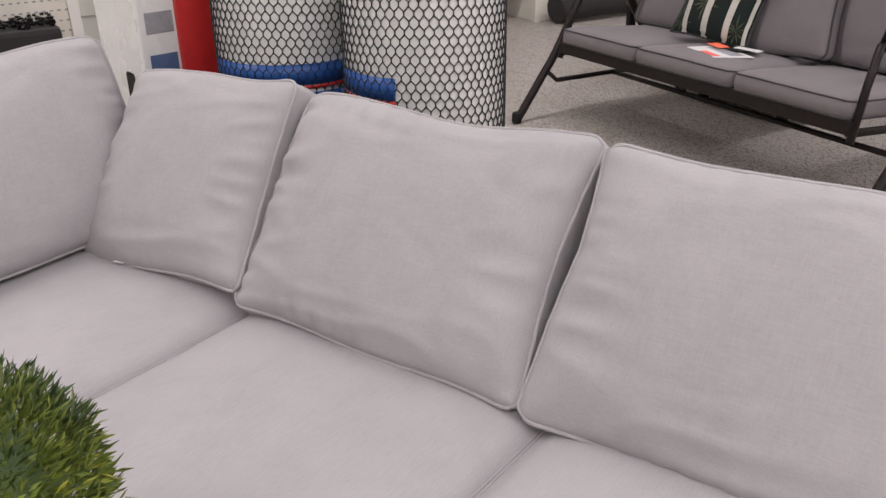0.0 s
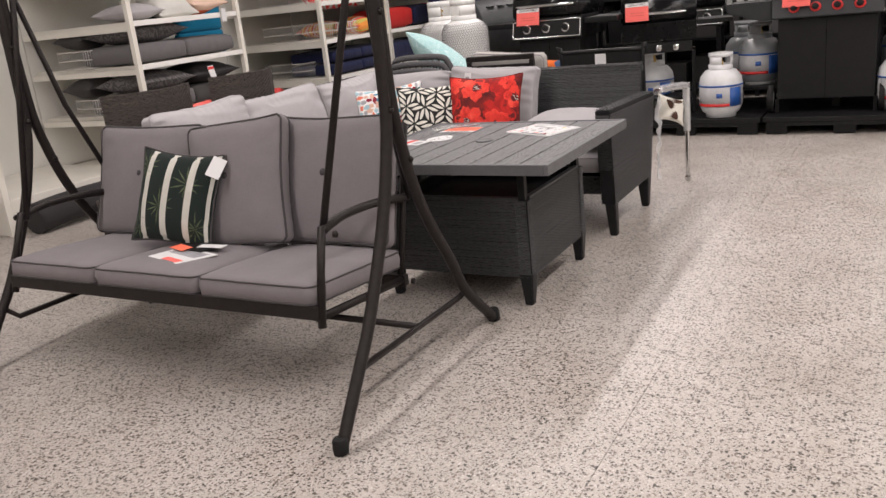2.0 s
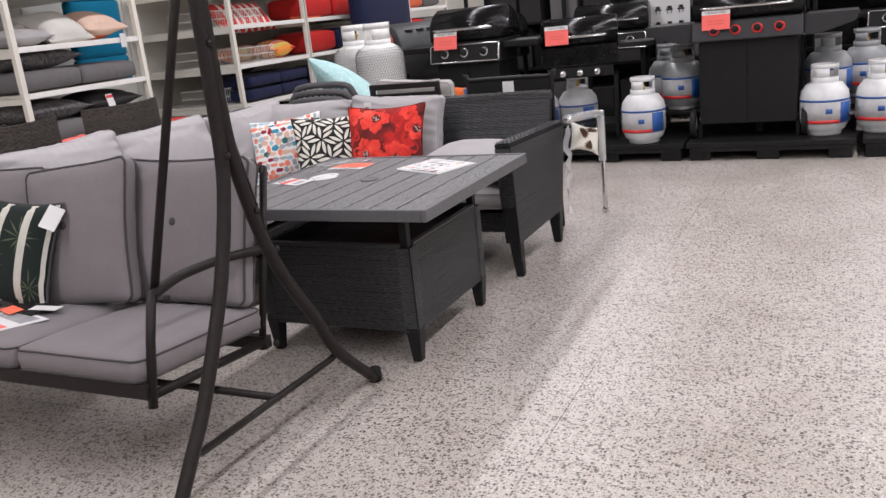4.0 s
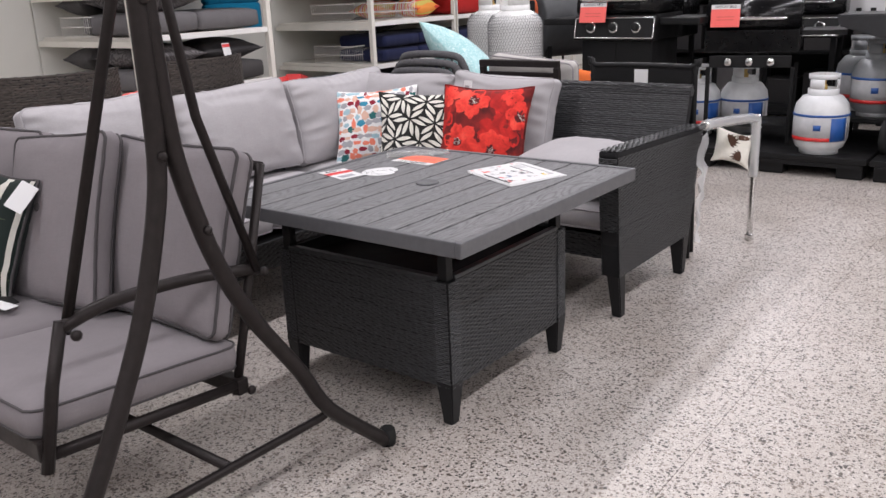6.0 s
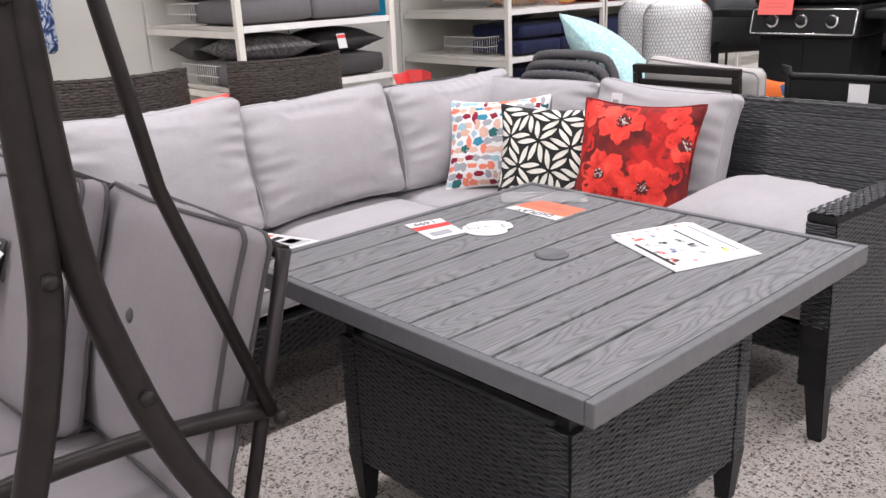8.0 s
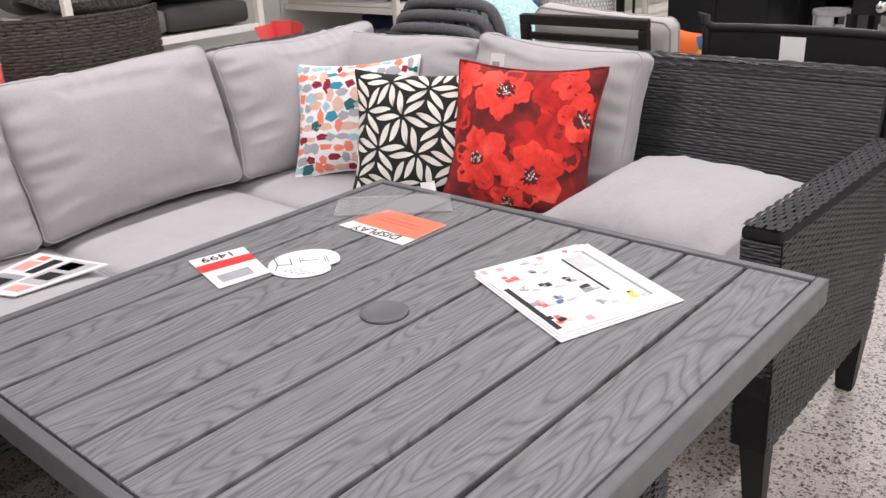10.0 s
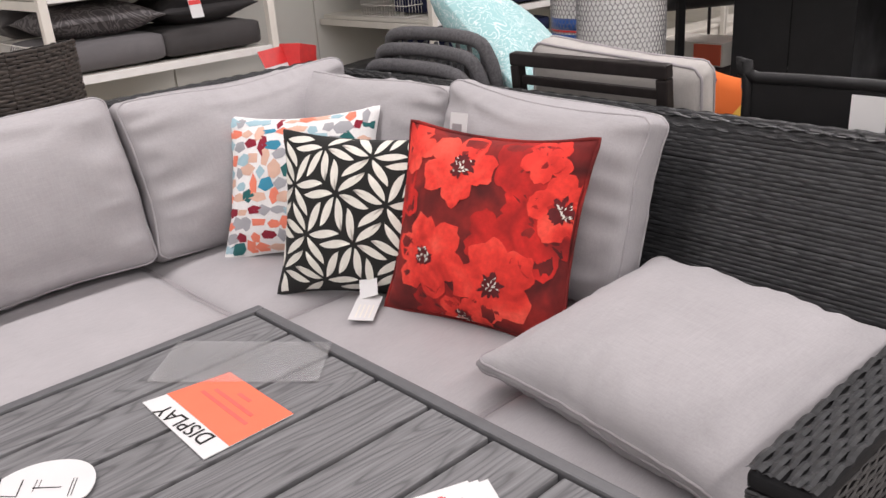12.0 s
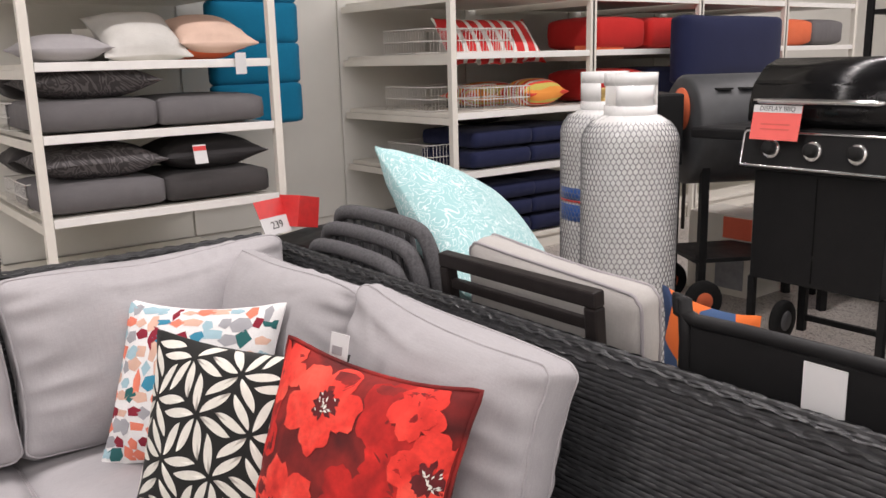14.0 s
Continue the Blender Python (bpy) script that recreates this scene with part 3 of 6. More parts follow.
# ---- garden swing ----
def swing():
    s = thing("garden_swing", "three-seat garden swing with bronze steel frame", "garden swing", pose(-0.55, 1.33, 0))

    def p(name, bm, material=M_FRAME, label=""):
        return part(name, merge(None, bm, pose(0.55, -1.33, 0)), material, s, label)

    front = ((-1.155, 0.012), (-1.005, 0.22), (-0.93, 0.325), (-0.835, 0.50), (-0.76, 0.66), (-0.70, 0.84), (-0.672, 0.98), (-0.666, 1.20), (-0.665, 1.45), (-0.665, 1.80))
    rear = ((-0.03, 0.012), (-0.25, 0.215), (-0.345, 0.37), (-0.475, 0.56), (-0.555, 0.72), (-0.605, 0.88), (-0.630, 1.00), (-0.640, 1.15), (-0.645, 1.35), (-0.648, 1.80))
    for y, dx in ((0.275, 0.0), (2.13, 0.02)):
        for prof, nm in ((front, "front_leg"), (rear, "rear_leg")):
            leg = p(nm, tube(curve_points([(x + dx, y, z) for x, z in prof], 4), 0.0205, 12))
            fx, fz = prof[0]
            foot = lathe([(0.014, 0), (0.024, 0.004), (0.026, 0.02), (0.024, 0.05), (0.021, 0.055)], 14)
            part("rubber_foot", merge(None, foot, pose(fx + dx + 0.55, y - 1.33, 0)), M_RUBBER, leg)
        p("side_stretcher", tube([(-0.985 + dx, y, 0.245), (-0.94 + dx, y + (0.03 if y < 1 else -0.03), 0.195), (-0.26 + dx, y + (0.03 if y < 1 else -0.03), 0.185), (-0.245 + dx, y, 0.215)], 0.012, 8))
        for bx, bz in ((-0.672, 0.99), (-0.585, 0.81), (-0.665, 1.3)):
            p("bolt", merge(None, lathe([(0.011, 0), (0.011, 0.006), (0.006, 0.010), (0.001, 0.011)], 8), pose(bx + dx, y - 0.02, bz, 90)))
    p("cross_bar", tube([(-0.565, 0.305, 0.185), (-0.545, 2.10, 0.185)], 0.013, 8))
    p("top_bar", tube([(-0.656, 0.25, 1.80), (-0.636, 2.16, 1.80)], 0.022, 12))
    # hanging seat frame
    y0, y1 = 0.455, 2.06
    zf, zb = 0.345, 0.295
    p("front_rail", merge(None, box(-0.945, -0.91, y0, y1, zf - 0.004, zf + 0.046, 0.005)))
    p("rear_rail", merge(None, box(-0.405, -0.37, y0, y1, zb - 0.025, zb + 0.02, 0.005)))
    for y in (y0 + 0.015, (y0 + y1) / 2, y1 - 0.015):
        p("seat_bearer", tube([(-0.93, y, zf), (-0.385, y, zb)], 0.016, 8, flat=0.8))
    for y in (y0, y1):
        inner = 1 if y < 1 else -1
        p("front_post", tube([(-0.935, y, zf - 0.03), (-0.885, y + 0.01 * inner, 0.50), (-0.835, y + 0.02 * inner, 0.635)], 0.018, 10, flat=0.8))
        p("armrest", tube(curve_points([(-0.84, y + 0.018 * inner, 0.620), (-0.71, y + 0.02 * inner, 0.640), (-0.50, y + 0.02 * inner, 0.630), (-0.29, y + 0.015 * inner, 0.598)], 5), 0.016, 10))
        p("back_post", tube([(-0.392, y + 0.03 * inner, zb - 0.03), (-0.325, y + 0.03 * inner, 0.50), (-0.225, y + 0.03 * inner, 0.870)], 0.017, 10, flat=0.75))
        p("front_hanger", tube([(-0.825, y + 0.03 * inner, 0.60), (-0.605, y - 0.05 * inner, 1.40), (-0.51, y - 0.10 * inner, 1.79)], 0.013, 8))
        p("rear_hanger", tube([(-0.30, y + 0.0 * inner, 0.60), (-0.46, y - 0.04 * inner, 1.03), (-0.62, y - 0.11 * inner, 1.79)], 0.012, 8))
        for bx, bz in ((-0.83, 0.61), (-0.30, 0.60), (-0.385, 0.29)):
            p("bolt", merge(None, lathe([(0.013, 0), (0.013, 0.008), (0.007, 0.013), (0.001, 0.014)], 8), pose(bx, y - 0.024 * inner, bz, 90 * inner)))
    p("back_top_rail", tube([(-0.225, y0 + 0.03, 0.862), (-0.225, y1 - 0.03, 0.862)], 0.014, 8))
    p("back_mid_rail", tube([(-0.305, y0 + 0.03, 0.58), (-0.305, y1 - 0.03, 0.58)], 0.012, 8))
    for k in range(6):
        y = y0 + 0.15 + k * 0.25
        p("seat_slat", tube([(-0.93, y, zf + 0.005), (-0.385, y, zb + 0.005)], 0.008, 6))
    return s


swing()
for k, (y0, y1) in enumerate(((0.465, 0.985), (0.985, 1.530), (1.530, 2.05))):
    ob = seat_cushion(-0.955, -0.375, y0, y1, 0.0, 0.118, M_SWING, M_PIPING, "warm grey swing seat cushion with dark piping", "swing seat cushions", 50 + k)
    ob.matrix_world = pose(-0.665, (y0 + y1) / 2, 0.342, 0, 5.0, 0)
for k, (m, w, h) in enumerate(((pose(-0.42, 0.760, 0.430, -18, 0, -90), 0.55, 0.505), (pose(-0.52, 1.145, 0.437, -19, 0, -90) @ pose(0, 0, 0, 0, -7, 0), 0.50, 0.51), (pose(-0.43, 1.765, 0.430, -18, 0, -90), 0.64, 0.49))):
    soft_cushion("back_cushion", "warm grey swing back cushion with dark piping and a button", m, w, h, 0.07, 0.028, M_SWING, 60 + k, M_PIPING, 0.005, "swing back cushions", buttons=((-0.02, h * 0.56),), pinch=0.01, wrinkle=0.006)


# ---- near grey sofa ----
NEAR = pose(-2.556, -0.128, 0, 0, 0, 23) @ Matrix.Diagonal((0.87, 0.87, 1, 1))
# local axes: x towards the back, y along the sofa to its corner


def near_sofa():
    s = thing("corner_sofa", "grey cushioned corner sofa with a dark low frame", "sofa", NEAR)
    part("back_frame", box(0.02, 0.06, -0.78, 1.62, 0.10, 0.52, 0.012), M_FRAME, s)
    part("seat_base", box(-1.05, 0.018, -0.80, 1.62, 0.12, 0.288, 0.01), M_FRAME, s)
    part("side_frame", box(-1.9, 0.06, 1.625, 1.665, 0.10, 0.60, 0.012), M_FRAME, s)
    part("side_base", box(-1.9, -1.06, 0.98, 1.62, 0.12, 0.29, 0.01), M_FRAME, s)
    part("corner_rail", box(0.02, 0.06, 1.00, 1.66, 0.552, 0.70, 0.008), M_FRAME, s)
    for x, y in ((0.04, -0.75), (-1.0, -0.75), (0.04, 1.6), (-1.85, 1.6), (-1.85, 1.02)):
        part("leg", box(x - 0.025, x + 0.025, y - 0.025, y + 0.025, 0, 0.12, 0.004), M_FRAME, s)
    return s


near_sofa()
NSEAT = 0.29
for k, (d0, d1, s0, s1) in enumerate(((-1.08, -0.05, -0.86, -0.13), (-1.08, -0.05, -0.13, 0.64), (-1.08, -0.05, 0.64, 1.58), (-1.86, -1.09, 0.98, 1.58))):
    ob = seat_cushion(d0, d1, s0, s1, 0, 0.145, M_SOFA, M_GREYPIPING, "light grey canvas seat cushion on the corner sofa", "near sofa seat cushions", 70 + k)
    ob.matrix_world = NEAR @ pose((d0 + d1) / 2, (s0 + s1) / 2, NSEAT)
NB = ((pose(-0.359, -0.447, 0.385, -34.9, 0, -84.6) @ pose(0, 0, 0, 0, 5.7, 0), 0.745, 0.49, 81), (pose(-0.40, 0.285, 0.40, -38, 0, -88) @ pose(0, 0, 0, 0, 1, 0), 0.735, 0.49, 82), (pose(-0.42, 0.925, 0.41, -36, 0, -90) @ pose(0, 0, 0, 0, -4, 0), 0.575, 0.47, 83), (pose(-0.66, 1.22, 0.43, -24, 0, 0), 0.86, 0.47, 84))
for m, w, h, seed in NB:
    soft_cushion("back_cushion", "big light grey canvas back cushion leaning on the sofa", NEAR @ m, w, h, 0.145, 0.052, M_SOFA, seed, M_SOFA, 0.0045, "near sofa back cushions", pinch=0.006, wrinkle=0.014, n=60)


label_tag = thing("care_label", "small white care label lying on the sofa seat", "label", pose(-3.265, 0.565, 0.4415, 0, 0, 38))
part("strip", box(-0.042, 0.042, -0.014, 0.014, 0, 0.0012), M_PAPER, label_tag)


# ---- gas cylinders ----
def tall_cylinder(x, y, net, r=0.225, band_z=0.70, turn=0, label="", band=True, band_arc=250, net_top=1.10, tall=1.0):
    c = thing("gas_cylinder", label, "gas cylinder", pose(x, y, 0, 0, 0, turn) @ Matrix.Diagonal((1, 1, tall, 1)), "tall gas cylinders")
    prof = [(r * 0.9, 0.0), (r * 0.93, 0.03), (r, 0.06), (r, 0.99)] + [(r * math.cos(a) ** 0.75 if a < 1.45 else r * 0.14, 0.99 + 0.13 * math.sin(a)) for a in (0.25, 0.5, 0.75, 1.0, 1.2, 1.35, 1.5)]
    part("tank", lathe(prof, 44), M_WHITEPAINT, c)
    if band:
        for z0, z1, mat in ((band_z, band_z + 0.055, M_BLUE), (band_z - 0.012, band_z - 0.002, M_RED), (band_z - 0.10, band_z - 0.022, M_BLUE)):
            part("label_band", lathe_shell(r + 0.0015, z0, z1, 0, band_arc), mat, c)
    collar = lathe_shell(0.104, 1.085, 1.145, 0, 359, 0.005)
    lathe_shell(0.104, 1.225, 1.275, 0, 359, 0.005, collar)
    for a0, a1 in ((-25, 133), (207, 300)):
        lathe_shell(0.104, 1.143, 1.227, a0, a1, 0.005, collar)
    part("collar", collar, M_WHITEPAINT, c)
    v = lathe([(0.022, 1.10), (0.022, 1.15), (0.014, 1.155), (0.014, 1.18), (0.030, 1.182), (0.030, 1.20), (0.004, 1.202)], 12)
    part("valve", tube([(0, 0, 1.16), (0.06, 0, 1.16)], 0.014, 10, v), M_BRASS, c)
    # net sleeve
    cols, pitch = 56, 0.0215
    rows = int((net_top - 0.03) / pitch)
    verts, faces = [], []

    def strand(p, q):
        p, q = Vector(p), Vector(q)
        d = (q - p).normalized()
        o = Vector((p.x, p.y, 0)).normalized()
        sdir = d.cross(o) * 0.0016
        b = len(verts)
        for e in (p, q):
            verts.extend([tuple(e + sdir), tuple(e - sdir), tuple(e + o * 0.003)])
        faces.extend([(b, b + 3, b + 5, b + 2), (b + 2, b + 5, b + 4, b + 1)])

    def on(i, z):
        rr = r + 0.002
        if z > 0.99:
            rr = max(0.114, r * math.cos(math.asin(min(1, (z - 0.99) / 0.135))) ** 0.75) + 0.003
            if z > 1.095:
                rr = 0.122 + 0.010 * math.sin(i * 2.1)
        z += 0.006 * math.sin(i * math.tau / cols * 2 + turn)
        ang = math.tau * i / cols
        return (rr * math.cos(ang), rr * math.sin(ang), z)

    for j in range(rows):
        z, h2 = 0.03 + j * pitch, 0.5 * (j % 2)
        for i in range(cols):
            strand(on(i + h2, z), on(i + 0.5 + h2, z + 0.012)), strand(on(i + 0.5 + h2, z + 0.012), on(i + 1 + h2, z))
            strand(on(i + 0.5 + h2, z + 0.012), on(i + 0.5 + h2, z + pitch))
    me = bpy.data.meshes.new("net_sleeve")
    me.from_pydata(verts, [], faces)
    me.materials.append(net)
    o = new("net_sleeve", me)
    o.parent = c
    tagged(o, "stretched plastic net sleeve", kind="stuff")
    return c


def lathe_shell(r, z0, z1, a0, a1, thick=0.002, bm=None):
    """Part of a cylinder wall between two angles, with thickness."""
    bm = bm or bmesh.new()
    n = max(4, int((a1 - a0) / 9))
    cols = []
    for k in range(n + 1):
        a = radians(a0 + (a1 - a0) * k / n)
        cols.append([bm.verts.new((rr * math.cos(a), rr * math.sin(a), z)) for rr, z in ((r, z0), (r + thick, z0), (r + thick, z1), (r, z1))])
    for p, q in zip(cols, cols[1:]):
        for k in range(4):
            bm.faces.new((p[k], q[k], q[(k + 1) % 4], p[(k + 1) % 4])).smooth = k == 1
    bm.faces.new(cols[0])
    bm.faces.new(cols[-1][::-1])
    bmesh.ops.recalc_face_normals(bm, faces=bm.faces[:])
    return bm


NEAR_TANK = "tall white gas cylinder in a black net sleeve"
FAR_TANK = "tall white gas cylinder in a dark net sleeve"
tall_cylinder(-2.497, 0.602, M_NET, 0.197, turn=71, tall=0.955, label=NEAR_TANK, band_z=0.748, band_arc=150)
tall_cylinder(-2.70, 0.983, M_NET, 0.197, turn=150, tall=0.955, band_z=0.733, label=NEAR_TANK)
tall_cylinder(3.69, 2.19, M_GREYNET, 0.197, turn=-20, label=FAR_TANK, band=False)
tall_cylinder(3.93, 2.545, M_GREYNET, 0.197, turn=80, label=FAR_TANK)


def gas_bottle(x, y, z, turn=0, body=None):
    body = body or M_BOTTLE
    c = thing("gas_bottle", "small white gas bottle with blue and red label" if body is M_BOTTLE else "small grey gas bottle with a blue label", "gas bottle", pose(x, y, z, 0, 0, turn) @ Matrix.Diagonal((1.14, 1.14, 1.22, 1)), "small gas bottles")
    r = 0.150
    prof = [(0.105, 0), (0.105, 0.02), (r * 0.86, 0.035), (r, 0.085), (r, 0.22), (r * 0.95, 0.262), (r * 0.72, 0.305), (0.03, 0.325)]
    part("tank", lathe(prof, 30), body, c)
    part("blue_stripe", lathe_shell(r + 0.001, 0.205, 0.217, 0, 359), M_BLUE, c)
    part("paper_label", lathe_shell(r + 0.0008, 0.075, 0.204, 105, 250), M_PALEGREY, c)
    part("blue_label", lathe_shell(r + 0.0015, 0.078, 0.20, 200, 238), M_BLUE, c)
    part("red_stripe", lathe_shell(r + 0.0015, 0.078, 0.097, 105, 199), M_RED, c)
    part("emblem", lathe_shell(r + 0.0015, 0.135, 0.165, 165, 180), M_BLUE, c)
    collar = lathe_shell(0.080, 0.30, 0.345, 0, 359, 0.004)
    lathe_shell(0.080, 0.395, 0.42, 0, 359, 0.004, collar)
    for a0 in (0, 120, 240):
        lathe_shell(0.080, 0.344, 0.396, a0, a0 + 62, 0.004, collar)
    part("collar", collar, body, c)
    part("valve", lathe([(0.02, 0.315), (0.02, 0.36), (0.012, 0.365), (0.012, 0.385), (0.026, 0.388), (0.026, 0.405), (0.003, 0.406)], 10), M_BRASS, c)
    part("foot_ring", lathe_shell(0.10, 0.0, 0.05, 0, 359, 0.006), M_BOTTLE, c)
    return c


# ---- wall shelving ----
def shelf_unit(s0, s1, levels, label, deck=0.20):
    u = thing("shelf_unit", label, "shelving", NORTH @ pose(s0, 0, 0), "wall shelving units")
    w = s1 - s0
    for x in (0, w):
        part("upright", box(x - 0.022, x + 0.022, -0.022, 0.022, 0, 2.4, 0.004), M_SHELF, u)
    for z in levels:
        shelf = part("shelf", box(0.024, w - 0.024, -0.005, WALL_D - 0.02, z - 0.032, z - 0.004, 0.003), M_SHELF, u)
        part("price_rail", box(0.024, w - 0.024, -0.018, -0.006, z - 0.042, z, 0.003), M_SHELF_EDGE, shelf)
        part("side_rail", box(-0.018, -0.004, 0.024, WALL_D - 0.02, z - 0.075, z - 0.03, 0.003), M_SHELF, u)
    part("base_deck", box(0.0, w - 0.002, 0.025, WALL_D - 0.02, deck - 0.03, deck, 0.004), M_SHELF, u)
    part("kick_plate", box(0.0, w - 0.002, 0.04, 0.06, 0.0, deck - 0.031), M_SHELF, u)
    return u


shelf_unit(1.25, 2.48, (0.648, 1.045, 1.38, 1.76), "cream metal shelving unit with stacked grey cushions")
shelf_unit(3.72, 4.99, (0.62, 1.007, 1.388, 1.77), "cream metal shelving unit with wire baskets", 0.12)
shelf_unit(5.01, 6.25, (0.62, 1.007, 1.388, 1.77), "cream metal shelving unit with folded loungers", 0.12)
shelf_unit(6.27, 7.49, (0.62, 1.007, 1.388, 1.77), "cream metal shelving unit with red seats", 0.12)
shelf_unit(7.51, 8.73, (0.62, 1.007, 1.388, 1.77), "cream metal shelving unit with red seats", 0.12)
d = thing("display_deck", "low cream display deck with a white upright", "shelving", NORTH, "wall shelving units")
part("base_deck", box(0.0, 1.215, 0.2, WALL_D - 0.01, 0.0, 0.25, 0.006), M_SHELF, d)
part("upright", box(-0.026, 0.024, 0.165, 0.198, 0.0, 2.4, 0.004), M_SHELF, d)


# ---- pallets, barbecues ----
def pallet(x, y, w, dp):
    p = thing("pallet", "black plastic pallet on the floor", "pallet", pose(x, y, 0), "black pallets")
    part("deck", box(0, dp, 0, w, 0.10, 0.14, 0.006), M_BLACKPLASTIC, p)
    part("skirt", box(0.004, 0.02, 0.03, w - 0.03, 0.07, 0.099), M_BLACKPLASTIC, p)
    for ix in range(3):
        for iy in range(3):
            fx, fy = 0.09 + ix * (dp - 0.18) / 2, 0.10 + iy * (w - 0.20) / 2
            part("foot", box(fx - 0.07, fx + 0.07, fy - 0.08, fy + 0.08, 0, 0.099, 0.012), M_BLACKPLASTIC, p)
    return p


for y0 in (-2.70, -1.36, -0.16, 1.02):
    pallet(4.08, y0, (1.18 if y0 > -2 else 1.3) if y0 < 1 else 0.22, 1.15)


M_GUNMETAL = plain("gunmetal_paint", (0.030, 0.031, 0.034), 0.42, 0.3)
M_HUBGREY = plain("grey_hub_plastic", (0.10, 0.10, 0.105), 0.5)


def barbecue(m, w, label, knobs=3, red=False, sz=1.0, open_cart=False, base=0.12):
    b = thing("barbecue", label, "barbecue", m @ Matrix.Diagonal((1, 1, sz, 1)), "gas barbecues")
    # faces -y, centred on x
    d = 0.48
    if open_cart:
        for x in (-w / 2 + 0.05, w / 2 - 0.05):
            for y in (0.05, d - 0.03):
                part("leg", box(x - 0.02, x + 0.02, y - 0.02, y + 0.02, 0.05, 0.80, 0.004), M_BLACKMATT, b)
        part("lower_shelf", box(-w / 2 + 0.02, w / 2 - 0.02, 0.02, d, 0.20, 0.225, 0.004), M_BLACKMATT, b)
    else:
        part("cabinet", box(-w / 2 + 0.04, w / 2 - 0.04, 0.02, d, base, 0.80, 0.008), M_BLACKMATT, b)
        part("door_seam", box(-0.002, 0.002, 0.016, 0.0195, base + 0.02, 0.78), M_BLACK, b)
        if base > 0.2:
            for x in (-w / 2 + 0.06, w / 2 - 0.06):
                part("cart_leg", box(x - 0.018, x + 0.018, d - 0.05, d - 0.014, 0.05, base - 0.001, 0.004), M_BLACKMATT, b)
            part("rear_rail", box(-w / 2 + 0.08, w / 2 - 0.08, d - 0.045, d - 0.02, 0.10, 0.125, 0.004), M_BLACKMATT, b)
    pan = part("control_panel", merge(None, box(-w / 2, w / 2, -0.02, 0.02, -0.08, 0.08, 0.012, 3), pose(0, -0.01, 0.88, -14)), M_BLACKMATT if not red else M_GUNMETAL, b)
    if not red:
        rim = [(-w / 2 + 0.015, -0.068), (w / 2 - 0.015, -0.068), (w / 2 - 0.01, -0.06), (w / 2 - 0.01, 0.055), (w / 2 - 0.02, 0.065), (-w / 2 + 0.02, 0.065), (-w / 2 + 0.01, 0.055), (-w / 2 + 0.01, -0.06)]
        part("chrome_trim", merge(None, tube([(x, -0.022, z) for x, z in rim], 0.006, 6, closed=True), pose(0, -0.01, 0.88, -14)), M_CHROME, pan)
    for k in range(knobs):
        kx = (k - (knobs - 1) / 2) * (w - 0.16) / max(1, knobs - 1) * 0.74
        kn = lathe([(0.034, 0.0), (0.034, 0.012), (0.026, 0.016), (0.024, 0.042), (0.018, 0.046), (0.002, 0.047)], 18)
        part("knob", merge(None, kn, pose(0, -0.01, 0.88, -14) @ pose(kx, -0.021, 0, 90)), M_RUBBER, b)
        ring = lathe([(0.030, 0.012), (0.040, 0.0), (0.041, 0.003), (0.032, 0.016)], 18)
        part("knob_ring", merge(None, ring, pose(0, -0.01, 0.88, -14) @ pose(kx, -0.022, 0, 90)), M_RED if red else M_CHROME, b)
    # rounded hood
    hood = bmesh.new()
    prof = [(0.0, 0.97), (0.0, 1.05), (0.03, 1.13), (0.10, 1.19), (0.20, 1.22), (0.32, 1.21), (0.42, 1.16), (0.48, 1.06), (0.50, 0.97)]
    ends = []
    for sx in (-1, 1):
        ends.append([hood.verts.new((sx * w / 2, y, z)) for y, z in prof])
    hood.faces.new(ends[0])
    hood.faces.new(ends[1][::-1])
    for k in range(len(prof) - 1):
        hood.faces.new((ends[0][k], ends[1][k], ends[1][k + 1], ends[0][k + 1]))
    hood.faces.new((ends[0][0], ends[0][-1], ends[1][-1], ends[1][0]))
    bmesh.ops.recalc_face_normals(hood, faces=hood.faces[:])
    bmesh.ops.bevel(hood, geom=hood.edges[:], offset=0.012, segments=2, affect="EDGES")
    part("hood", smooth(hood), M_BLACK, b)
    part("hood_handle", tube(curve_points([(-w * 0.36, 0.0, 1.06), (-w * 0.35, -0.05, 1.065), (w * 0.35, -0.05, 1.065), (w * 0.36, 0.0, 1.06)], 3), 0.011, 8), M_CHROME, b)
    part("firebox", box(-w / 2 + 0.01, w / 2 - 0.01, 0.02, 0.49, 0.80, 0.968, 0.01), M_BLACKMATT, b)
    for sx in (-1, 1):
        if red:
            shelf = bmesh.new()
            for y in (0.0, 0.46):
                shelf.faces.new([shelf.verts.new((sx * x, y, z)) for x, z in ((w / 2 + 0.004, 0.80), (w / 2 + 0.10, 0.80), (w / 2 + 0.34, 0.88), (w / 2 + 0.36, 0.955), (w / 2 + 0.004, 0.955))])
            shelf.verts.ensure_lookup_table()
            for k in range(5):
                shelf.faces.new([shelf.verts[q] for q in (k, (k + 1) % 5, 5 + (k + 1) % 5, 5 + k)])
            bmesh.ops.recalc_face_normals(shelf, faces=shelf.faces[:])
            bmesh.ops.bevel(shelf, geom=shelf.edges[:], offset=0.008, segments=2, affect="EDGES")
            part("side_shelf", shelf, M_GUNMETAL, b)
        else:
            part("side_shelf", box(sx * (w / 2 + 0.005), sx * (w / 2 + 0.30), 0.03, 0.46, 0.90, 0.945, 0.01), M_BLACKMATT, b)
        wheel = lathe([(0.05, -0.02), (0.085, -0.02), (0.09, -0.012), (0.09, 0.012), (0.085, 0.02), (0.05, 0.02)], 24)
        big = 1.35 if red else 1.0
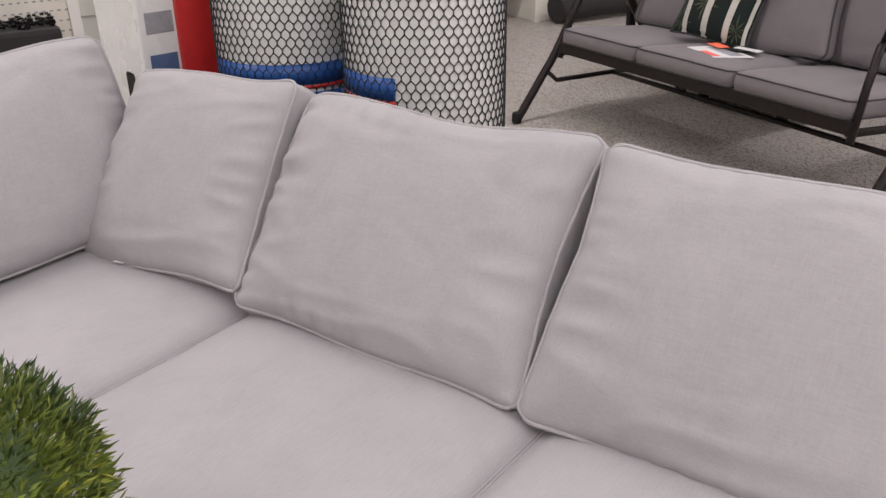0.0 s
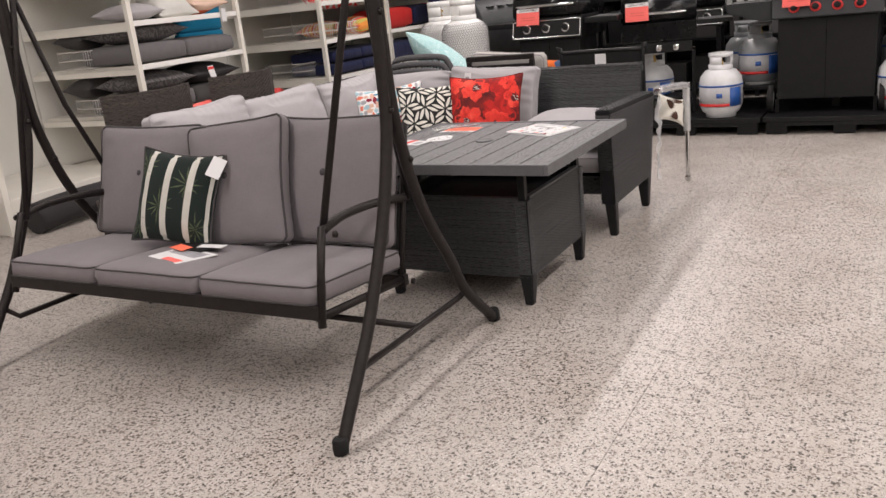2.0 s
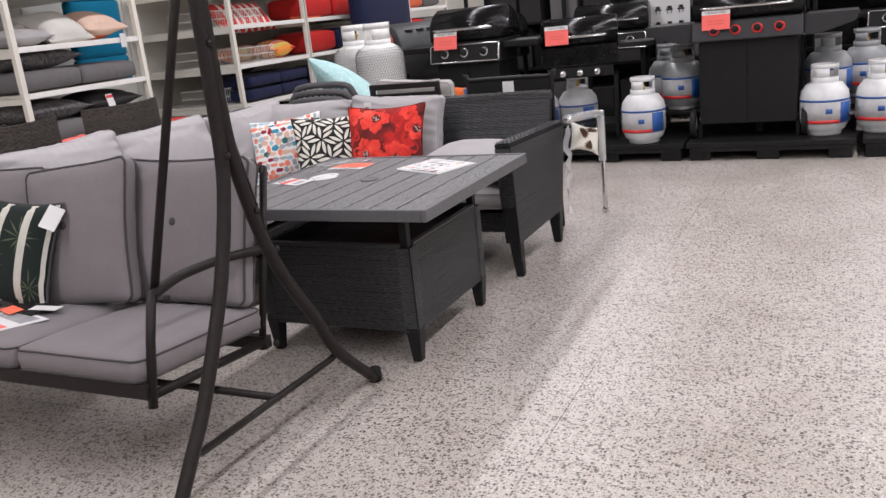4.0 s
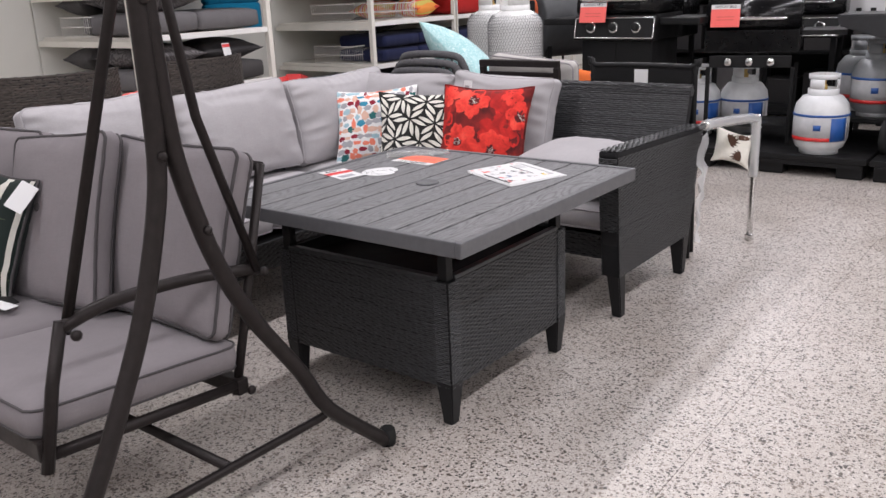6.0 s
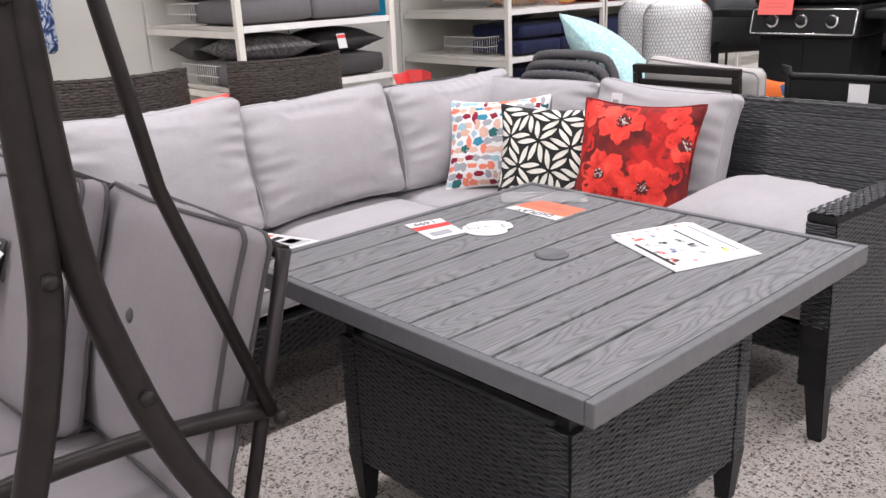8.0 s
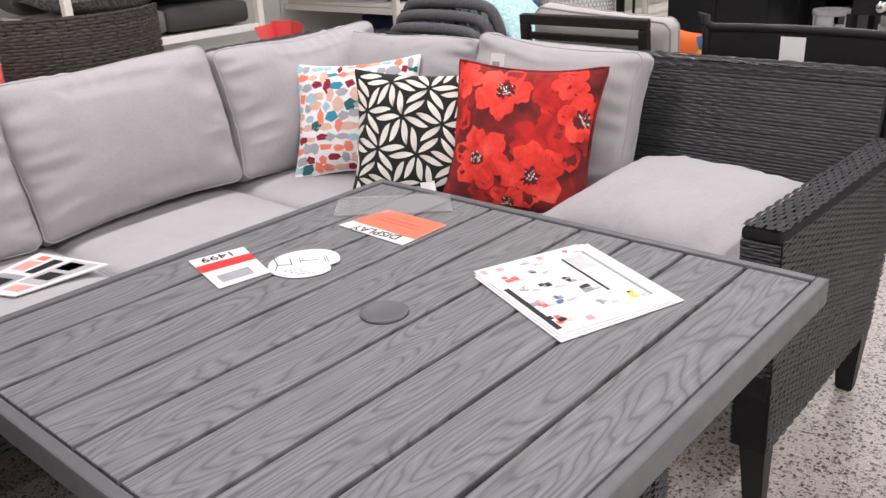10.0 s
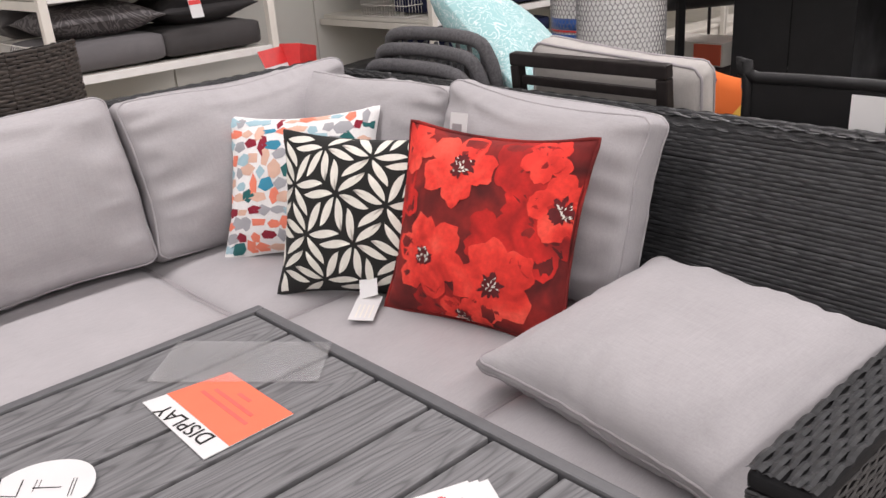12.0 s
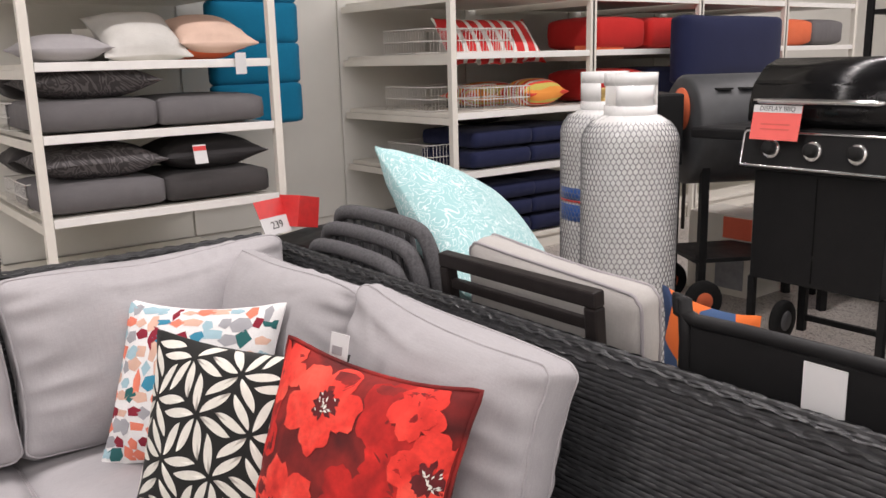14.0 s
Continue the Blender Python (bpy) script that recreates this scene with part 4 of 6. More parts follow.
        wh = part("wheel", merge(None, wheel, pose(sx * (w / 2 + 0.01), 0.06 if red else 0.40, 0.09 * big, 0, 90) @ Matrix.Diagonal((big, big, 1, 1))), M_RUBBER, b)
        part("hub", merge(None, lathe([(0.001, -0.022), (0.045 * big, -0.021), (0.045 * big, 0.021), (0.001, 0.022)], 16), pose(sx * (w / 2 + 0.01), 0.06 if red else 0.40, 0.09 * big, 0, 90)), M_HUBGREY, wh)
        part("leg", box(sx * (w / 2 - 0.05), sx * (w / 2 - 0.02), 0.04, 0.07, 0.0, base if not open_cart else 0.12, 0.003), M_BLACKMATT, b)
    return b


# the frontmost grill by the tall cylinders faces the patio set
barbecue(pose(4.12, 1.605, 0.0, 0, 0, -90), 0.64, "black three-burner gas barbecue with chrome knobs", sz=1.08, base=0.36)
barbecue(pose(4.26, -0.61, 0.14, 0, 0, -90), 0.78, "wide black barbecue with red knobs on a pallet", 4, True, sz=0.92)
for x, y, tn, k in ((5.30, 1.95, -90, 3), (5.3, 0.68, -84, 3), (5.3, -0.65, -90, 4), (5.35, -1.75, -95, 3)):
    barbecue(pose(x, y, 0, 0, 0, tn), 0.66, "black gas barbecue on an open cart in a second row", k, sz=1.0, open_cart=True)
for x, y, tn in ((4.24, 0.17, 14), (4.36, -1.14, 20), (4.42, -1.52, 6), (4.78, 0.86, 10), (4.62, 1.16, 25)):
    gas_bottle(x, y, 0.14, tn)
# grey bottles on a low riser behind the front row
riser = thing("riser", "black slatted riser behind the front bottles", "riser", pose(4.52, -1.62, 0.14))
part("deck", box(0, 0.62, 0, 1.9, 0.16, 0.19, 0.004), M_BLACKPLASTIC, riser)
for rx in (0.06, 0.54):
    for ry in (0.06, 0.95, 1.80):
        part("foot", box(rx - 0.03, rx + 0.03, ry - 0.03, ry + 0.03, 0, 0.16, 0.004), M_BLACKPLASTIC, riser)
for x, y, tn in ((4.72, -0.06, 12), (4.74, -1.15, 30), (4.98, -1.42, 0), (4.98, 0.10, 20)):
    gas_bottle(x, y, 0.33, tn, M_BOTTLE_GREY)


# ---- chairs behind the sofas ----
def wicker_chair(m, label):
    c = thing("wicker_chair", label, "chair", m, "brown wicker chairs")
    # faces -y; a curved back
    n = 7
    for k in range(n):
        a0, a1 = radians(-52 + 104 * k / n), radians(-52 + 104 * (k + 1) / n)
        am = (a0 + a1) / 2
        R = 0.34
        woven_panel("back_panel", 2 * R * math.sin((a1 - a0) / 2) + 0.004, 0.605, 0.022, pose(R * math.sin(am), R * math.cos(am) - 0.18, 0.40, 0, 0, -math.degrees(am)), c, M_WICKER_BROWN)
    part("seat", box(-0.25, 0.25, -0.28, 0.16, 0.38, 0.43, 0.02), M_WICKER_BROWN, c)
    for x, y in ((-0.22, -0.25), (0.22, -0.25), (-0.2, 0.12), (0.2, 0.12)):
        tapered_leg(x, y, 0.38, c, top=0.024, foot=0.017)
    return c


wicker_chair(pose(0.30, 2.45, 0, 0, 0, 172), "dark brown wicker dining chair with a tall back")
wicker_chair(pose(1.04, 2.44, 0, 0, 0, 180), "dark brown wicker dining chair with a tall back")


M_ROPE = plain("grey_rope", (0.085, 0.083, 0.088), 0.8, vary=0.35, scale=160, bump=0.5)


def rope_chair(z, dy, c_name="stacking_chair"):
    c = thing(c_name, "stacked grey rope garden chair behind the sofa", "chair", pose(2.30 - dy, 1.77, z, 0, 0, 90), "stack of rope chairs")
    back = curve_points([(-0.22, 0.16, 0.0), (-0.24, 0.20, 0.25), (-0.22, 0.21, 0.36), (-0.15, 0.22, 0.41), (0.15, 0.22, 0.41), (0.22, 0.21, 0.36), (0.24, 0.20, 0.25), (0.22, 0.16, 0.0)], 5)
    part("back_hoop", tube(back, 0.0205, 12), M_ROPE, c)
    for k in range(9):
        x = -0.19 + k * 0.0475
        part("rope", tube([(x, 0.21, 0.39), (x, 0.16, 0.02)], 0.007, 6), M_ROPE, c)
    part("seat", box(-0.22, 0.22, -0.28, 0.16, -0.03, 0.0, 0.012), M_PIPING, c)
    for x in (-0.2, 0.2):
        part("leg", tube([(x, 0.14, -0.02), (x, 0.18, -0.42 if z < 0.46 else -0.1)], 0.012, 8), M_FRAME, c)
        part("leg", tube([(x, -0.26, -0.02), (x, -0.28, -0.42 if z < 0.46 else -0.1)], 0.012, 8), M_FRAME, c)
    return c


for z, dy in ((0.435, 0.02), (0.477, -0.025), (0.519, -0.07)):
    rope_chair(z, dy)


def lounge_chair():
    c = thing("lounge_chair", "bronze slat-back lounge chair with a pale grey cushion", "chair", pose(2.15, 1.125, 0, 0, 0, 90) @ Matrix.Diagonal((1, 1, 1.028, 1)))
    # its back faces the sofa: back plane at y = 0, seat towards -y
    fr = bmesh.new()
    box(-0.237, 0.237, -0.015, 0.015, 0.868, 0.900, 0.005, 2, fr)
    box(-0.237, -0.207, -0.015, 0.015, 0.40, 0.868, 0.005, 2, fr)
    box(0.207, 0.237, -0.015, 0.015, 0.40, 0.868, 0.005, 2, fr)
    part("back_frame", merge(None, fr, pose(0, 0, 0, -6)), M_FRAME, c)
    for z in (0.82, 0.74, 0.66):
        part("back_slat", merge(None, box(-0.206, 0.206, -0.008, 0.008, z, z + 0.022, 0.003), pose(0, 0, 0, -6)), M_FRAME, c)
    part("seat_frame", box(-0.25, 0.25, -0.60, 0.0, 0.33, 0.37, 0.006), M_FRAME, c)
    for x in (-0.24, 0.24):
        for y in (-0.58, -0.03):
            part("leg", box(x - 0.016, x + 0.016, y - 0.016, y + 0.016, 0, 0.33, 0.003), M_FRAME, c)
    return c


lounge_chair()
M_CHAIRPAD = fabric("pale_warm_canvas", (0.46, 0.44, 0.42))
soft_cushion("chair_cushion", "pale grey tufted lounge chair cushion", pose(2.225, 1.140, 0.41, -7, 0, 90) @ pose(0, 0, 0, 0, -4, 0), 0.50, 0.515, 0.075, 0.030, M_CHAIRPAD, 91, M_GREYPIPING, 0.004, wrinkle=0.006, n=36)


def sling_chair():
    c = thing("sling_chair", "black sling garden chair with a white tag", "chair", pose(2.085, 0.458, 0, 0, 0, 90) @ Matrix.Diagonal((1, 1, 1.03, 1)))
    part("sling", box(-0.245, 0.245, -0.006, 0.006, 0.40, 0.87, 0.004), M_BLACKMATT, c)
    part("back_frame", tube(curve_points([(-0.255, 0, 0.0), (-0.255, 0, 0.84), (-0.235, 0, 0.875), (0.235, 0, 0.875), (0.255, 0, 0.84), (0.255, 0, 0.0)], 4), 0.013, 8), M_BLACKMATT, c)
    part("seat", box(-0.235, 0.235, -0.12, -0.01, 0.38, 0.40, 0.005), M_BLACKMATT, c)
    for x in (-0.235, 0.235):
        part("leg", tube([(x, -0.10, 0), (x, -0.08, 0.40)], 0.013, 8), M_BLACKMATT, c)
    part("tag", box(-0.032, 0.036, 0.008, 0.010, 0.745, 0.862), M_PAPER, c, "white paper tag")
    return c


sling_chair()


def chrome_chair():
    c = thing("steel_chair", "polished steel armchair partly wrapped in clear film", "chair", pose(2.32, 0.10, 0))
    y = -0.05
    part("arm_frame", tube(curve_points([(0.20, y, 0.0), (0.195, y, 0.585), (0.17, y, 0.618), (-0.05, y, 0.648), (-0.52, y, 0.688)], 4), 0.019, 10, flat=0.7), M_CHROME, c)
    part("foot_cap", box(0.182, 0.218, y - 0.018, y + 0.018, 0.0, 0.03, 0.004), M_CHROME, c)
    return c


chrome_chair()


# ---- patterned cushions ----
def hash_shapes(seed):
    return random.Random(seed)


def painted_cloth(name, dark, mid, light, scale):
    """Printed cloth whose inks run softly into one another."""
    n = Nodes(name, 0.9)
    soft = n.node("ShaderNodeTexNoise", Scale=scale, Detail=2.0, Distortion=0.8)
    n.link(n.coord, soft.inputs["Vector"])
    col = n.ramp(soft.outputs[0], [(0.32, dark), (0.50, mid), (0.68, light)])
    n.color(n.mix(col, n.ramp(n.noise(scale * 9, 3), [(0.3, (0.86,) * 3), (0.7, (1.08,) * 3)]), 1.0, "MULTIPLY"))
    n.bump(n.noise(700, 2), 0.15, 0.001)
    return n.mat


M_REDCUSH = painted_cloth("dark_red_cloth", (0.07, 0.006, 0.006), (0.17, 0.011, 0.010), (0.32, 0.018, 0.014), 9)
M_PETAL = painted_cloth("poppy_red_print", (0.52, 0.020, 0.014), (0.80, 0.044, 0.030), (0.92, 0.10, 0.065), 11)
M_PETAL_DEEP = painted_cloth("poppy_deep_print", (0.22, 0.008, 0.008), (0.48, 0.015, 0.012), (0.74, 0.026, 0.02), 12)
M_CORE = plain("poppy_core_print", (0.10, 0.006, 0.008), 0.85, vary=0.4, scale=30)
M_CREAM = plain("cream_print", (0.74, 0.72, 0.65), 0.9, vary=0.06, scale=60)
M_INKCLOTH = fabric("black_cloth", (0.022, 0.022, 0.021))
M_WHITECLOTH = fabric("white_cloth", (0.80, 0.79, 0.78))
M_PALM = fabric("dark_palm_cloth", (0.013, 0.020, 0.018))
M_PALMLINE = plain("palm_green_print", (0.075, 0.10, 0.05), 0.9, vary=0.3)
M_STRIPE = plain("cream_stripe_print", (0.52, 0.51, 0.46), 0.9, vary=0.08)
CHIPS = [plain("chip_print_" + n, col, 0.9, vary=0.08) for n, col in (("burgundy", (0.24, 0.012, 0.03)), ("pine", (0.02, 0.12, 0.12)), ("blue", (0.04, 0.24, 0.36)), ("coral", (0.78, 0.22, 0.14)), ("peach", (0.68, 0.44, 0.34)), ("grey", (0.36, 0.36, 0.38)), ("sky", (0.34, 0.50, 0.56)))]


def teal_cloth():
    n = Nodes("teal_scribble_cloth", 0.9)
    warp = n.noise(26, 2)
    wv = n.node("ShaderNodeTexNoise", Scale=15.0, Detail=1.5, Distortion=2.2)
    n.link(n.coord, wv.inputs["Vector"])
    band = n.maths("ABSOLUTE", n.maths("SUBTRACT", n.maths("FRACT", n.maths("MULTIPLY", wv.outputs[0], 7.0)), 0.5))
    n.color(n.ramp(band, [(0.07, (0.66, 0.77, 0.77)), (0.15, (0.33, 0.56, 0.57))]))
    n.bump(warp, 0.2, 0.004)
    return n.mat


M_TEAL = teal_cloth()


def printed_pillow(name, label, m, w, h, puff, cloth, seed, piping=None, pinch=0.022, wrinkle=0.005):
    ob = soft_cushion(name, label, m, w, h, 0.006, puff, cloth, seed, piping, 0.0045, pinch=pinch, wrinkle=wrinkle)
    return ob, cushion_surface(w, h, 0.006, puff, seed, pinch, wrinkle)


def leaf_pillow():
    w, h = 0.445, 0.395
    ob, at = printed_pillow("throw_pillow", "black and cream throw pillow with a leaf pattern", pose(1.455, 1.305, 0.440, -20, 0, -58) @ pose(0, 0, 0, 0, 1, 0), w, h, 0.06, M_INKCLOTH, 102)
    edge = 0.070
    d = [Vector((math.cos(radians(a)), math.sin(radians(a)))) * edge for a in (20, 140, 260)]
    e1, e2 = d[0] - d[1], d[1] - d[2]
    shapes = []
    for i in range(-7, 8):
        for j in range(-7, 8):
            p = e1 * i + e2 * j
            for k in range(3):
                a, b = (d[k], d[(k + 1) % 3]) if i % 2 else (d[(k + 1) % 3], d[k])
                for off in (0.25, 0.75):
                    mid = p + b * off + a * 0.5
                    cs = [mid + s * a * 0.425 + q * b * 0.192 for s, q in ((-1, 1), (-1, -1), (1, -1), (1, 1))]

                    def bow(p0, ctl, p2, k=6):
                        return [p0.lerp(ctl, t).lerp(ctl.lerp(p2, t), t) for t in (m / k for m in range(k + 1))]

                    out = bow(cs[0], cs[1].lerp(cs[0], 0.08), cs[1].lerp(cs[2], 0.70), 8) + [cs[2]] + bow(cs[2], cs[3].lerp(cs[2], 0.08), cs[3].lerp(cs[0], 0.70), 8)
                    uv = [(2 * q.x / w, 2 * q.y / h) for q in out]
                    if abs(mid.x) < w / 2 and abs(mid.y) < h / 2:
                        shapes.append(((2 * mid.x / w, 2 * mid.y / h), uv))
    print_on(ob, "leaf_print", shapes, at, 0.0012, M_CREAM, "cream leaf print")


def chip_pillow():
    w, h = 0.44, 0.40
    ob, at = printed_pillow("throw_pillow", "white throw pillow with a coloured chip pattern", pose(1.492, 1.622, 0.450, -26, 0, -58) @ pose(0, 0, 0, 0, -3, 0), w, h, 0.06, M_WHITECLOTH, 103)
    rng = hash_shapes(5)
    groups = [[] for _ in CHIPS]
    n = 11
    for i in range(n):
        for j in range(n):
            cu = (i + 0.5 + 0.5 * (j % 2) - 0.25 + rng.uniform(-0.16, 0.16)) / n * 2 - 1
            cv = (j + 0.5 + rng.uniform(-0.16, 0.16)) / n * 2 - 1
            r = rng.uniform(0.078, 0.118)
            k = rng.choice((4, 5, 5, 6))
            a0, st = rng.uniform(0, 6.28), rng.uniform(0.65, 1.5)
            out = [(cu + r * rng.uniform(0.75, 1.15) * st * math.cos(a0 + t * math.tau / k), cv + r * rng.uniform(0.75, 1.15) / st * math.sin(a0 + t * math.tau / k)) for t in range(k)]
            groups[rng.choice((0, 0, 1, 2, 3, 3, 4, 4, 4, 5, 5, 6, 6))].append(((cu, cv), out))
    for g, mat in zip(groups, CHIPS):
        print_on(ob, "chip_print", g, at, 0.0010, mat)


def poppy_pillow():
    w, h = 0.455, 0.43
    ob, at = printed_pillow("throw_pillow", "red throw pillow with a printed poppy pattern", pose(1.502, 1.005, 0.440, -22, 0, -76) @ pose(0, 0, 0, 0, 1, 0), w, h, 0.07, M_REDCUSH, 101, M_REDCUSH)
    rng = hash_shapes(8)

    def bloom(cu, cv, r, petals, turn, ragged=0.10):
        out = []
        n = 60
        for k in range(n):
            a = math.tau * k / n
            lobe = abs(math.cos(petals * (a + turn) / 2)) ** 0.5
            rr = r * (0.62 + 0.38 * lobe) * (1 + ragged * noise.noise(Vector((math.cos(a) * 5 + cu * 9, math.sin(a) * 5, cv * 9))) * 1.6)
            out.append((cu + rr * math.cos(a), cv + rr * math.sin(a)))
        return (cu, cv), out

    deep = [bloom(*f) for f in ((-0.95, 0.25, 0.34, 5, 0.3), (0.70, 0.10, 0.48, 5, 0.2), (0.25, -0.05, 0.30, 4, 0.9), (-0.25, -0.92, 0.36, 5, 0.1), (0.45, 0.72, 0.36, 5, 1.0))]
    bright = [bloom(*f) for f in ((-0.42, -0.33, 0.44, 6, 0.2), (0.32, -0.48, 0.46, 5, 0.6), (-0.25, 0.62, 0.40, 5, 0.1), (0.88, 0.32, 0.34, 5, 0.7), (-0.85, 0.75, 0.30, 5, 0.0), (0.62, 0.78, 0.26, 5, 0.4), (0.0, -0.95, 0.30, 5, 0.2))]
    core = [bloom(cu, cv, r, 3, 0.3, 0.3) for cu, cv, r in ((-0.47, -0.33, 0.10), (0.30, -0.50, 0.13), (-0.20, 0.62, 0.13), (0.88, 0.30, 0.13), (-0.02, -0.93, 0.10))]
    print_on(ob, "poppy_print", deep, at, 0.0008, M_PETAL_DEEP)
    print_on(ob, "poppy_print", bright, at, 0.0014, M_PETAL)
    print_on(ob, "poppy_centre_print", core, at, 0.0020, M_CORE)
    dots = []
    for (cu, cv), _ in core:
        for _k in range(16):
            a, r = rng.uniform(0, 6.28), rng.uniform(0.01, 0.10)
            u, v, t, L = cu + r * math.cos(a), cv + r * math.sin(a), rng.uniform(0, 3.1), rng.uniform(0.012, 0.026)
            dx, dy = L * math.cos(t), L * math.sin(t)
            dots.append(((u, v), [(u - dx, v - dy), (u - dy * 0.4, v + dx * 0.4), (u + dx, v + dy), (u + dy * 0.4, v - dx * 0.4)]))
    print_on(ob, "stamen_print", dots, at, 0.0026, M_CREAM)
    tag = part("tag", merge(None, box(-0.020, 0.020, -0.001, 0.001, 0.0, 0.060), pose(-0.12, 0.03, h - 0.03, 12, 0, 10)), M_PAPER, ob, "white sewn-in care tag")
    part("tag_print", merge(None, box(-0.014, 0.008, -0.0025, -0.0012, 0.02, 0.036), pose(-0.12, 0.03, h - 0.03, 12, 0, 10)), M_GREYPIPING, tag)


def palm_pillow():
    w, h = 0.42, 0.40
    ob, at = printed_pillow("throw_pillow", "dark green palm print pillow with cream stripes", pose(-0.635, 1.420, 0.455, -22, 0, -84) @ pose(0, 0, 0, 0, 6, 0), w, h, 0.055, M_PALM, 104, M_PIPING)
    stripes = []
    for cu in (-0.62, -0.08, 0.46, 0.92):
        for k in range(12):
            v0, v1 = -0.98 + k * 1.96 / 12, -0.98 + (k + 1) * 1.96 / 12
            hw = 0.075 if cu < 0.9 else 0.04
            stripes.append(((cu, (v0 + v1) / 2), [(cu - hw, v0), (cu + hw, v0), (cu + hw, v1), (cu - hw, v1)]))
    print_on(ob, "stripe_print", stripes, at, 0.0010, M_STRIPE)
    rng = hash_shapes(3)
    lines = []
    for cu, cv in ((-0.2, -0.2), (0.4, 0.3), (-0.7, 0.6), (0.7, -0.6), (-0.75, -0.7)):
        for k in range(11):
            a = math.tau * k / 11 + rng.uniform(-0.1, 0.1)
            L = rng.uniform(0.25, 0.45)
            ux, uy = math.cos(a), math.sin(a)
            lines.append(((cu + ux * L / 2, cv + uy * L / 2), [(cu, cv), (cu + ux * L / 2 - uy * 0.018, cv + uy * L / 2 + ux * 0.018), (cu + ux * L, cv + uy * L), (cu + ux * L / 2 + uy * 0.018, cv + uy * L / 2 - ux * 0.018)]))
    print_on(ob, "palm_print", lines, at, 0.0007, M_PALMLINE)
    part("tag", merge(None, box(-0.028, 0.028, -0.001, 0.001, -0.09, 0.0), pose(0.20, -0.02, h - 0.02, -20, 14, 30)), M_PAPER, ob, "white hanging price tag")


stag = thing("swing_tag", "white folded paper tag on the sofa seat", "tag", pose(1.400, 1.225, 0.464, 0, 0, 38))
part("leaf", merge(None, box(-0.055, 0.05, -0.028, 0.028, 0, 0.0012), pose(0, 0, 0.003, 3, -5)), M_PAPER, stag)
part("leaf", merge(None, box(0.0, 0.07, -0.022, 0.022, 0, 0.0012), pose(0.035, 0.0, 0.012, -20, -35, 12)), M_PAPER, stag)
for k in range(4):
    part("text_line", merge(None, box(-0.045, 0.01, -0.018 + k * 0.010, -0.015 + k * 0.010, 0.0014, 0.0018), pose(0, 0, 0.003, 3, -5)), M_SHELF, stag)
leaf_pillow()
chip_pillow()
poppy_pillow()
palm_pillow()
soft_cushion("large_pillow", "large pale teal print pillow propped on a chair", Matrix(((0.897, -0.433, 0.091, 2.475), (0.187, 0.556, 0.810, 1.735), (-0.402, -0.709, 0.580, 0.824), (0.000, 0.000, 0.000, 1.000))) @ pose(0, 0, -0.29), 0.58, 0.58, 0.006, 0.12, M_TEAL, 105, None, pinch=0.0, wrinkle=0.010)
M_TOWEL = Nodes("floral_towel_cloth", 0.9)
tw = M_TOWEL.node("ShaderNodeTexVoronoi", Scale=9.0)
M_TOWEL.link(M_TOWEL.coord, tw.inputs["Vector"])
tsep = M_TOWEL.node("ShaderNodeSeparateColor")
M_TOWEL.link(tw.outputs["Color"], tsep.inputs[0])
M_TOWEL.color(M_TOWEL.ramp(tsep.outputs[0], [(0.0, (0.02, 0.04, 0.10)), (0.25, (0.03, 0.22, 0.20)), (0.5, (0.75, 0.16, 0.03)), (0.68, (0.80, 0.48, 0.08)), (0.85, (0.05, 0.10, 0.22))], True))
soft_cushion("floral_pillow", "bright floral pillow between the chairs", pose(2.37, 0.84, 0.40, -4, 0, 80), 0.27, 0.46, 0.006, 0.05, M_TOWEL.mat, 106, None, pinch=0.02)


# ---- papers on the table ----
TOP = 0.6585


def sheet(name, label, corners, z, material, category="paper", thick=0.0012):
    """A thin sheet with the given plan corners."""
    bm = bmesh.new()
    lo = [bm.verts.new((x, y, z)) for x, y in corners]
    hi = [bm.verts.new((x, y, z + thick)) for x, y in corners]
    n = len(corners)
    bm.faces.new(lo[::-1])
    bm.faces.new(hi)
    for k in range(n):
        bm.faces.new((lo[k], lo[(k + 1) % n], hi[(k + 1) % n], hi[k]))
    bmesh.ops.recalc_face_normals(bm, faces=bm.faces[:])
    return single(name, bm, material, label, category)


def inside(corners, u0, u1, v0, v1):
    """A small quad inside a four-cornered sheet, by shares along its sides."""
    a, b, c, d = [Vector(p) for p in corners]

    def at(u, v):
        return tuple((a * (1 - u) + b * u) * (1 - v) + (d * (1 - u) + c * u) * v)

    return [at(u0, v0), at(u1, v0), at(u1, v1), at(u0, v1)]


def on_sheet(name, parent, corners, quad, z, material):
    bm = bmesh.new()
    pts = inside(corners, *quad)
    f = bm.faces.new([bm.verts.new((x, y, z)) for x, y in pts])
    bmesh.ops.recalc_face_normals(bm, faces=[f])
    if f.normal.z < 0:
        f.normal_flip()
    ex = bmesh.ops.extrude_face_region(bm, geom=[f])
    bmesh.ops.translate(bm, vec=(0, 0, 0.0003), verts=[v for v in ex["geom"] if isinstance(v, bmesh.types.BMVert)])
    return part(name, bm, material, parent)


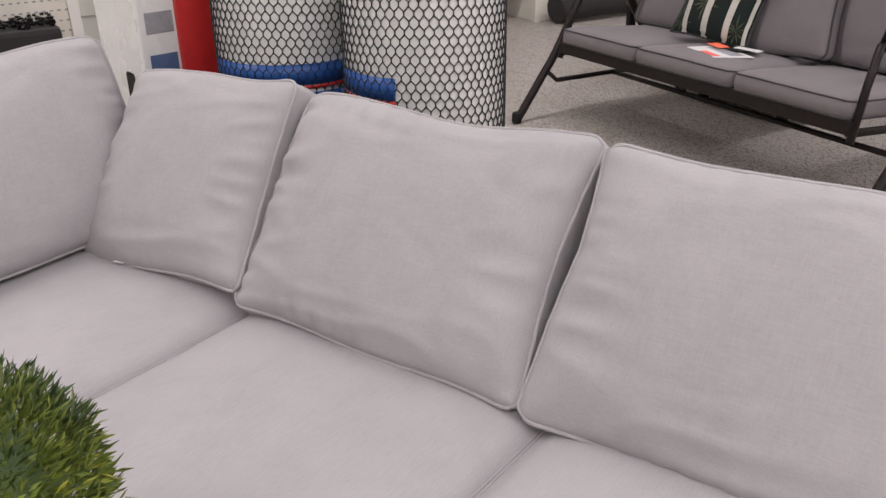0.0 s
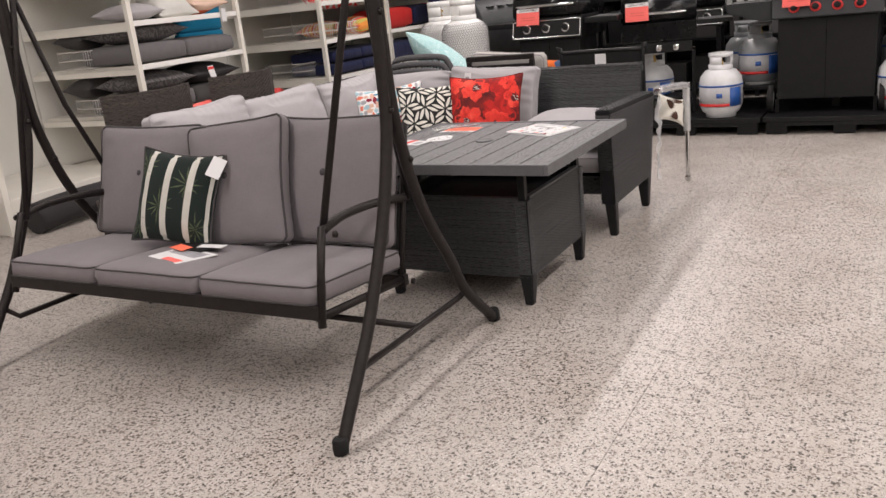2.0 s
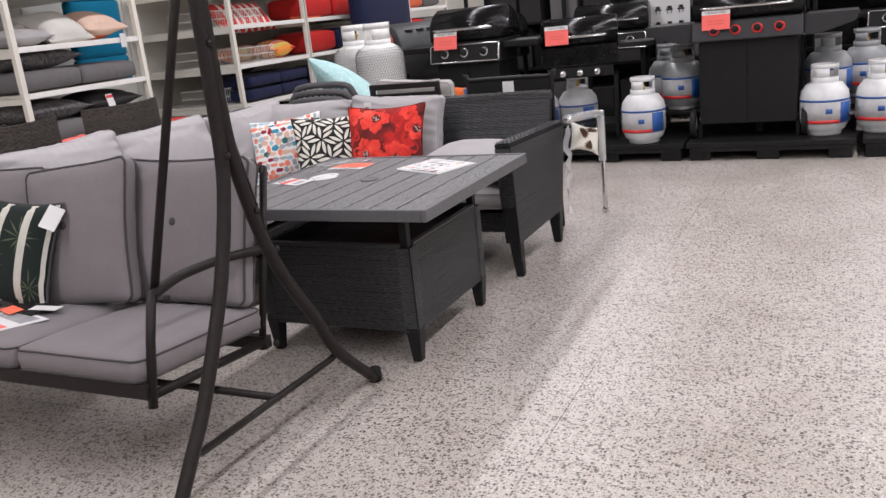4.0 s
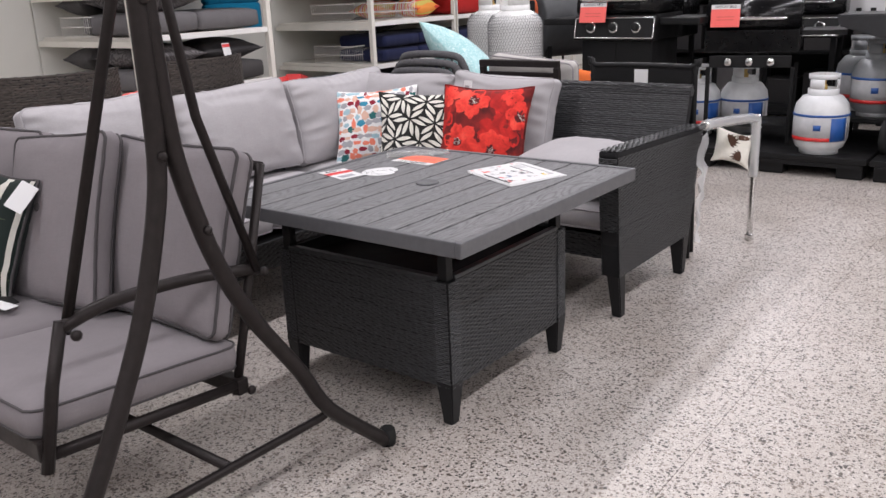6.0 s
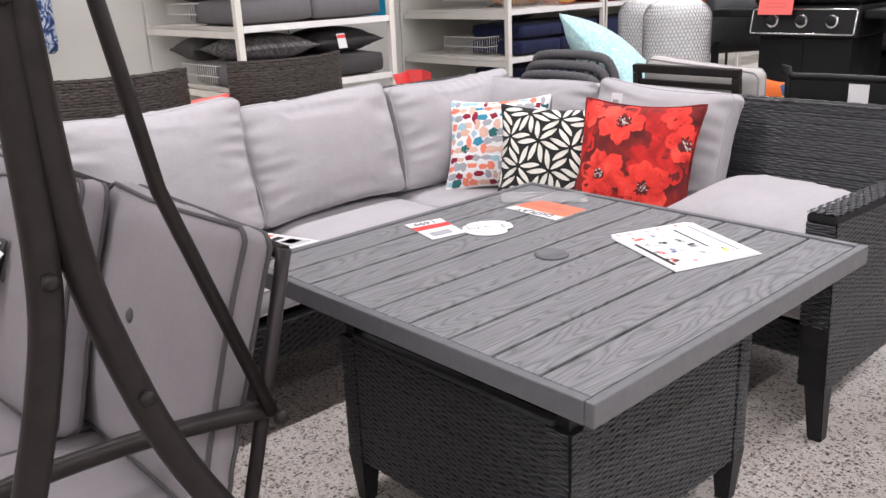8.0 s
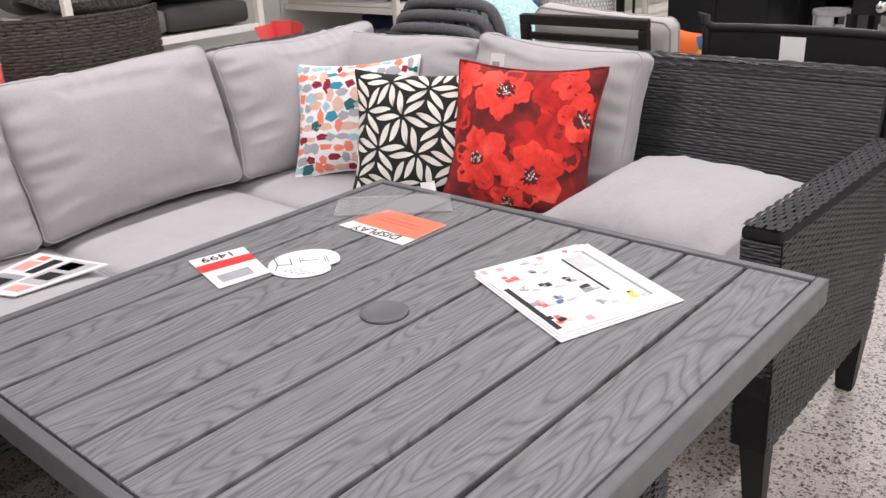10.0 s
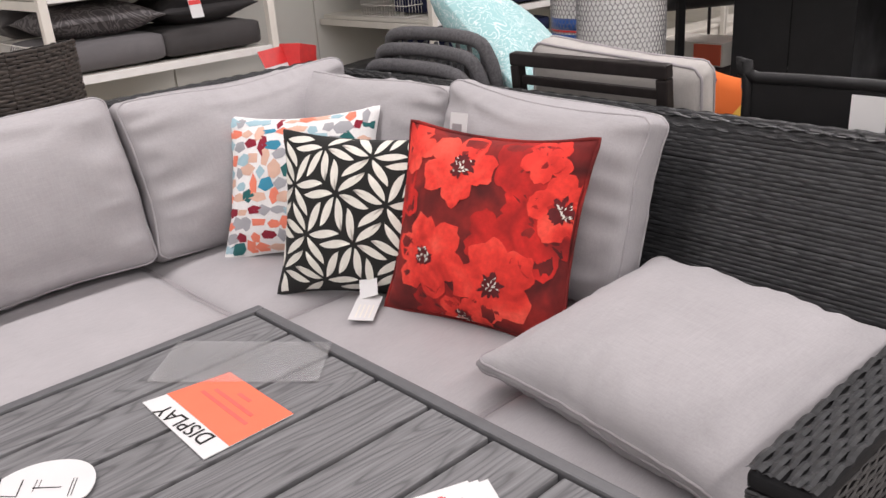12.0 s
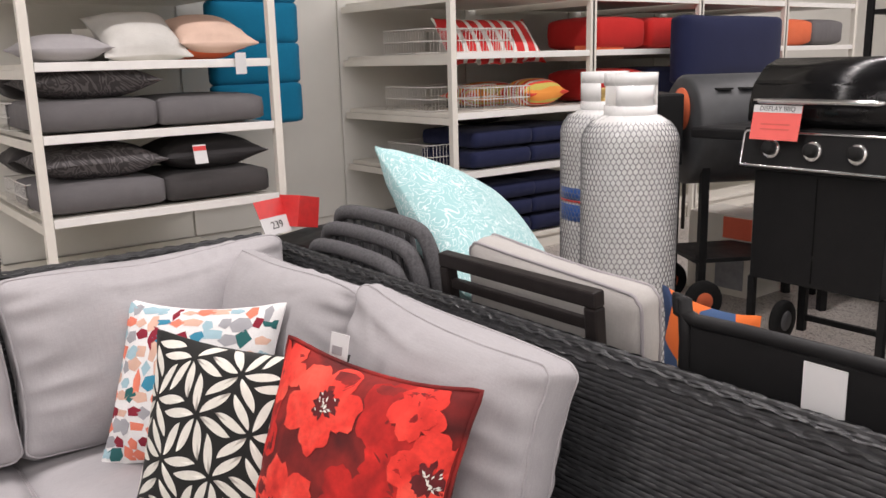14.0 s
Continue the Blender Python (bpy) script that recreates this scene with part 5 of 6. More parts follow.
M_PINKINK = plain("red_ink", (0.70, 0.12, 0.10), 0.7, vary=0.1)
M_GREYINK = plain("grey_ink", (0.30, 0.30, 0.32), 0.7, vary=0.2)
M_PALEPINK = plain("pale_red_ink", (0.62, 0.33, 0.31), 0.7)
M_PAPERGREY = plain("grey_tint_ink", (0.52, 0.52, 0.53), 0.7)
M_BLUEINK = plain("blue_ink", (0.08, 0.13, 0.26), 0.7)
M_YELLOWINK = plain("yellow_ink", (0.75, 0.55, 0.08), 0.7)
M_ORANGEINK = plain("orange_paper", (0.90, 0.17, 0.09), 0.7, vary=0.03)
flyer_corners = ((0.619, 0.249), (0.817, 0.168), (0.939, 0.424), (0.730, 0.503))
for k in range(3):
    sh = tuple((x + 0.010 * (2 - k) * (1 if i in (1, 2) else -0.7), y - 0.006 * (2 - k)) for i, (x, y) in enumerate(flyer_corners))
    fl = sheet("flyer", "white printed sales flyer with product pictures", sh, TOP + 0.0016 * k, M_PAPER, thick=0.0014)
zf = TOP + 0.0016 * 2 + 0.0015
rngf = hash_shapes(21)


def flyer_picture(u, w, size, tones):
    """A product picture as a few overlapping patches of ink, with grey captions beside it."""
    for k in range(6):
        du, dw = rngf.uniform(-0.5, 0.35) * size, rngf.uniform(-0.5, 0.35) * size
        au, aw = rngf.uniform(0.3, 0.7) * size, rngf.uniform(0.25, 0.55) * size
        on_sheet("picture", fl, flyer_corners, (u + du, u + du + au, 1 - w - dw - aw, 1 - w - dw), zf + 0.00005 * k, rngf.choice(tones))
    for k in range(3):
        v = 1 - w - 0.045 - k * 0.011
        on_sheet("text_line", fl, flyer_corners, (u + 0.06, u + 0.06 + rngf.uniform(0.04, 0.10), v, v + 0.004), zf, M_PALEPINK if k == 0 else M_PALEGREY)


for u, w, size, tones in ((0.146, 0.228, 0.085, (M_PINKINK, M_PINKINK, M_ORANGEINK)), (0.113, 0.626, 0.095, (M_PINKINK, M_PALEPINK, M_GREYINK)), (0.327, 0.435, 0.08, (M_INK, M_GREYINK)),
                          (0.277, 0.625, 0.085, (M_BLUEINK, M_GREYINK, M_BLUEINK)), (0.553, 0.437, 0.085, (M_INK, M_GREYINK, M_GREYINK)), (0.562, 0.578, 0.09, (M_GREYINK, M_PALEGREY, M_INK)),
                          (0.804, 0.80, 0.08, (M_YELLOWINK, M_YELLOWINK, M_INK)), (0.545, 0.783, 0.06, (M_GREYINK, M_PALEGREY)), (0.10, 0.834, 0.10, (M_INK, M_GREYINK, M_PINKINK)),
                          (0.15, 0.406, 0.06, (M_GREYINK, M_PALEGREY)), (0.379, 0.221, 0.06, (M_INK, M_GREYINK)), (0.398, 0.085, 0.055, (M_GREYINK, M_PALEGREY)), (0.815, 0.05, 0.04, (M_PINKINK, M_PINKINK))):
    flyer_picture(u, w, size, tones)
for u0, u1, w0, w1, mt in ((0.025, 0.070, 0.35, 0.95, M_INK), (0.705, 0.728, 0.16, 0.69, M_INK), (0.935, 0.962, 0.12, 0.87, M_GREYINK), (0.74, 0.90, 0.16, 0.36, M_PAPERGREY),
                           (0.03, 0.075, 0.03, 0.09, M_PALEPINK), (0.16, 0.22, 0.05, 0.10, M_PALEPINK), (0.55, 0.60, 0.04, 0.09, M_PALEPINK), (0.30, 0.36, 0.90, 0.95, M_PALEPINK)):
    on_sheet("printed_bar", fl, flyer_corners, (u0, u1, 1 - w1, 1 - w0), zf, mt)

sign = ((0.755, 0.702), (0.888, 0.703), (0.890, 0.872), (0.763, 0.893))
sg = sheet("display_sign", "coral and white display sign lying on the table", sign, TOP, M_PAPER)
on_sheet("coral_field", sg, sign, (0.27, 1.0, 0.0, 1.0), TOP + 0.0013, M_ORANGEINK)
for u0, v0, v1 in ((0.55, 0.15, 0.85), (0.67, 0.22, 0.80), (0.80, 0.42, 0.60)):
    on_sheet("text_line", sg, sign, (u0, u0 + 0.045, v0, v1), TOP + 0.0017, M_PINKINK)


def words(text, size, m, parent, material):
    """Lettering as a thin mesh."""
    cu = bpy.data.curves.new("lettering", "FONT")
    cu.body, cu.size, cu.extrude, cu.align_x, cu.align_y = text, size, 0.0002, "CENTER", "CENTER"
    tmp = bpy.data.objects.new("lettering", cu)
    scene.collection.objects.link(tmp)
    me = bpy.data.meshes.new_from_object(tmp.evaluated_get(bpy.context.evaluated_depsgraph_get()))
    bpy.data.objects.remove(tmp)
    me.materials.clear()
    me.materials.append(material)
    ob = new("lettering", me)
    ob.parent = parent
    ob.matrix_local = m
    return ob


words("DISPLAY", 0.034, pose(0.777, 0.795, TOP + 0.0018, 0, 0, 93) @ pose(0, 0, 0), sg, M_INK)
price = ((0.421, 0.830), (0.521, 0.812), (0.570, 0.960), (0.463, 0.990))
pr = sheet("price_card", "white and red price card lying on the table", price, TOP, M_PAPER)
on_sheet("red_strip", pr, price, (0.0, 1.0, 0.52, 0.74), TOP + 0.0013, M_RED)
on_sheet("product_picture", pr, price, (0.15, 0.75, 0.12, 0.34), TOP + 0.0013, M_GREYINK)
words("1499", 0.034, pose(0.508, 0.958, TOP + 0.0017, 0, 0, 164), pr, M_INK)


def round_tag():
    """Round hang tag with a notch in its edge and a line drawing of a table and a chair."""
    tag = thing("round_tag", "round white assembly tag lying on the table", "tag", pose(0.585, 0.793, TOP, 0, 0, -25.2))
    disc = bmesh.new()
    ring = []
    for k in range(48):
        a = math.tau * k / 48 - math.pi
        r = 0.067 * (1 - 0.20 * math.exp(-((a + radians(44)) / radians(9)) ** 2))
        ring.append(disc.verts.new((r * math.cos(a), r * math.sin(a), 0.0013 + 0.004 * max(0, math.cos(a)) ** 2)))
    face = disc.faces.new(ring)
    low = bmesh.ops.extrude_face_region(disc, geom=[face])
    for v in low["geom"]:
        if isinstance(v, bmesh.types.BMVert):
            v.co.z -= 0.0011
    bmesh.ops.triangulate(disc, faces=[f for f in disc.faces if len(f.verts) > 4])
    bmesh.ops.recalc_face_normals(disc, faces=disc.faces[:])
    part("disc", disc, M_PAPER, tag)

    def bar(x0, y0, x1, y1, w, mat):
        L, ang = math.hypot(x1 - x0, y1 - y0), math.degrees(math.atan2(y1 - y0, x1 - x0))
        zc = 0.0019 + 0.004 * max(0, (x0 + x1) / 0.134) ** 2
        part("drawing_line", merge(None, box(0, L, -w / 2, w / 2, 0, 0.0004), pose(x0, y0, zc, 0, 0, ang)), mat, tag)

    for q in ((-0.046, 0.051, -0.047, 0.015), (-0.047, 0.015, -0.057, -0.011), (-0.047, 0.013, -0.023, 0.002), (-0.023, 0.002, -0.019, 0.035)):
        bar(*q, 0.0016, M_INK)
    bar(-0.006, 0.012, 0.043, -0.006, 0.0022, M_INK)
    for x, y in ((-0.007, -0.006), (-0.002, -0.008), (0.036, -0.023), (0.040, -0.024)):
        bar(x, y, x + 0.005, y + 0.034, 0.0010, M_INK)
    for k, (x0, x1) in enumerate(((-0.044, 0.026), (-0.036, 0.012), (-0.026, 0.004))):
        t = x0
        while t < x1:
            bar(t, -0.022 - k * 0.010 - (t + 0.04) * 0.30, t + 0.006, -0.024 - k * 0.010 - (t + 0.04) * 0.30, 0.0032, M_GREYINK)
            t += 0.0085


round_tag()
M_FILM = bpy.data.materials.new("clear_film")
M_FILM.use_nodes = True
fb = M_FILM.node_tree.nodes["Principled BSDF"]
fb.inputs["Base Color"].default_value = (0.95, 0.95, 0.96, 1)
fb.inputs["Roughness"].default_value = 0.22
fb.inputs["Transmission Weight"].default_value = 0.85
fb.inputs["Alpha"].default_value = 0.55
fb.inputs["IOR"].default_value = 1.1
film = sheet("plastic_sleeve", "empty clear plastic sign sleeve on the table", ((0.793, 0.943), (0.886, 1.026), (1.044, 0.828), (0.959, 0.747)), TOP + 0.002, M_FILM, "plastic sleeve", 0.0008)
mag = ((0.352, 1.602), (0.591, 1.596), (0.520, 1.835), (0.293, 1.756))
mg = sheet("magazine", "printed leaflet lying on the sofa seat", mag, 0.4585, M_PAPER, thick=0.003)
for q, mt in (((0.30, 0.95, 0.08, 0.45), M_PALEGREY), ((0.10, 0.26, 0.10, 0.40), M_PALEPINK), ((0.42, 0.62, 0.14, 0.38), M_INK), ((0.70, 0.90, 0.20, 0.42), M_GREYINK), ((0.08, 0.45, 0.52, 0.92), M_GREYINK), ((0.18, 0.34, 0.58, 0.84), M_INK), ((0.52, 0.90, 0.52, 0.66), M_INK), ((0.55, 0.80, 0.72, 0.92), M_PALEPINK), ((0.84, 0.94, 0.74, 0.88), M_ORANGEINK)):
    on_sheet("picture", mg, mag, q, 0.4617 + 0.0004 * (mt is M_INK), mt)
swmag = ((-0.86, 1.16), (-0.73, 1.07), (-0.67, 1.31), (-0.80, 1.37))
sm = sheet("leaflet", "folded price leaflet on the swing seat", swmag, 0.468, M_PAPER, thick=0.003)
on_sheet("coral_field", sm, swmag, (0.05, 0.25, 0.1, 0.6), 0.4715, M_CORAL)
on_sheet("picture", sm, swmag, (0.5, 0.9, 0.1, 0.9), 0.4715, M_GREYINK)


# ---- stock on the wall shelves ----
M_DKGREY = fabric("dark_grey_canvas", (0.060, 0.056, 0.056))
M_STOCK = fabric("grey_canvas", (0.145, 0.138, 0.142))
M_CHAR = fabric("charcoal_canvas", (0.035, 0.033, 0.034))
M_NAVY = fabric("navy_canvas", (0.014, 0.018, 0.055))
M_TURQ = fabric("turquoise_canvas", (0.005, 0.17, 0.31))
M_REDCANVAS = fabric("red_canvas", (0.50, 0.022, 0.020))
M_WHITEC = fabric("off_white_canvas", (0.62, 0.61, 0.58))
M_GREENC = fabric("deep_green_canvas", (0.012, 0.06, 0.045))
M_ORANGEC = fabric("orange_canvas", (0.72, 0.16, 0.07))
M_PEACH = fabric("peach_canvas", (0.72, 0.52, 0.42))
M_WIRE = plain("white_wire", (0.74, 0.72, 0.68), 0.4)


def palm_stock():
    n = Nodes("grey_palm_canvas", 0.9)
    v = n.node("ShaderNodeTexNoise", Scale=4.5, Detail=1.0, Distortion=3.5)
    n.link(n.coord, v.inputs["Vector"])
    band = n.maths("ABSOLUTE", n.maths("SUBTRACT", n.maths("FRACT", n.maths("MULTIPLY", v.outputs[0], 6.0)), 0.5))
    n.color(n.ramp(band, [(0.18, (0.150, 0.140, 0.142)), (0.26, (0.066, 0.060, 0.062))]))
    return n.mat


def stripe_cloth(name, axis, colors, scale):
    n = Nodes(name, 0.9)
    sep = n.node("ShaderNodeSeparateXYZ")
    n.link(n.coord, sep.inputs[0])
    f = n.maths("FRACT", n.maths("MULTIPLY", sep.outputs[axis], scale))
    n.color(n.ramp(f, [(k / len(colors), c) for k, c in enumerate(colors)], True))
    n.bump(n.noise(400, 2), 0.15, 0.002)
    return n.mat


M_PALMSTOCK = palm_stock()
M_REDSTRIPE = stripe_cloth("red_white_stripe", 0, ((0.58, 0.03, 0.03), (0.58, 0.03, 0.03), (0.72, 0.70, 0.67)), 9.0)
M_WARMSTRIPE = stripe_cloth("warm_stripe", 2, ((0.62, 0.05, 0.03), (0.75, 0.28, 0.05), (0.55, 0.45, 0.10), (0.62, 0.05, 0.03), (0.60, 0.55, 0.45)), 11.0)


def stock(name, label, s, d, z, w, dp, t, material, seed, flat=True, tilt=0.0, pillow=False, category="cushion", turn=0.0):
    """A cushion lying on a shelf: w along the shelf, dp deep, t thick."""
    edge, puff = (0.01, t / 2) if pillow else (t * 0.90, t * 0.07)
    m = NORTH @ pose(s, d, z + t / 2, 90 + tilt, 0, 180 + turn) @ pose(0, 0, -dp / 2)
    return soft_cushion(name, label, m, w, dp, edge, puff, material, seed, None, group="shelf cushions", category=category, n=26, wrinkle=0.009 if pillow else 0.004, pinch=0.03 if pillow else 0.0)


for z in (0.648, 1.045):
    top = z == 1.045
    stock("outdoor_cushion", "grey boxed outdoor cushion on a shelf", 1.545, 0.33, z, 0.60, 0.60, 0.16, M_STOCK, 201 + int(top))
    stock("outdoor_cushion", "grey boxed outdoor cushion on a shelf" if top else "charcoal boxed outdoor cushion on a shelf", 2.14, 0.33, z, 0.58, 0.60, 0.155, M_STOCK if top else M_DKGREY, 203 + int(top))
    stock("outdoor_pillow", "grey palm print outdoor pillow on a cushion", 1.56, 0.29, z + 0.155, 0.62, 0.56, 0.17, M_PALMSTOCK, 205 + int(top), pillow=True)
    if not top:
        p = stock("outdoor_pillow", "black outdoor pillow with a white tag", 2.14, 0.30, z + 0.15, 0.58, 0.56, 0.18, M_CHAR, 207, pillow=True)
        tagc = single("price_tag", box(-0.035, 0.035, -0.001, 0.001, -0.10, 0), M_PAPER, "white and red paper price tag on a pillow", "price tag", NORTH @ pose(2.02, -0.01, z + 0.30, -15))
        part("red_strip", box(-0.034, 0.034, -0.0022, -0.0011, -0.032, -0.008), M_RED, tagc)
    stock("outdoor_pillow", "grey outdoor pillow deep in a shelf", 1.42, 0.75, z + 0.15, 0.4, 0.35, 0.16, M_DKGREY, 209 + int(top), pillow=True)
z = 1.38
stock("outdoor_pillow", "small pale grey pillow on a shelf", 1.45, 0.2, z, 0.42, 0.40, 0.13, M_SOFA2, 211, pillow=True)
stock("outdoor_pillow", "white and dark green pillow on a shelf", 1.83, 0.22, z + 0.02, 0.44, 0.44, 0.20, M_WHITEC, 212, pillow=True, tilt=-28)
stock("outdoor_pillow", "deep green pillow under a white one", 1.86, 0.26, z, 0.42, 0.40, 0.13, M_GREENC, 213, pillow=True)
stock("outdoor_pillow", "orange and peach pillow on a shelf", 2.2, 0.22, z + 0.05, 0.42, 0.42, 0.17, M_PEACH, 214, pillow=True, tilt=-15)
stock("outdoor_pillow", "orange pillow on a shelf", 2.16, 0.27, z, 0.42, 0.40, 0.13, M_ORANGEC, 215, pillow=True)
single("bucket", lathe([(0.07, 0), (0.09, 0.16), (0.095, 0.165)], 18), M_SHELF, "small cream woven bucket on a shelf", "bucket", NORTH @ pose(1.66, 0.4, z))
single("price_tag", box(-0.03, 0.03, -0.001, 0.001, -0.11, 0), M_PAPER, "white paper price tag hanging from a shelf", "price tag", NORTH @ pose(2.28, -0.03, z + 0.03))

pad = thing("lounger_pad", "turquoise folded lounger pad hanging by the wall", "cushion", NORTH @ pose(2.72, 0.72, 0.98))
for k in range(5):
    bm, _l = cushion(0.60, 0.25, 0.07, 0.02, 220 + k, n=12, wrinkle=0.003)
    part("pad_section", merge(None, bm, pose(0, 0, k * 0.247)), M_TURQ, pad)
part("hanger", tube([(0, 0.0, 1.235), (0, 0.58, 1.25)], 0.008, 6), M_WIRE, pad)


def basket(s, d, z, w, dp, h, label="white wire basket on a shelf", material=None):
    b = thing("wire_basket", label, "basket", NORTH @ pose(s, d, z), "wire baskets")
    for zz in (0.004, h * 0.5, h):
        part("hoop", tube([(-w / 2, -dp / 2, zz), (w / 2, -dp / 2, zz), (w / 2, dp / 2, zz), (-w / 2, dp / 2, zz)], 0.0035, 5, closed=True), material or M_WIRE, b)
    bars = bmesh.new()
    n = int(w / 0.028)
    for k in range(n + 1):
        x = -w / 2 + w * k / n
        tube([(x, -dp / 2, 0), (x, -dp / 2, h)], 0.0018, 4, bars)
    m = int(dp / 0.028)
    for k in range(m + 1):
        y = -dp / 2 + dp * k / m
        for sx in (-1, 1):
            tube([(sx * w / 2, y, 0), (sx * w / 2, y, h)], 0.0018, 4, bars)
    tagged(part("wire_mesh", bars, material or M_WIRE, b), kind="stuff")
    return b


basket(1.36, 0.55, 0.648, 0.25, 0.5, 0.14)
basket(1.36, 0.70, 1.045, 0.25, 0.4, 0.14)
for z in (1.007, 1.388, 0.62):
    basket(4.05, 0.55, z, 0.60, 0.5, 0.16)
basket(4.20, 0.16, 1.007, 0.44, 0.26, 0.15)
basket(4.06, 0.16, 1.388, 0.44, 0.24, 0.15)
for k in range(3):
    stock("striped_cushion", "red and white striped cushion standing on a shelf", 4.12 + k * 0.22, 0.35, 1.388, 0.42, 0.40, 0.15, M_REDSTRIPE, 240 + k, pillow=True, tilt=-52)
stock("rolled_mat", "rolled warm striped mat on a shelf", 4.62, 0.22, 1.007, 0.40, 0.34, 0.19, M_WARMSTRIPE, 245, pillow=True, category="mat")
stock("rolled_mat", "folded warm striped mats behind a basket", 4.42, 0.50, 1.007, 0.60, 0.30, 0.17, M_WARMSTRIPE, 246, pillow=True, category="mat")
for z, n in ((0.62, 1), (0.12, 2)):
    for k in range(n + 1):
        stock("navy_cushion", "navy boxed outdoor cushion on a shelf", 4.18 + 0.02 * k, 0.34, z + k * 0.13, 0.54, 0.60, 0.13, M_NAVY, 250 + k)
        stock("navy_cushion", "navy boxed outdoor cushion on a shelf", 4.72, 0.34, z + k * 0.13, 0.52, 0.60, 0.13, M_NAVY, 253 + k)
stock("navy_cushion", "dark patterned cushion on a shelf", 4.4, 0.6, 0.88, 0.5, 0.4, 0.16, M_PALMSTOCK, 256, pillow=True)
for k, (s, mat, z) in enumerate(((5.35, M_REDCANVAS, 1.388), (5.95, M_REDCANVAS, 1.388), (6.6, M_REDCANVAS, 1.388), (7.2, M_REDCANVAS, 1.388), (7.75, M_ORANGEC, 1.388), (8.3, M_STOCK, 1.388),
                                  (5.35, M_REDCANVAS, 1.007), (5.95, M_NAVY, 1.007), (6.6, M_REDCANVAS, 1.007), (7.2, M_REDCANVAS, 1.007), (7.75, M_REDCANVAS, 1.007), (8.3, M_STOCK, 1.007), (5.35, M_NAVY, 0.62), (5.95, M_NAVY, 0.62), (6.6, M_CHAR, 0.62), (7.2, M_CHAR, 0.62))):
    label = {id(M_REDCANVAS): "red folded chair cushion on a shelf", id(M_NAVY): "navy folded chair cushion on a shelf", id(M_ORANGEC): "orange folded chair cushion on a shelf"}.get(id(mat), "grey folded chair cushion on a shelf")
    stock("folded_cushion", label, s, 0.28, z, 0.54, 0.52, 0.24, mat, 260 + k)
nav = thing("folded_lounger", "navy padded lounger folded over a rack", "lounger", NORTH @ pose(6.30, -0.25, 0))
bm, _l = cushion(1.30, 0.50, 0.16, 0.05, 280, n=18, wrinkle=0.004)
part("pad", merge(None, bm, pose(0, 0, 1.12)), M_NAVY, nav)
for x in (-0.5, 0.5):
    part("leg", tube([(x, 0, 0), (x, 0, 1.15)], 0.015, 8), M_FRAME, nav)
single("box", box(-0.16, 0.16, -0.1, 0.1, 0, 0.12, 0.004), M_ORANGEC, "orange cardboard box on a lounger rack", "box", NORTH @ pose(5.25, 0.15, 1.389))

# covered heap between the shelving units
heap = thing("covered_chairs", "folded garden chairs under a black cover", "garden chairs", NORTH @ pose(2.78, -0.43, 0))
bm = box(-0.55, 0.55, -0.36, 0.36, 0, 0.50, 0.12, 5)
bmesh.ops.subdivide_edges(bm, edges=bm.edges[:], cuts=3, use_grid_fill=True)
for v in bm.verts:
    k = v.co.z / 0.5
    v.co.z += k * (0.05 * noise.noise(v.co * 3) - 0.10 * max(0, -v.co.x) + 0.03 * noise.noise(v.co * 9))
    v.co += Vector((noise.noise(v.co * 4), noise.noise(v.co * 4 + Vector((5, 0, 0))), 0)) * 0.03 * k
part("cover", smooth(bm), M_BLACKPLASTIC, heap)
rt = thing("price_sign", "red and white price sign on a black cover", "price sign", NORTH @ pose(2.20, -0.47, 0.575, -25, 0, 20))
part("card", box(-0.10, 0.10, -0.002, 0.002, -0.06, 0.03), M_PAPER, rt)
part("red_card", box(-0.10, 0.12, -0.004, -0.0025, 0.03, 0.12), M_RED, rt)
words("239", 0.055, pose(0.0, -0.0045, -0.015, 90), rt, M_INK)
single("box", box(-0.10, 0.10, -0.06, 0.06, 0, 0.16, 0.004), M_RED, "red cardboard box on a black cover", "box", NORTH @ pose(2.36, -0.40, 0.52, 0, 12, 30))
soft_cushion("red_pad", "coral red lounger pad standing between the wicker chairs", pose(0.66, 2.42, 0.0, 0, 0, 6), 0.36, 0.87, 0.05, 0.02, M_CORAL, 231, None, category="cushion")

# ---- wall display by the deck ----
disp = thing("wall_shelf", "white wall shelf on a pegboard display", "shelf", NORTH)
part("shelf", box(-3.0, -0.15, 0.52, 1.27, 0.53, 0.56, 0.003), M_SHELF_EDGE, disp)
part("base_shelf", box(-3.0, -0.06, 0.30, 1.27, 0.24, 0.27, 0.003), M_SHELF_EDGE, disp)
part("kick_plate", box(-3.0, -0.06, 0.60, 0.62, 0.0, 0.235), M_BLACKBASE, disp)
part("pegboard", box(-3.0, -0.20, 1.272, 1.285, 0.60, 2.4), M_SHELF, disp)
pegs = bmesh.new()
for i in range(60):
    for j in range(34):
        x, z = -2.6 + i * 0.04, 0.64 + j * 0.04
        box(x - 0.004, x + 0.004, 1.2705, 1.2718, z - 0.004, z + 0.004, 0, 1, pegs) if (i + j) % 1 == 0 and i > 35 else None
tagged(part("peg_hole", pegs, M_INK, disp), kind="stuff")


def curtain_mat(name, light, dark, scale):
    n = Nodes(name, 0.85)
    v = n.node("ShaderNodeTexVoronoi", Scale=scale)
    v.feature = "F1"
    v.distance = "CHEBYCHEV"
    n.link(n.coord, v.inputs["Vector"])
    n.color(n.ramp(v.outputs["Distance"], [(0.32, light), (0.42, dark)]))
    return n.mat


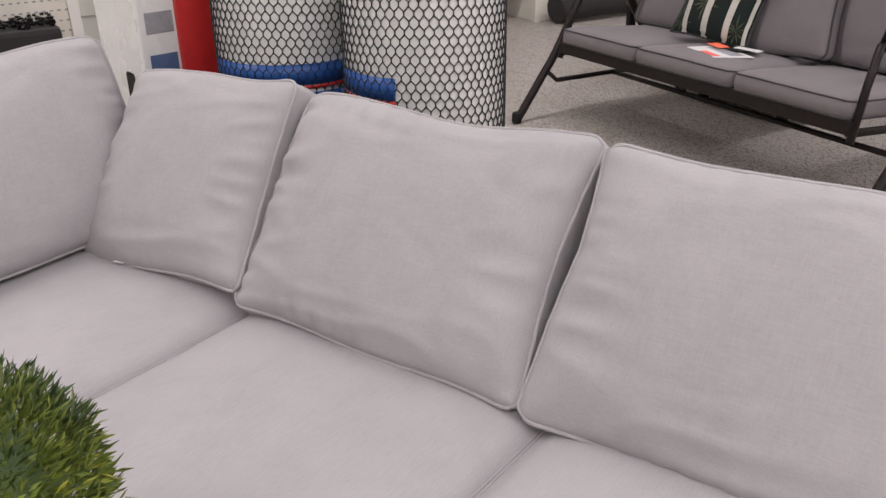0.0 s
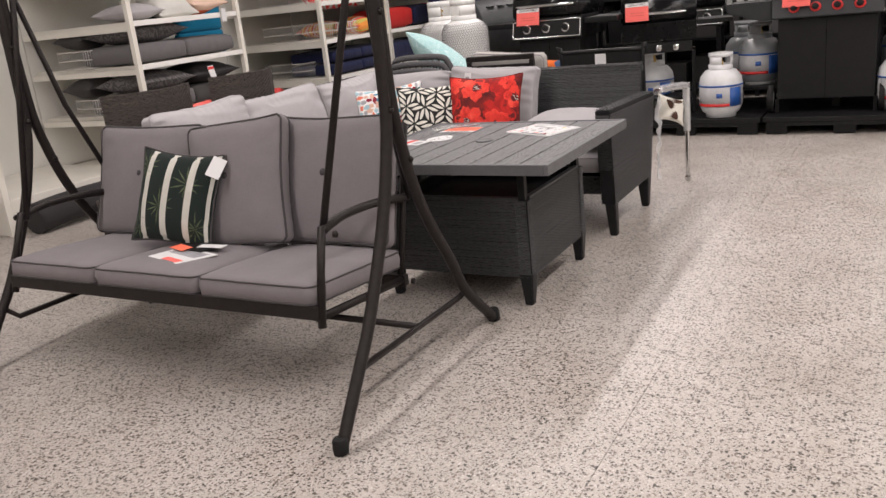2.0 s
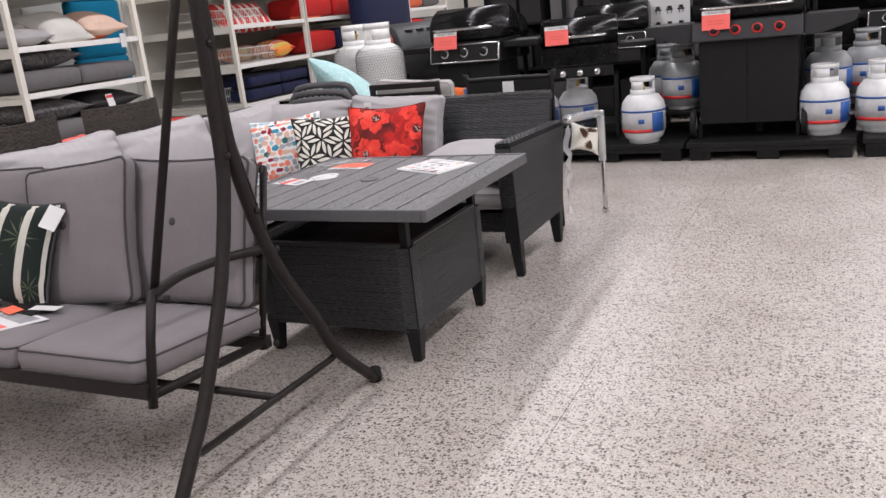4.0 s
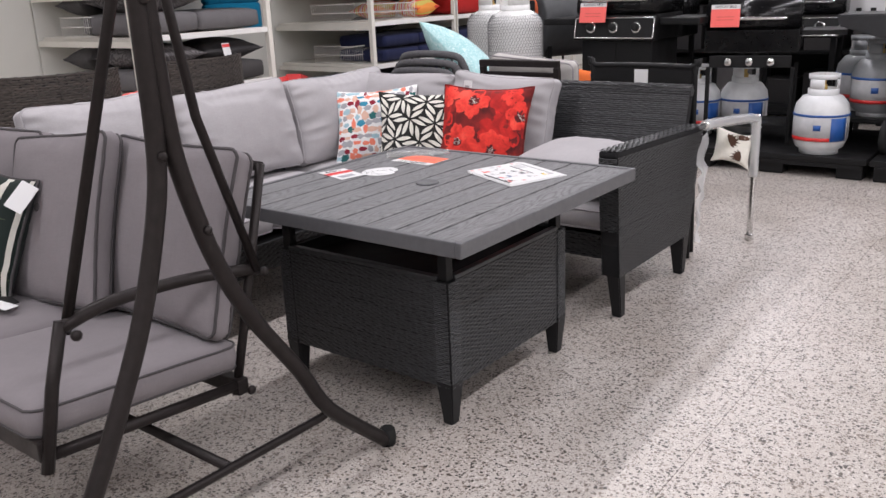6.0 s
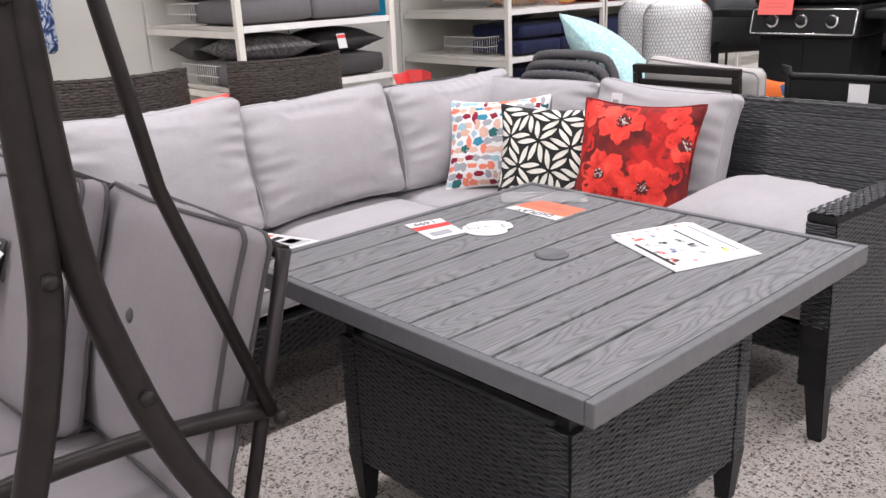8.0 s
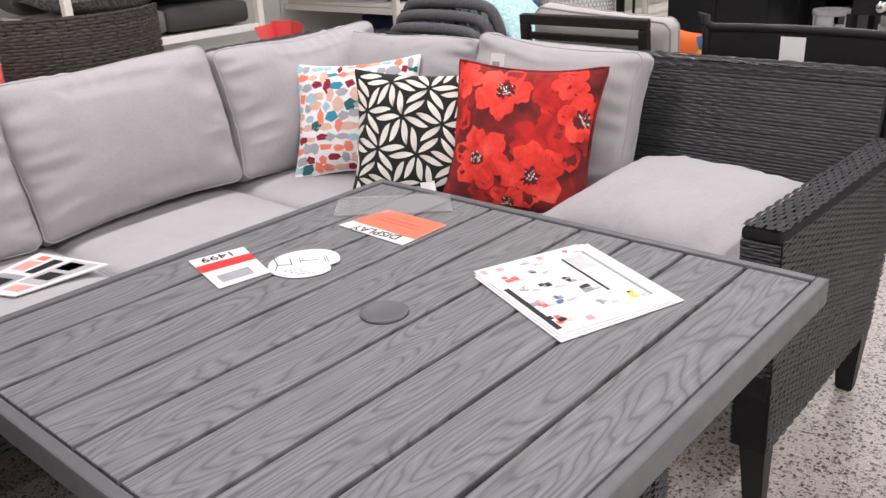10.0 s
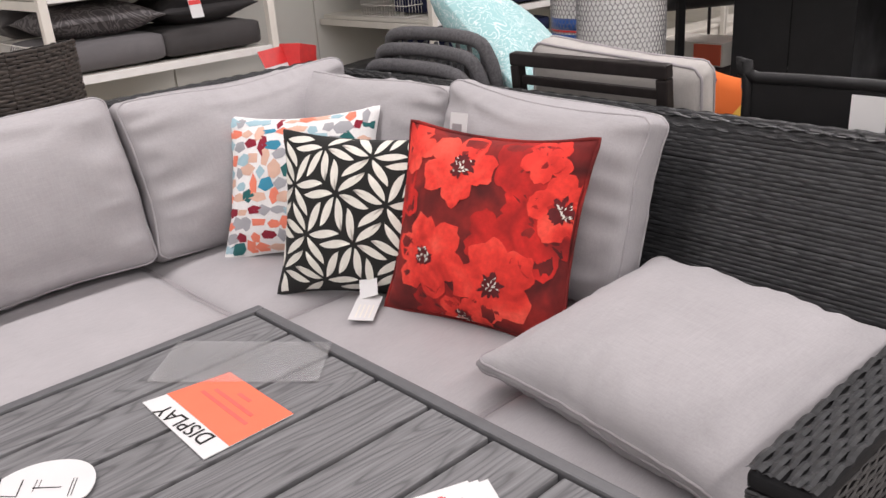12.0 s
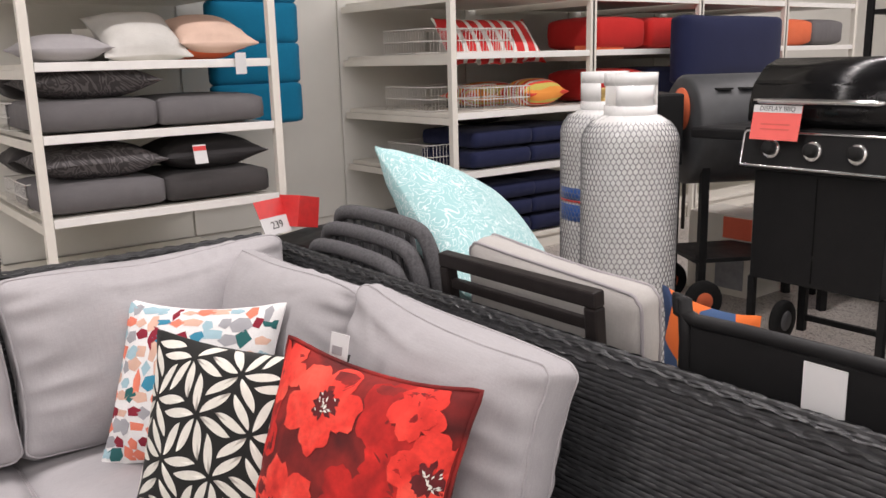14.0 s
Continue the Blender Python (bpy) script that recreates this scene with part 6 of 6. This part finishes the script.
M_CURTAIN = curtain_mat("taupe_print_cloth", (0.30, 0.27, 0.25), (0.115, 0.10, 0.095), 22)
M_CURTAIN2 = curtain_mat("grey_diamond_cloth", (0.34, 0.32, 0.30), (0.085, 0.075, 0.075), 14)
nb = Nodes("blue_leaf_cloth", 0.9)
nv = nb.node("ShaderNodeTexNoise", Scale=9.0, Detail=2.0, Distortion=4.0)
nb.link(nb.coord, nv.inputs["Vector"])
nb.color(nb.ramp(nv.outputs[0], [(0.40, (0.015, 0.035, 0.12)), (0.48, (0.10, 0.17, 0.34)), (0.56, (0.48, 0.52, 0.58))]))
M_BLUELEAF = nb.mat


def drape(s, w, z0, z1, material, label, seed):
    bm = bmesh.new()
    n, m = 40, 8
    rows = []
    for side in (0, 1):
        g = []
        for j in range(m + 1):
            k = j / m
            g.append([bm.verts.new((w * (i / n - 0.5) * (1 - 0.10 * k), (0.045 * math.sin(i * 0.9 + seed) * (1 - 0.3 * k)) + side * 0.012, z0 + (z1 - z0) * k + 0.015 * math.sin(i * 0.4) * (1 - k))) for i in range(n + 1)])
        rows.append(g)
    for side, g in enumerate(rows):
        for j in range(m):
            for i in range(n):
                q = (g[j][i], g[j][i + 1], g[j + 1][i + 1], g[j + 1][i])
                bm.faces.new(q if not side else q[::-1])
    for j in range(m):
        for i in (0, n):
            bm.faces.new((rows[0][j][i], rows[0][j + 1][i], rows[1][j + 1][i], rows[1][j][i]))
    for i in range(n):
        for j in (0, m):
            bm.faces.new((rows[0][j][i], rows[0][j][i + 1], rows[1][j][i + 1], rows[1][j][i]))
    bmesh.ops.recalc_face_normals(bm, faces=bm.faces[:])
    return single("curtain", smooth(bm), material, label, "curtain", NORTH @ pose(s, 0.66, 0), "hanging curtains")


drape(-0.72, 0.30, 0.60, 2.1, M_CURTAIN, "taupe patterned curtain hanging on display", 0)
drape(-0.50, 0.22, 0.575, 2.1, M_CURTAIN, "taupe patterned curtain hanging on display", 2)
drape(-0.25, 0.24, 0.61, 2.1, M_CURTAIN2, "grey diamond patterned curtain hanging on display", 1)
drape(-1.20, 0.30, 0.62, 2.1, M_CURTAIN2, "grey diamond patterned curtain hanging on display", 3)
bl, _l = cushion(0.50, 1.0, 0.05, 0.02, 300, n=14, wrinkle=0.003)
single("hanging_cushion", bl, M_BLUELEAF, "blue and white leaf print cushion hanging on the wall", "cushion", NORTH @ pose(0.19, 0.86, 0.93))
single("rolled_bag", merge(None, tube(curve_points([(-0.45, 0, 0.14), (-0.2, 0, 0.16), (0.2, 0, 0.16), (0.45, 0, 0.13)], 4), 0.11, 14)), M_CHAR, "black rolled bag lying on the display deck", "bag", NORTH @ pose(0.52, 0.03, -0.03))

# ---- far side of the near sofa ----
AWAY = 112.16
bd = thing("photo_box", "tall white box with printed photos", "box", pose(-3.014, 1.109, 0, 0, 0, 14) @ Matrix.Diagonal((0.87, 0.87, 1, 1)))
part("carton", box(-0.065, 0.065, 0, 0.30, 0, 1.30, 0.004), M_WHITEPAINT, bd)
for z, mt in ((0.70, M_BLUEINK), (0.81, M_GREYINK), (0.93, M_YELLOWINK), (1.05, M_BLUE), (1.17, M_GREENC)):
    part("photo", box(-0.045, 0.045, -0.0022, -0.0006, z, z + 0.055), mt, bd)
rbx = thing("red_box", "tall red cardboard box behind the sofa", "box", pose(-2.914, 1.118, 0, 0, 0, 14) @ Matrix.Diagonal((0.87, 0.87, 1, 1)))
part("body", box(-0.06, 0.06, 0, 0.4, 0, 1.40, 0.004), M_RED, rbx)
part("end_flap", box(-0.058, 0.058, 0.002, 0.398, 1.402, 1.405), M_RED, rbx)
rk = thing("pegboard_rack", "grey pegboard rack with bins of small goods", "rack", pose(-3.206, 2.466, 0, 0, 0, 4) @ Matrix.Diagonal((0.87, 0.87, 1, 1)))
part("panel", box(-1.6, 0.16, 0, 0.03, 0.0, 2.0, 0.004), M_SHELF, rk)
part("post", box(0.162, 0.21, -0.01, 0.04, 0, 2.0, 0.003), M_SHELF_EDGE, rk)
part("post", box(0.30, 0.36, -0.16, -0.10, 0, 2.0, 0.003), M_SHELF_EDGE, rk)
ph = bmesh.new()
for i in range(30):
    for j in range(22):
        box(-0.78 + i * 0.032, -0.766 + i * 0.032, -0.0015, -0.0003, 0.45 + j * 0.04, 0.456 + j * 0.04, 0, 1, ph)
tagged(part("peg_slot", ph, M_GREYINK, rk), kind="stuff")
for x in (-0.42, -0.08):
    part("bin", merge(None, box(-0.16, 0.16, -0.22, -0.01, 0.46, 0.66, 0.02), pose(x, 0, 0)), M_DKGREY if x < -0.2 else M_CHAR, rk)
rb = hash_shapes(9)
gd = bmesh.new()
for _k in range(160):
    x, y, z = rb.uniform(-0.23, 0.07), rb.uniform(-0.2, -0.03), 0.66 + rb.uniform(0, 0.03)
    box(x - 0.008, x + 0.008, y - 0.006, y + 0.006, z, z + 0.010, 0.002, 1, gd)
tagged(part("small_goods", gd, M_BLACK, rk), kind="stuff")
part("shelf_edge", box(-0.9, 0.16, -0.26, -0.235, 0.44, 0.475, 0.003), M_SHELF_EDGE, rk)

# clipped ball plant
plant = thing("topiary_ball", "round clipped green topiary plant in a dark planter", "plant", pose(-3.599, -0.527, 0.108) @ Matrix.Diagonal((0.87, 0.87, 0.87, 1)))
part("planter", lathe([(0.09, 0), (0.11, 0.02), (0.13, 0.52), (0.125, 0.525), (0.11, 0.51)], 24), M_DKGREY, plant)
part("stem", tube([(0, 0, 0.50), (0, 0, 0.62)], 0.012, 8), M_LEG, plant)
ng = Nodes("leaf_green", 0.55)
isl = ng.node("ShaderNodeNewGeometry").outputs["Random Per Island"]
patch = ng.noise(9, 2)
ng.color(ng.mix(ng.ramp(isl, [(0, (0.035, 0.060, 0.018)), (0.6, (0.085, 0.125, 0.035)), (1, (0.17, 0.20, 0.06))]), ng.ramp(patch, [(0.40, (0.7, 0.8, 0.9)), (0.62, (1.9, 1.7, 0.8))]), 1.0, "MULTIPLY"))
rl = hash_shapes(12)
lv, lf = [], []
for _k in range(9000):
    z = rl.uniform(-1, 1)
    a = rl.uniform(0, math.tau)
    q = math.sqrt(1 - z * z)
    nrm = Vector((q * math.cos(a), q * math.sin(a), z))
    r = 0.148 * rl.uniform(0.80, 1.02) * (1 + 0.06 * noise.noise(nrm * 4))
    c = nrm * r
    dr = (nrm + Vector((rl.uniform(-0.7, 0.7), rl.uniform(-0.7, 0.7), rl.uniform(-0.3, 0.9)))).normalized()
    sd = dr.cross(Vector((rl.uniform(-1, 1), rl.uniform(-1, 1), rl.uniform(-1, 1)))).normalized() * rl.uniform(0.0016, 0.0028)
    L = rl.uniform(0.014, 0.026)
    b0 = len(lv)
    up = dr.cross(sd).normalized() * 0.0012
    lv += [tuple(c), tuple(c + dr * L * 0.45 + sd), tuple(c + dr * L), tuple(c + dr * L * 0.45 - sd), tuple(c + dr * L * 0.45 + up)]
    lf += [(b0, b0 + 1, b0 + 4), (b0 + 1, b0 + 2, b0 + 4), (b0 + 2, b0 + 3, b0 + 4), (b0 + 3, b0, b0 + 4)]
me = bpy.data.meshes.new("foliage")
me.from_pydata(lv, [], lf)
me.materials.append(ng.mat)
fo = new("foliage", me)
fo.parent = plant
fo.location = (0, 0, 0.70)
tagged(fo, kind="stuff")
core = bmesh.new()
bmesh.ops.create_icosphere(core, subdivisions=3, radius=0.112)
part("inner_ball", merge(None, core, pose(0, 0, 0.70)), ng.mat, plant)


# ---- price cards on the barbecues, small cart grill, smoker ----
def sale_card(m, w=0.16, h=0.11):
    c = thing("sale_card", "coral display card hanging on a barbecue", "price card", m, "coral display cards")
    part("card", box(-w / 2, w / 2, -0.002, 0.002, -h / 2, h / 2), M_CORAL, c)
    part("header", box(-w / 2, w / 2, -0.0035, -0.0022, h / 2 - 0.03, h / 2), M_PAPER, c)
    words("DISPLAY BBQ", w * 0.125, pose(0, -0.0037, h / 2 - 0.015, 90), c, M_INK)
    for k in range(2):
        part("text_line", box(-w * 0.3, w * 0.3, -0.0035, -0.0022, -0.01 - k * 0.02, -0.004 - k * 0.02), M_PINKINK, c)
    return c


sale_card(pose(4.06, 1.755, 1.065, -12, 0, -90), 0.21, 0.14)
sale_card(pose(4.20, -0.40, 1.035, -10, 0, -90), 0.20, 0.14)


def cart_grill():
    g = thing("cart_grill", "small black barbecue on an open wheeled cart", "barbecue", pose(4.36, 0.70, 0.14, 0, 0, -78) @ Matrix.Diagonal((1, 1, 1.12, 1)), "gas barbecues")
    hood = bmesh.new()
    prof = [(0.0, 0.70), (0.0, 0.76), (0.03, 0.83), (0.10, 0.88), (0.20, 0.90), (0.32, 0.88), (0.40, 0.80), (0.42, 0.70)]
    ends = [[hood.verts.new((sx * 0.31, y, z)) for y, z in prof] for sx in (-1, 1)]
    hood.faces.new(ends[0])
    hood.faces.new(ends[1][::-1])
    for k in range(len(prof)):
        k2 = (k + 1) % len(prof)
        hood.faces.new((ends[0][k], ends[1][k], ends[1][k2], ends[0][k2]))
    bmesh.ops.recalc_face_normals(hood, faces=hood.faces[:])
    bmesh.ops.bevel(hood, geom=hood.edges[:], offset=0.012, segments=2, affect="EDGES")
    part("hood", smooth(hood), M_BLACK, g)
    part("firebox", box(-0.31, 0.31, 0.0, 0.42, 0.56, 0.698, 0.01), M_BLACK, g)
    part("handle", tube(curve_points([(-0.2, 0, 0.76), (-0.19, -0.045, 0.765), (0.19, -0.045, 0.765), (0.2, 0, 0.76)], 3), 0.010, 8), M_CHROME, g)
    part("control_panel", box(-0.27, 0.27, -0.015, 0.01, 0.47, 0.545, 0.006), M_BLACKMATT, g)
    for x in (-0.14, 0.0, 0.14):
        part("knob", merge(None, lathe([(0.028, 0), (0.026, 0.03), (0.02, 0.034), (0.002, 0.035)], 16), pose(x, -0.016, 0.507, 90)), M_CHROME, g)
    for x in (-0.28, 0.28):
        for y in (0.03, 0.39):
            part("leg", box(x - 0.014, x + 0.014, y - 0.014, y + 0.014, 0, 0.47, 0.003), M_BLACKMATT, g)
    part("lower_shelf", box(-0.265, 0.265, 0.02, 0.40, 0.10, 0.12, 0.003), M_BLACKMATT, g)
    part("side_shelf", box(0.32, 0.60, 0.02, 0.40, 0.66, 0.69, 0.006), M_BLACKMATT, g)
    return g


cart_grill()
sale_card(pose(4.27, 0.855, 1.02, -10, 0, -78), 0.19, 0.15)


def smoker():
    g = thing("pellet_smoker", "grey barrel smoker with orange end caps on a wheeled cart", "smoker", pose(4.55, 2.58, 0, 0, 0, -30) @ Matrix.Diagonal((1, 1, 1.07, 1)))
    bar = lathe([(0.001, 0), (0.24, 0.002), (0.26, 0.02), (0.26, 0.80), (0.24, 0.82), (0.001, 0.822)], 32)
    part("barrel", merge(None, bar, pose(0, 0, 0.90, 0, 90)), plain("smoker_grey", (0.05, 0.052, 0.055), 0.5), g)
    part("end_cap", merge(None, lathe([(0.001, 0), (0.10, 0), (0.10, 0.01), (0.001, 0.011)], 24), pose(-0.012, -0.02, 1.0, 0, 90)), M_ORANGEC, g)
    for x in (0.1, 0.22, 0.34):
        part("vent_slot", box(x, x + 0.08, -0.2, -0.16, 1.092, 1.10), M_INK, g)
    for x in (0.06, 0.74):
        for y in (-0.18, 0.18):
            part("leg", box(x - 0.02, x + 0.02, y - 0.02, y + 0.02, 0.0, 0.76, 0.004), M_BLACKMATT, g)
    part("lower_shelf", box(0.02, 0.78, -0.2, 0.2, 0.28, 0.30, 0.004), M_BLACKMATT, g)
    part("hopper", box(-0.32, -0.06, -0.18, 0.18, 0.75, 1.08, 0.01), M_BLACKMATT, g)
    for y in (-0.22, 0.22):
        wl = part("wheel", merge(None, lathe([(0.04, -0.02), (0.09, -0.02), (0.10, -0.01), (0.10, 0.01), (0.09, 0.02), (0.04, 0.02)], 24), pose(0.06, y, 0.10, 90)), M_RUBBER, g)
        part("hub", merge(None, lathe([(0.001, -0.024), (0.045, -0.022), (0.045, 0.022), (0.001, 0.024)], 16), pose(0.06, y, 0.10, 90)), M_ORANGEC, wl)
    return g


smoker()
bs = thing("pictogram_board", "white board with black appliance pictograms", "sign board", pose(5.75, 0.27, 0.0, 0, 0, -90))
part("board", box(-0.23, 0.23, -0.01, 0.01, 0.88, 1.5, 0.002), M_PAPER, bs)
part("stand", box(-0.02, 0.02, 0.012, 0.03, 0.0, 1.4), M_BLACKMATT, bs)
for i in range(4):
    for j in range(4):
        px, pz = -0.195 + i * 0.105, 0.93 + j * 0.14
        sign = merge(None, box(px, px + 0.065, -0.0125, -0.0105, pz + 0.028, pz + 0.042))
        merge(sign, box(px + 0.012, px + 0.053, -0.0125, -0.0105, pz + 0.043, pz + 0.068))
        for lx in (px + 0.012, px + 0.046):
            merge(sign, box(lx, lx + 0.007, -0.0125, -0.0105, pz, pz + 0.027))
        part("pictogram", sign, M_INK, bs)

M_WRAP = bpy.data.materials.new("cloudy_film")
M_WRAP.use_nodes = True
wb = M_WRAP.node_tree.nodes["Principled BSDF"]
wb.inputs["Base Color"].default_value = (0.80, 0.81, 0.82, 1)
wb.inputs["Roughness"].default_value = 0.25
wb.inputs["Alpha"].default_value = 0.38

# floral sling of the wrapped steel chair
M_BROWNLEAF = plain("brown_leaf_print", (0.075, 0.035, 0.02), 0.9, vary=0.2)


def leaf_pad():
    ob, at = printed_pillow("chair_pad", "cream chair pad with brown leaf print", pose(2.40, 0.13, 0.40, -12, 0, -30) @ pose(0, 0, 0, 0, 18, 0), 0.24, 0.18, 0.03, M_CREAM, 310)
    blades = []
    for cu, cv, turn in ((-0.5, 0.2, 0.4), (0.35, 0.45, 1.9), (0.3, -0.5, 3.4)):
        for k in range(7):
            ang = turn + (k - 3) * 0.38
            L = 0.62 - 0.05 * abs(k - 3)
            ux, uy = math.cos(ang), math.sin(ang)
            blades.append(((cu + ux * L / 2, cv + uy * L / 2), [(cu, cv), (cu + ux * L * 0.55 - uy * 0.085, cv + uy * L * 0.55 + ux * 0.085), (cu + ux * L, cv + uy * L), (cu + ux * L * 0.55 + uy * 0.085, cv + uy * L * 0.55 - ux * 0.085)]))
    print_on(ob, "leaf_print", blades, at, 0.0012, M_BROWNLEAF, "brown leaf print")


leaf_pad()


def film_sheet():
    rng = hash_shapes(77)
    bm = bmesh.new()
    rows = []
    for k in range(13):
        t = k / 12
        z = 0.655 - 0.47 * t
        wd = 0.075 * (1 - t) ** 0.7 + 0.02
        rows.append([bm.verts.new((1.775 + wd * s / 4 + rng.uniform(-0.008, 0.008), 0.045 + rng.uniform(-0.014, 0.014), z + rng.uniform(-0.008, 0.008))) for s in range(5)])
    for p, q in zip(rows, rows[1:]):
        for k in range(4):
            bm.faces.new((p[k], p[k + 1], q[k + 1], q[k])).smooth = True
    tube(curve_points([(1.83, 0.05, 0.688), (2.25, 0.05, 0.650), (2.48, 0.05, 0.622), (2.515, 0.05, 0.585), (2.518, 0.05, 0.33)], 6), 0.024, 7, bm)
    return bm


single("plastic_wrap", film_sheet(), M_WRAP, "crumpled clear film round a steel chair arm", "plastic wrap")



# ---- black display rack behind the barbecues ----
rack = thing("display_rack", "black steel display rack with dark boxed stock", "rack", pose(6.3, -3.4, 0))
part("back_panel", box(0.50, 0.53, 0, 5.9, 0, 2.1), M_BLACKMATT, rack)
for z in (0.15, 0.62, 1.10, 1.58):
    part("shelf", box(0, 0.495, 0, 5.9, z - 0.03, z, 0.003), M_BLACKMATT, rack)
for y in (0.0, 1.2, 2.4, 3.6, 4.8, 5.9):
    part("post", box(-0.03, -0.001, y - 0.02, y + 0.02, 0, 2.1, 0.003), M_BLACKMATT, rack)
rk2 = hash_shapes(31)
for z in (0.15, 0.62, 1.10, 1.58):
    y = 0.05
    while y < 5.5:
        w = rk2.uniform(0.22, 0.5)
        hh = rk2.uniform(0.2, 0.40)
        single("box", box(0, 0.4, 0, w, 0, hh, 0.004), rk2.choice((M_BLACKPLASTIC, M_BLACKPLASTIC, M_CHAR, M_BLACK, M_DKGREY, M_STOCK)), "dark cardboard stock box on a black rack", "box", pose(6.35, -3.4 + y, z), "boxed stock")
        y += w + rk2.uniform(0.01, 0.12)


# ---- loose leaflets on the swing seat ----
single("leaflet", box(-0.10, 0.10, -0.055, 0.055, 0, 0.002), M_BLACKPLASTIC, "dark glossy leaflet lying on the swing seat", "leaflet", pose(-0.655, 1.25, 0.474, 0, 0, 80), "swing seat leaflets")
single("leaflet", box(-0.05, 0.05, -0.025, 0.025, 0, 0.0015), M_ORANGEINK, "coral paper slip lying on the swing seat", "leaflet", pose(-0.70, 1.29, 0.478, 0, 0, 72), "swing seat leaflets")
single("leaflet", box(-0.06, 0.06, -0.02, 0.02, 0, 0.0015), M_PAPER, "white paper slip lying on the swing seat", "leaflet", pose(-0.665, 1.16, 0.479, 0, 0, 95), "swing seat leaflets")

# ---- boxed stock seen under the smoker ----
bx = thing("carton", "white carton with an orange panel under the smoker", "box", pose(5.0, 2.62, 0.0))
part("body", box(0, 0.3, -0.21, 0.21, 0, 0.46, 0.004), M_SHELF, bx)
part("orange_panel", box(-0.003, -0.001, -0.20, -0.02, 0.33, 0.45), M_ORANGEINK, bx)
part("grey_picture", box(-0.003, -0.001, -0.16, 0.02, 0.04, 0.28), M_GREYINK, bx)
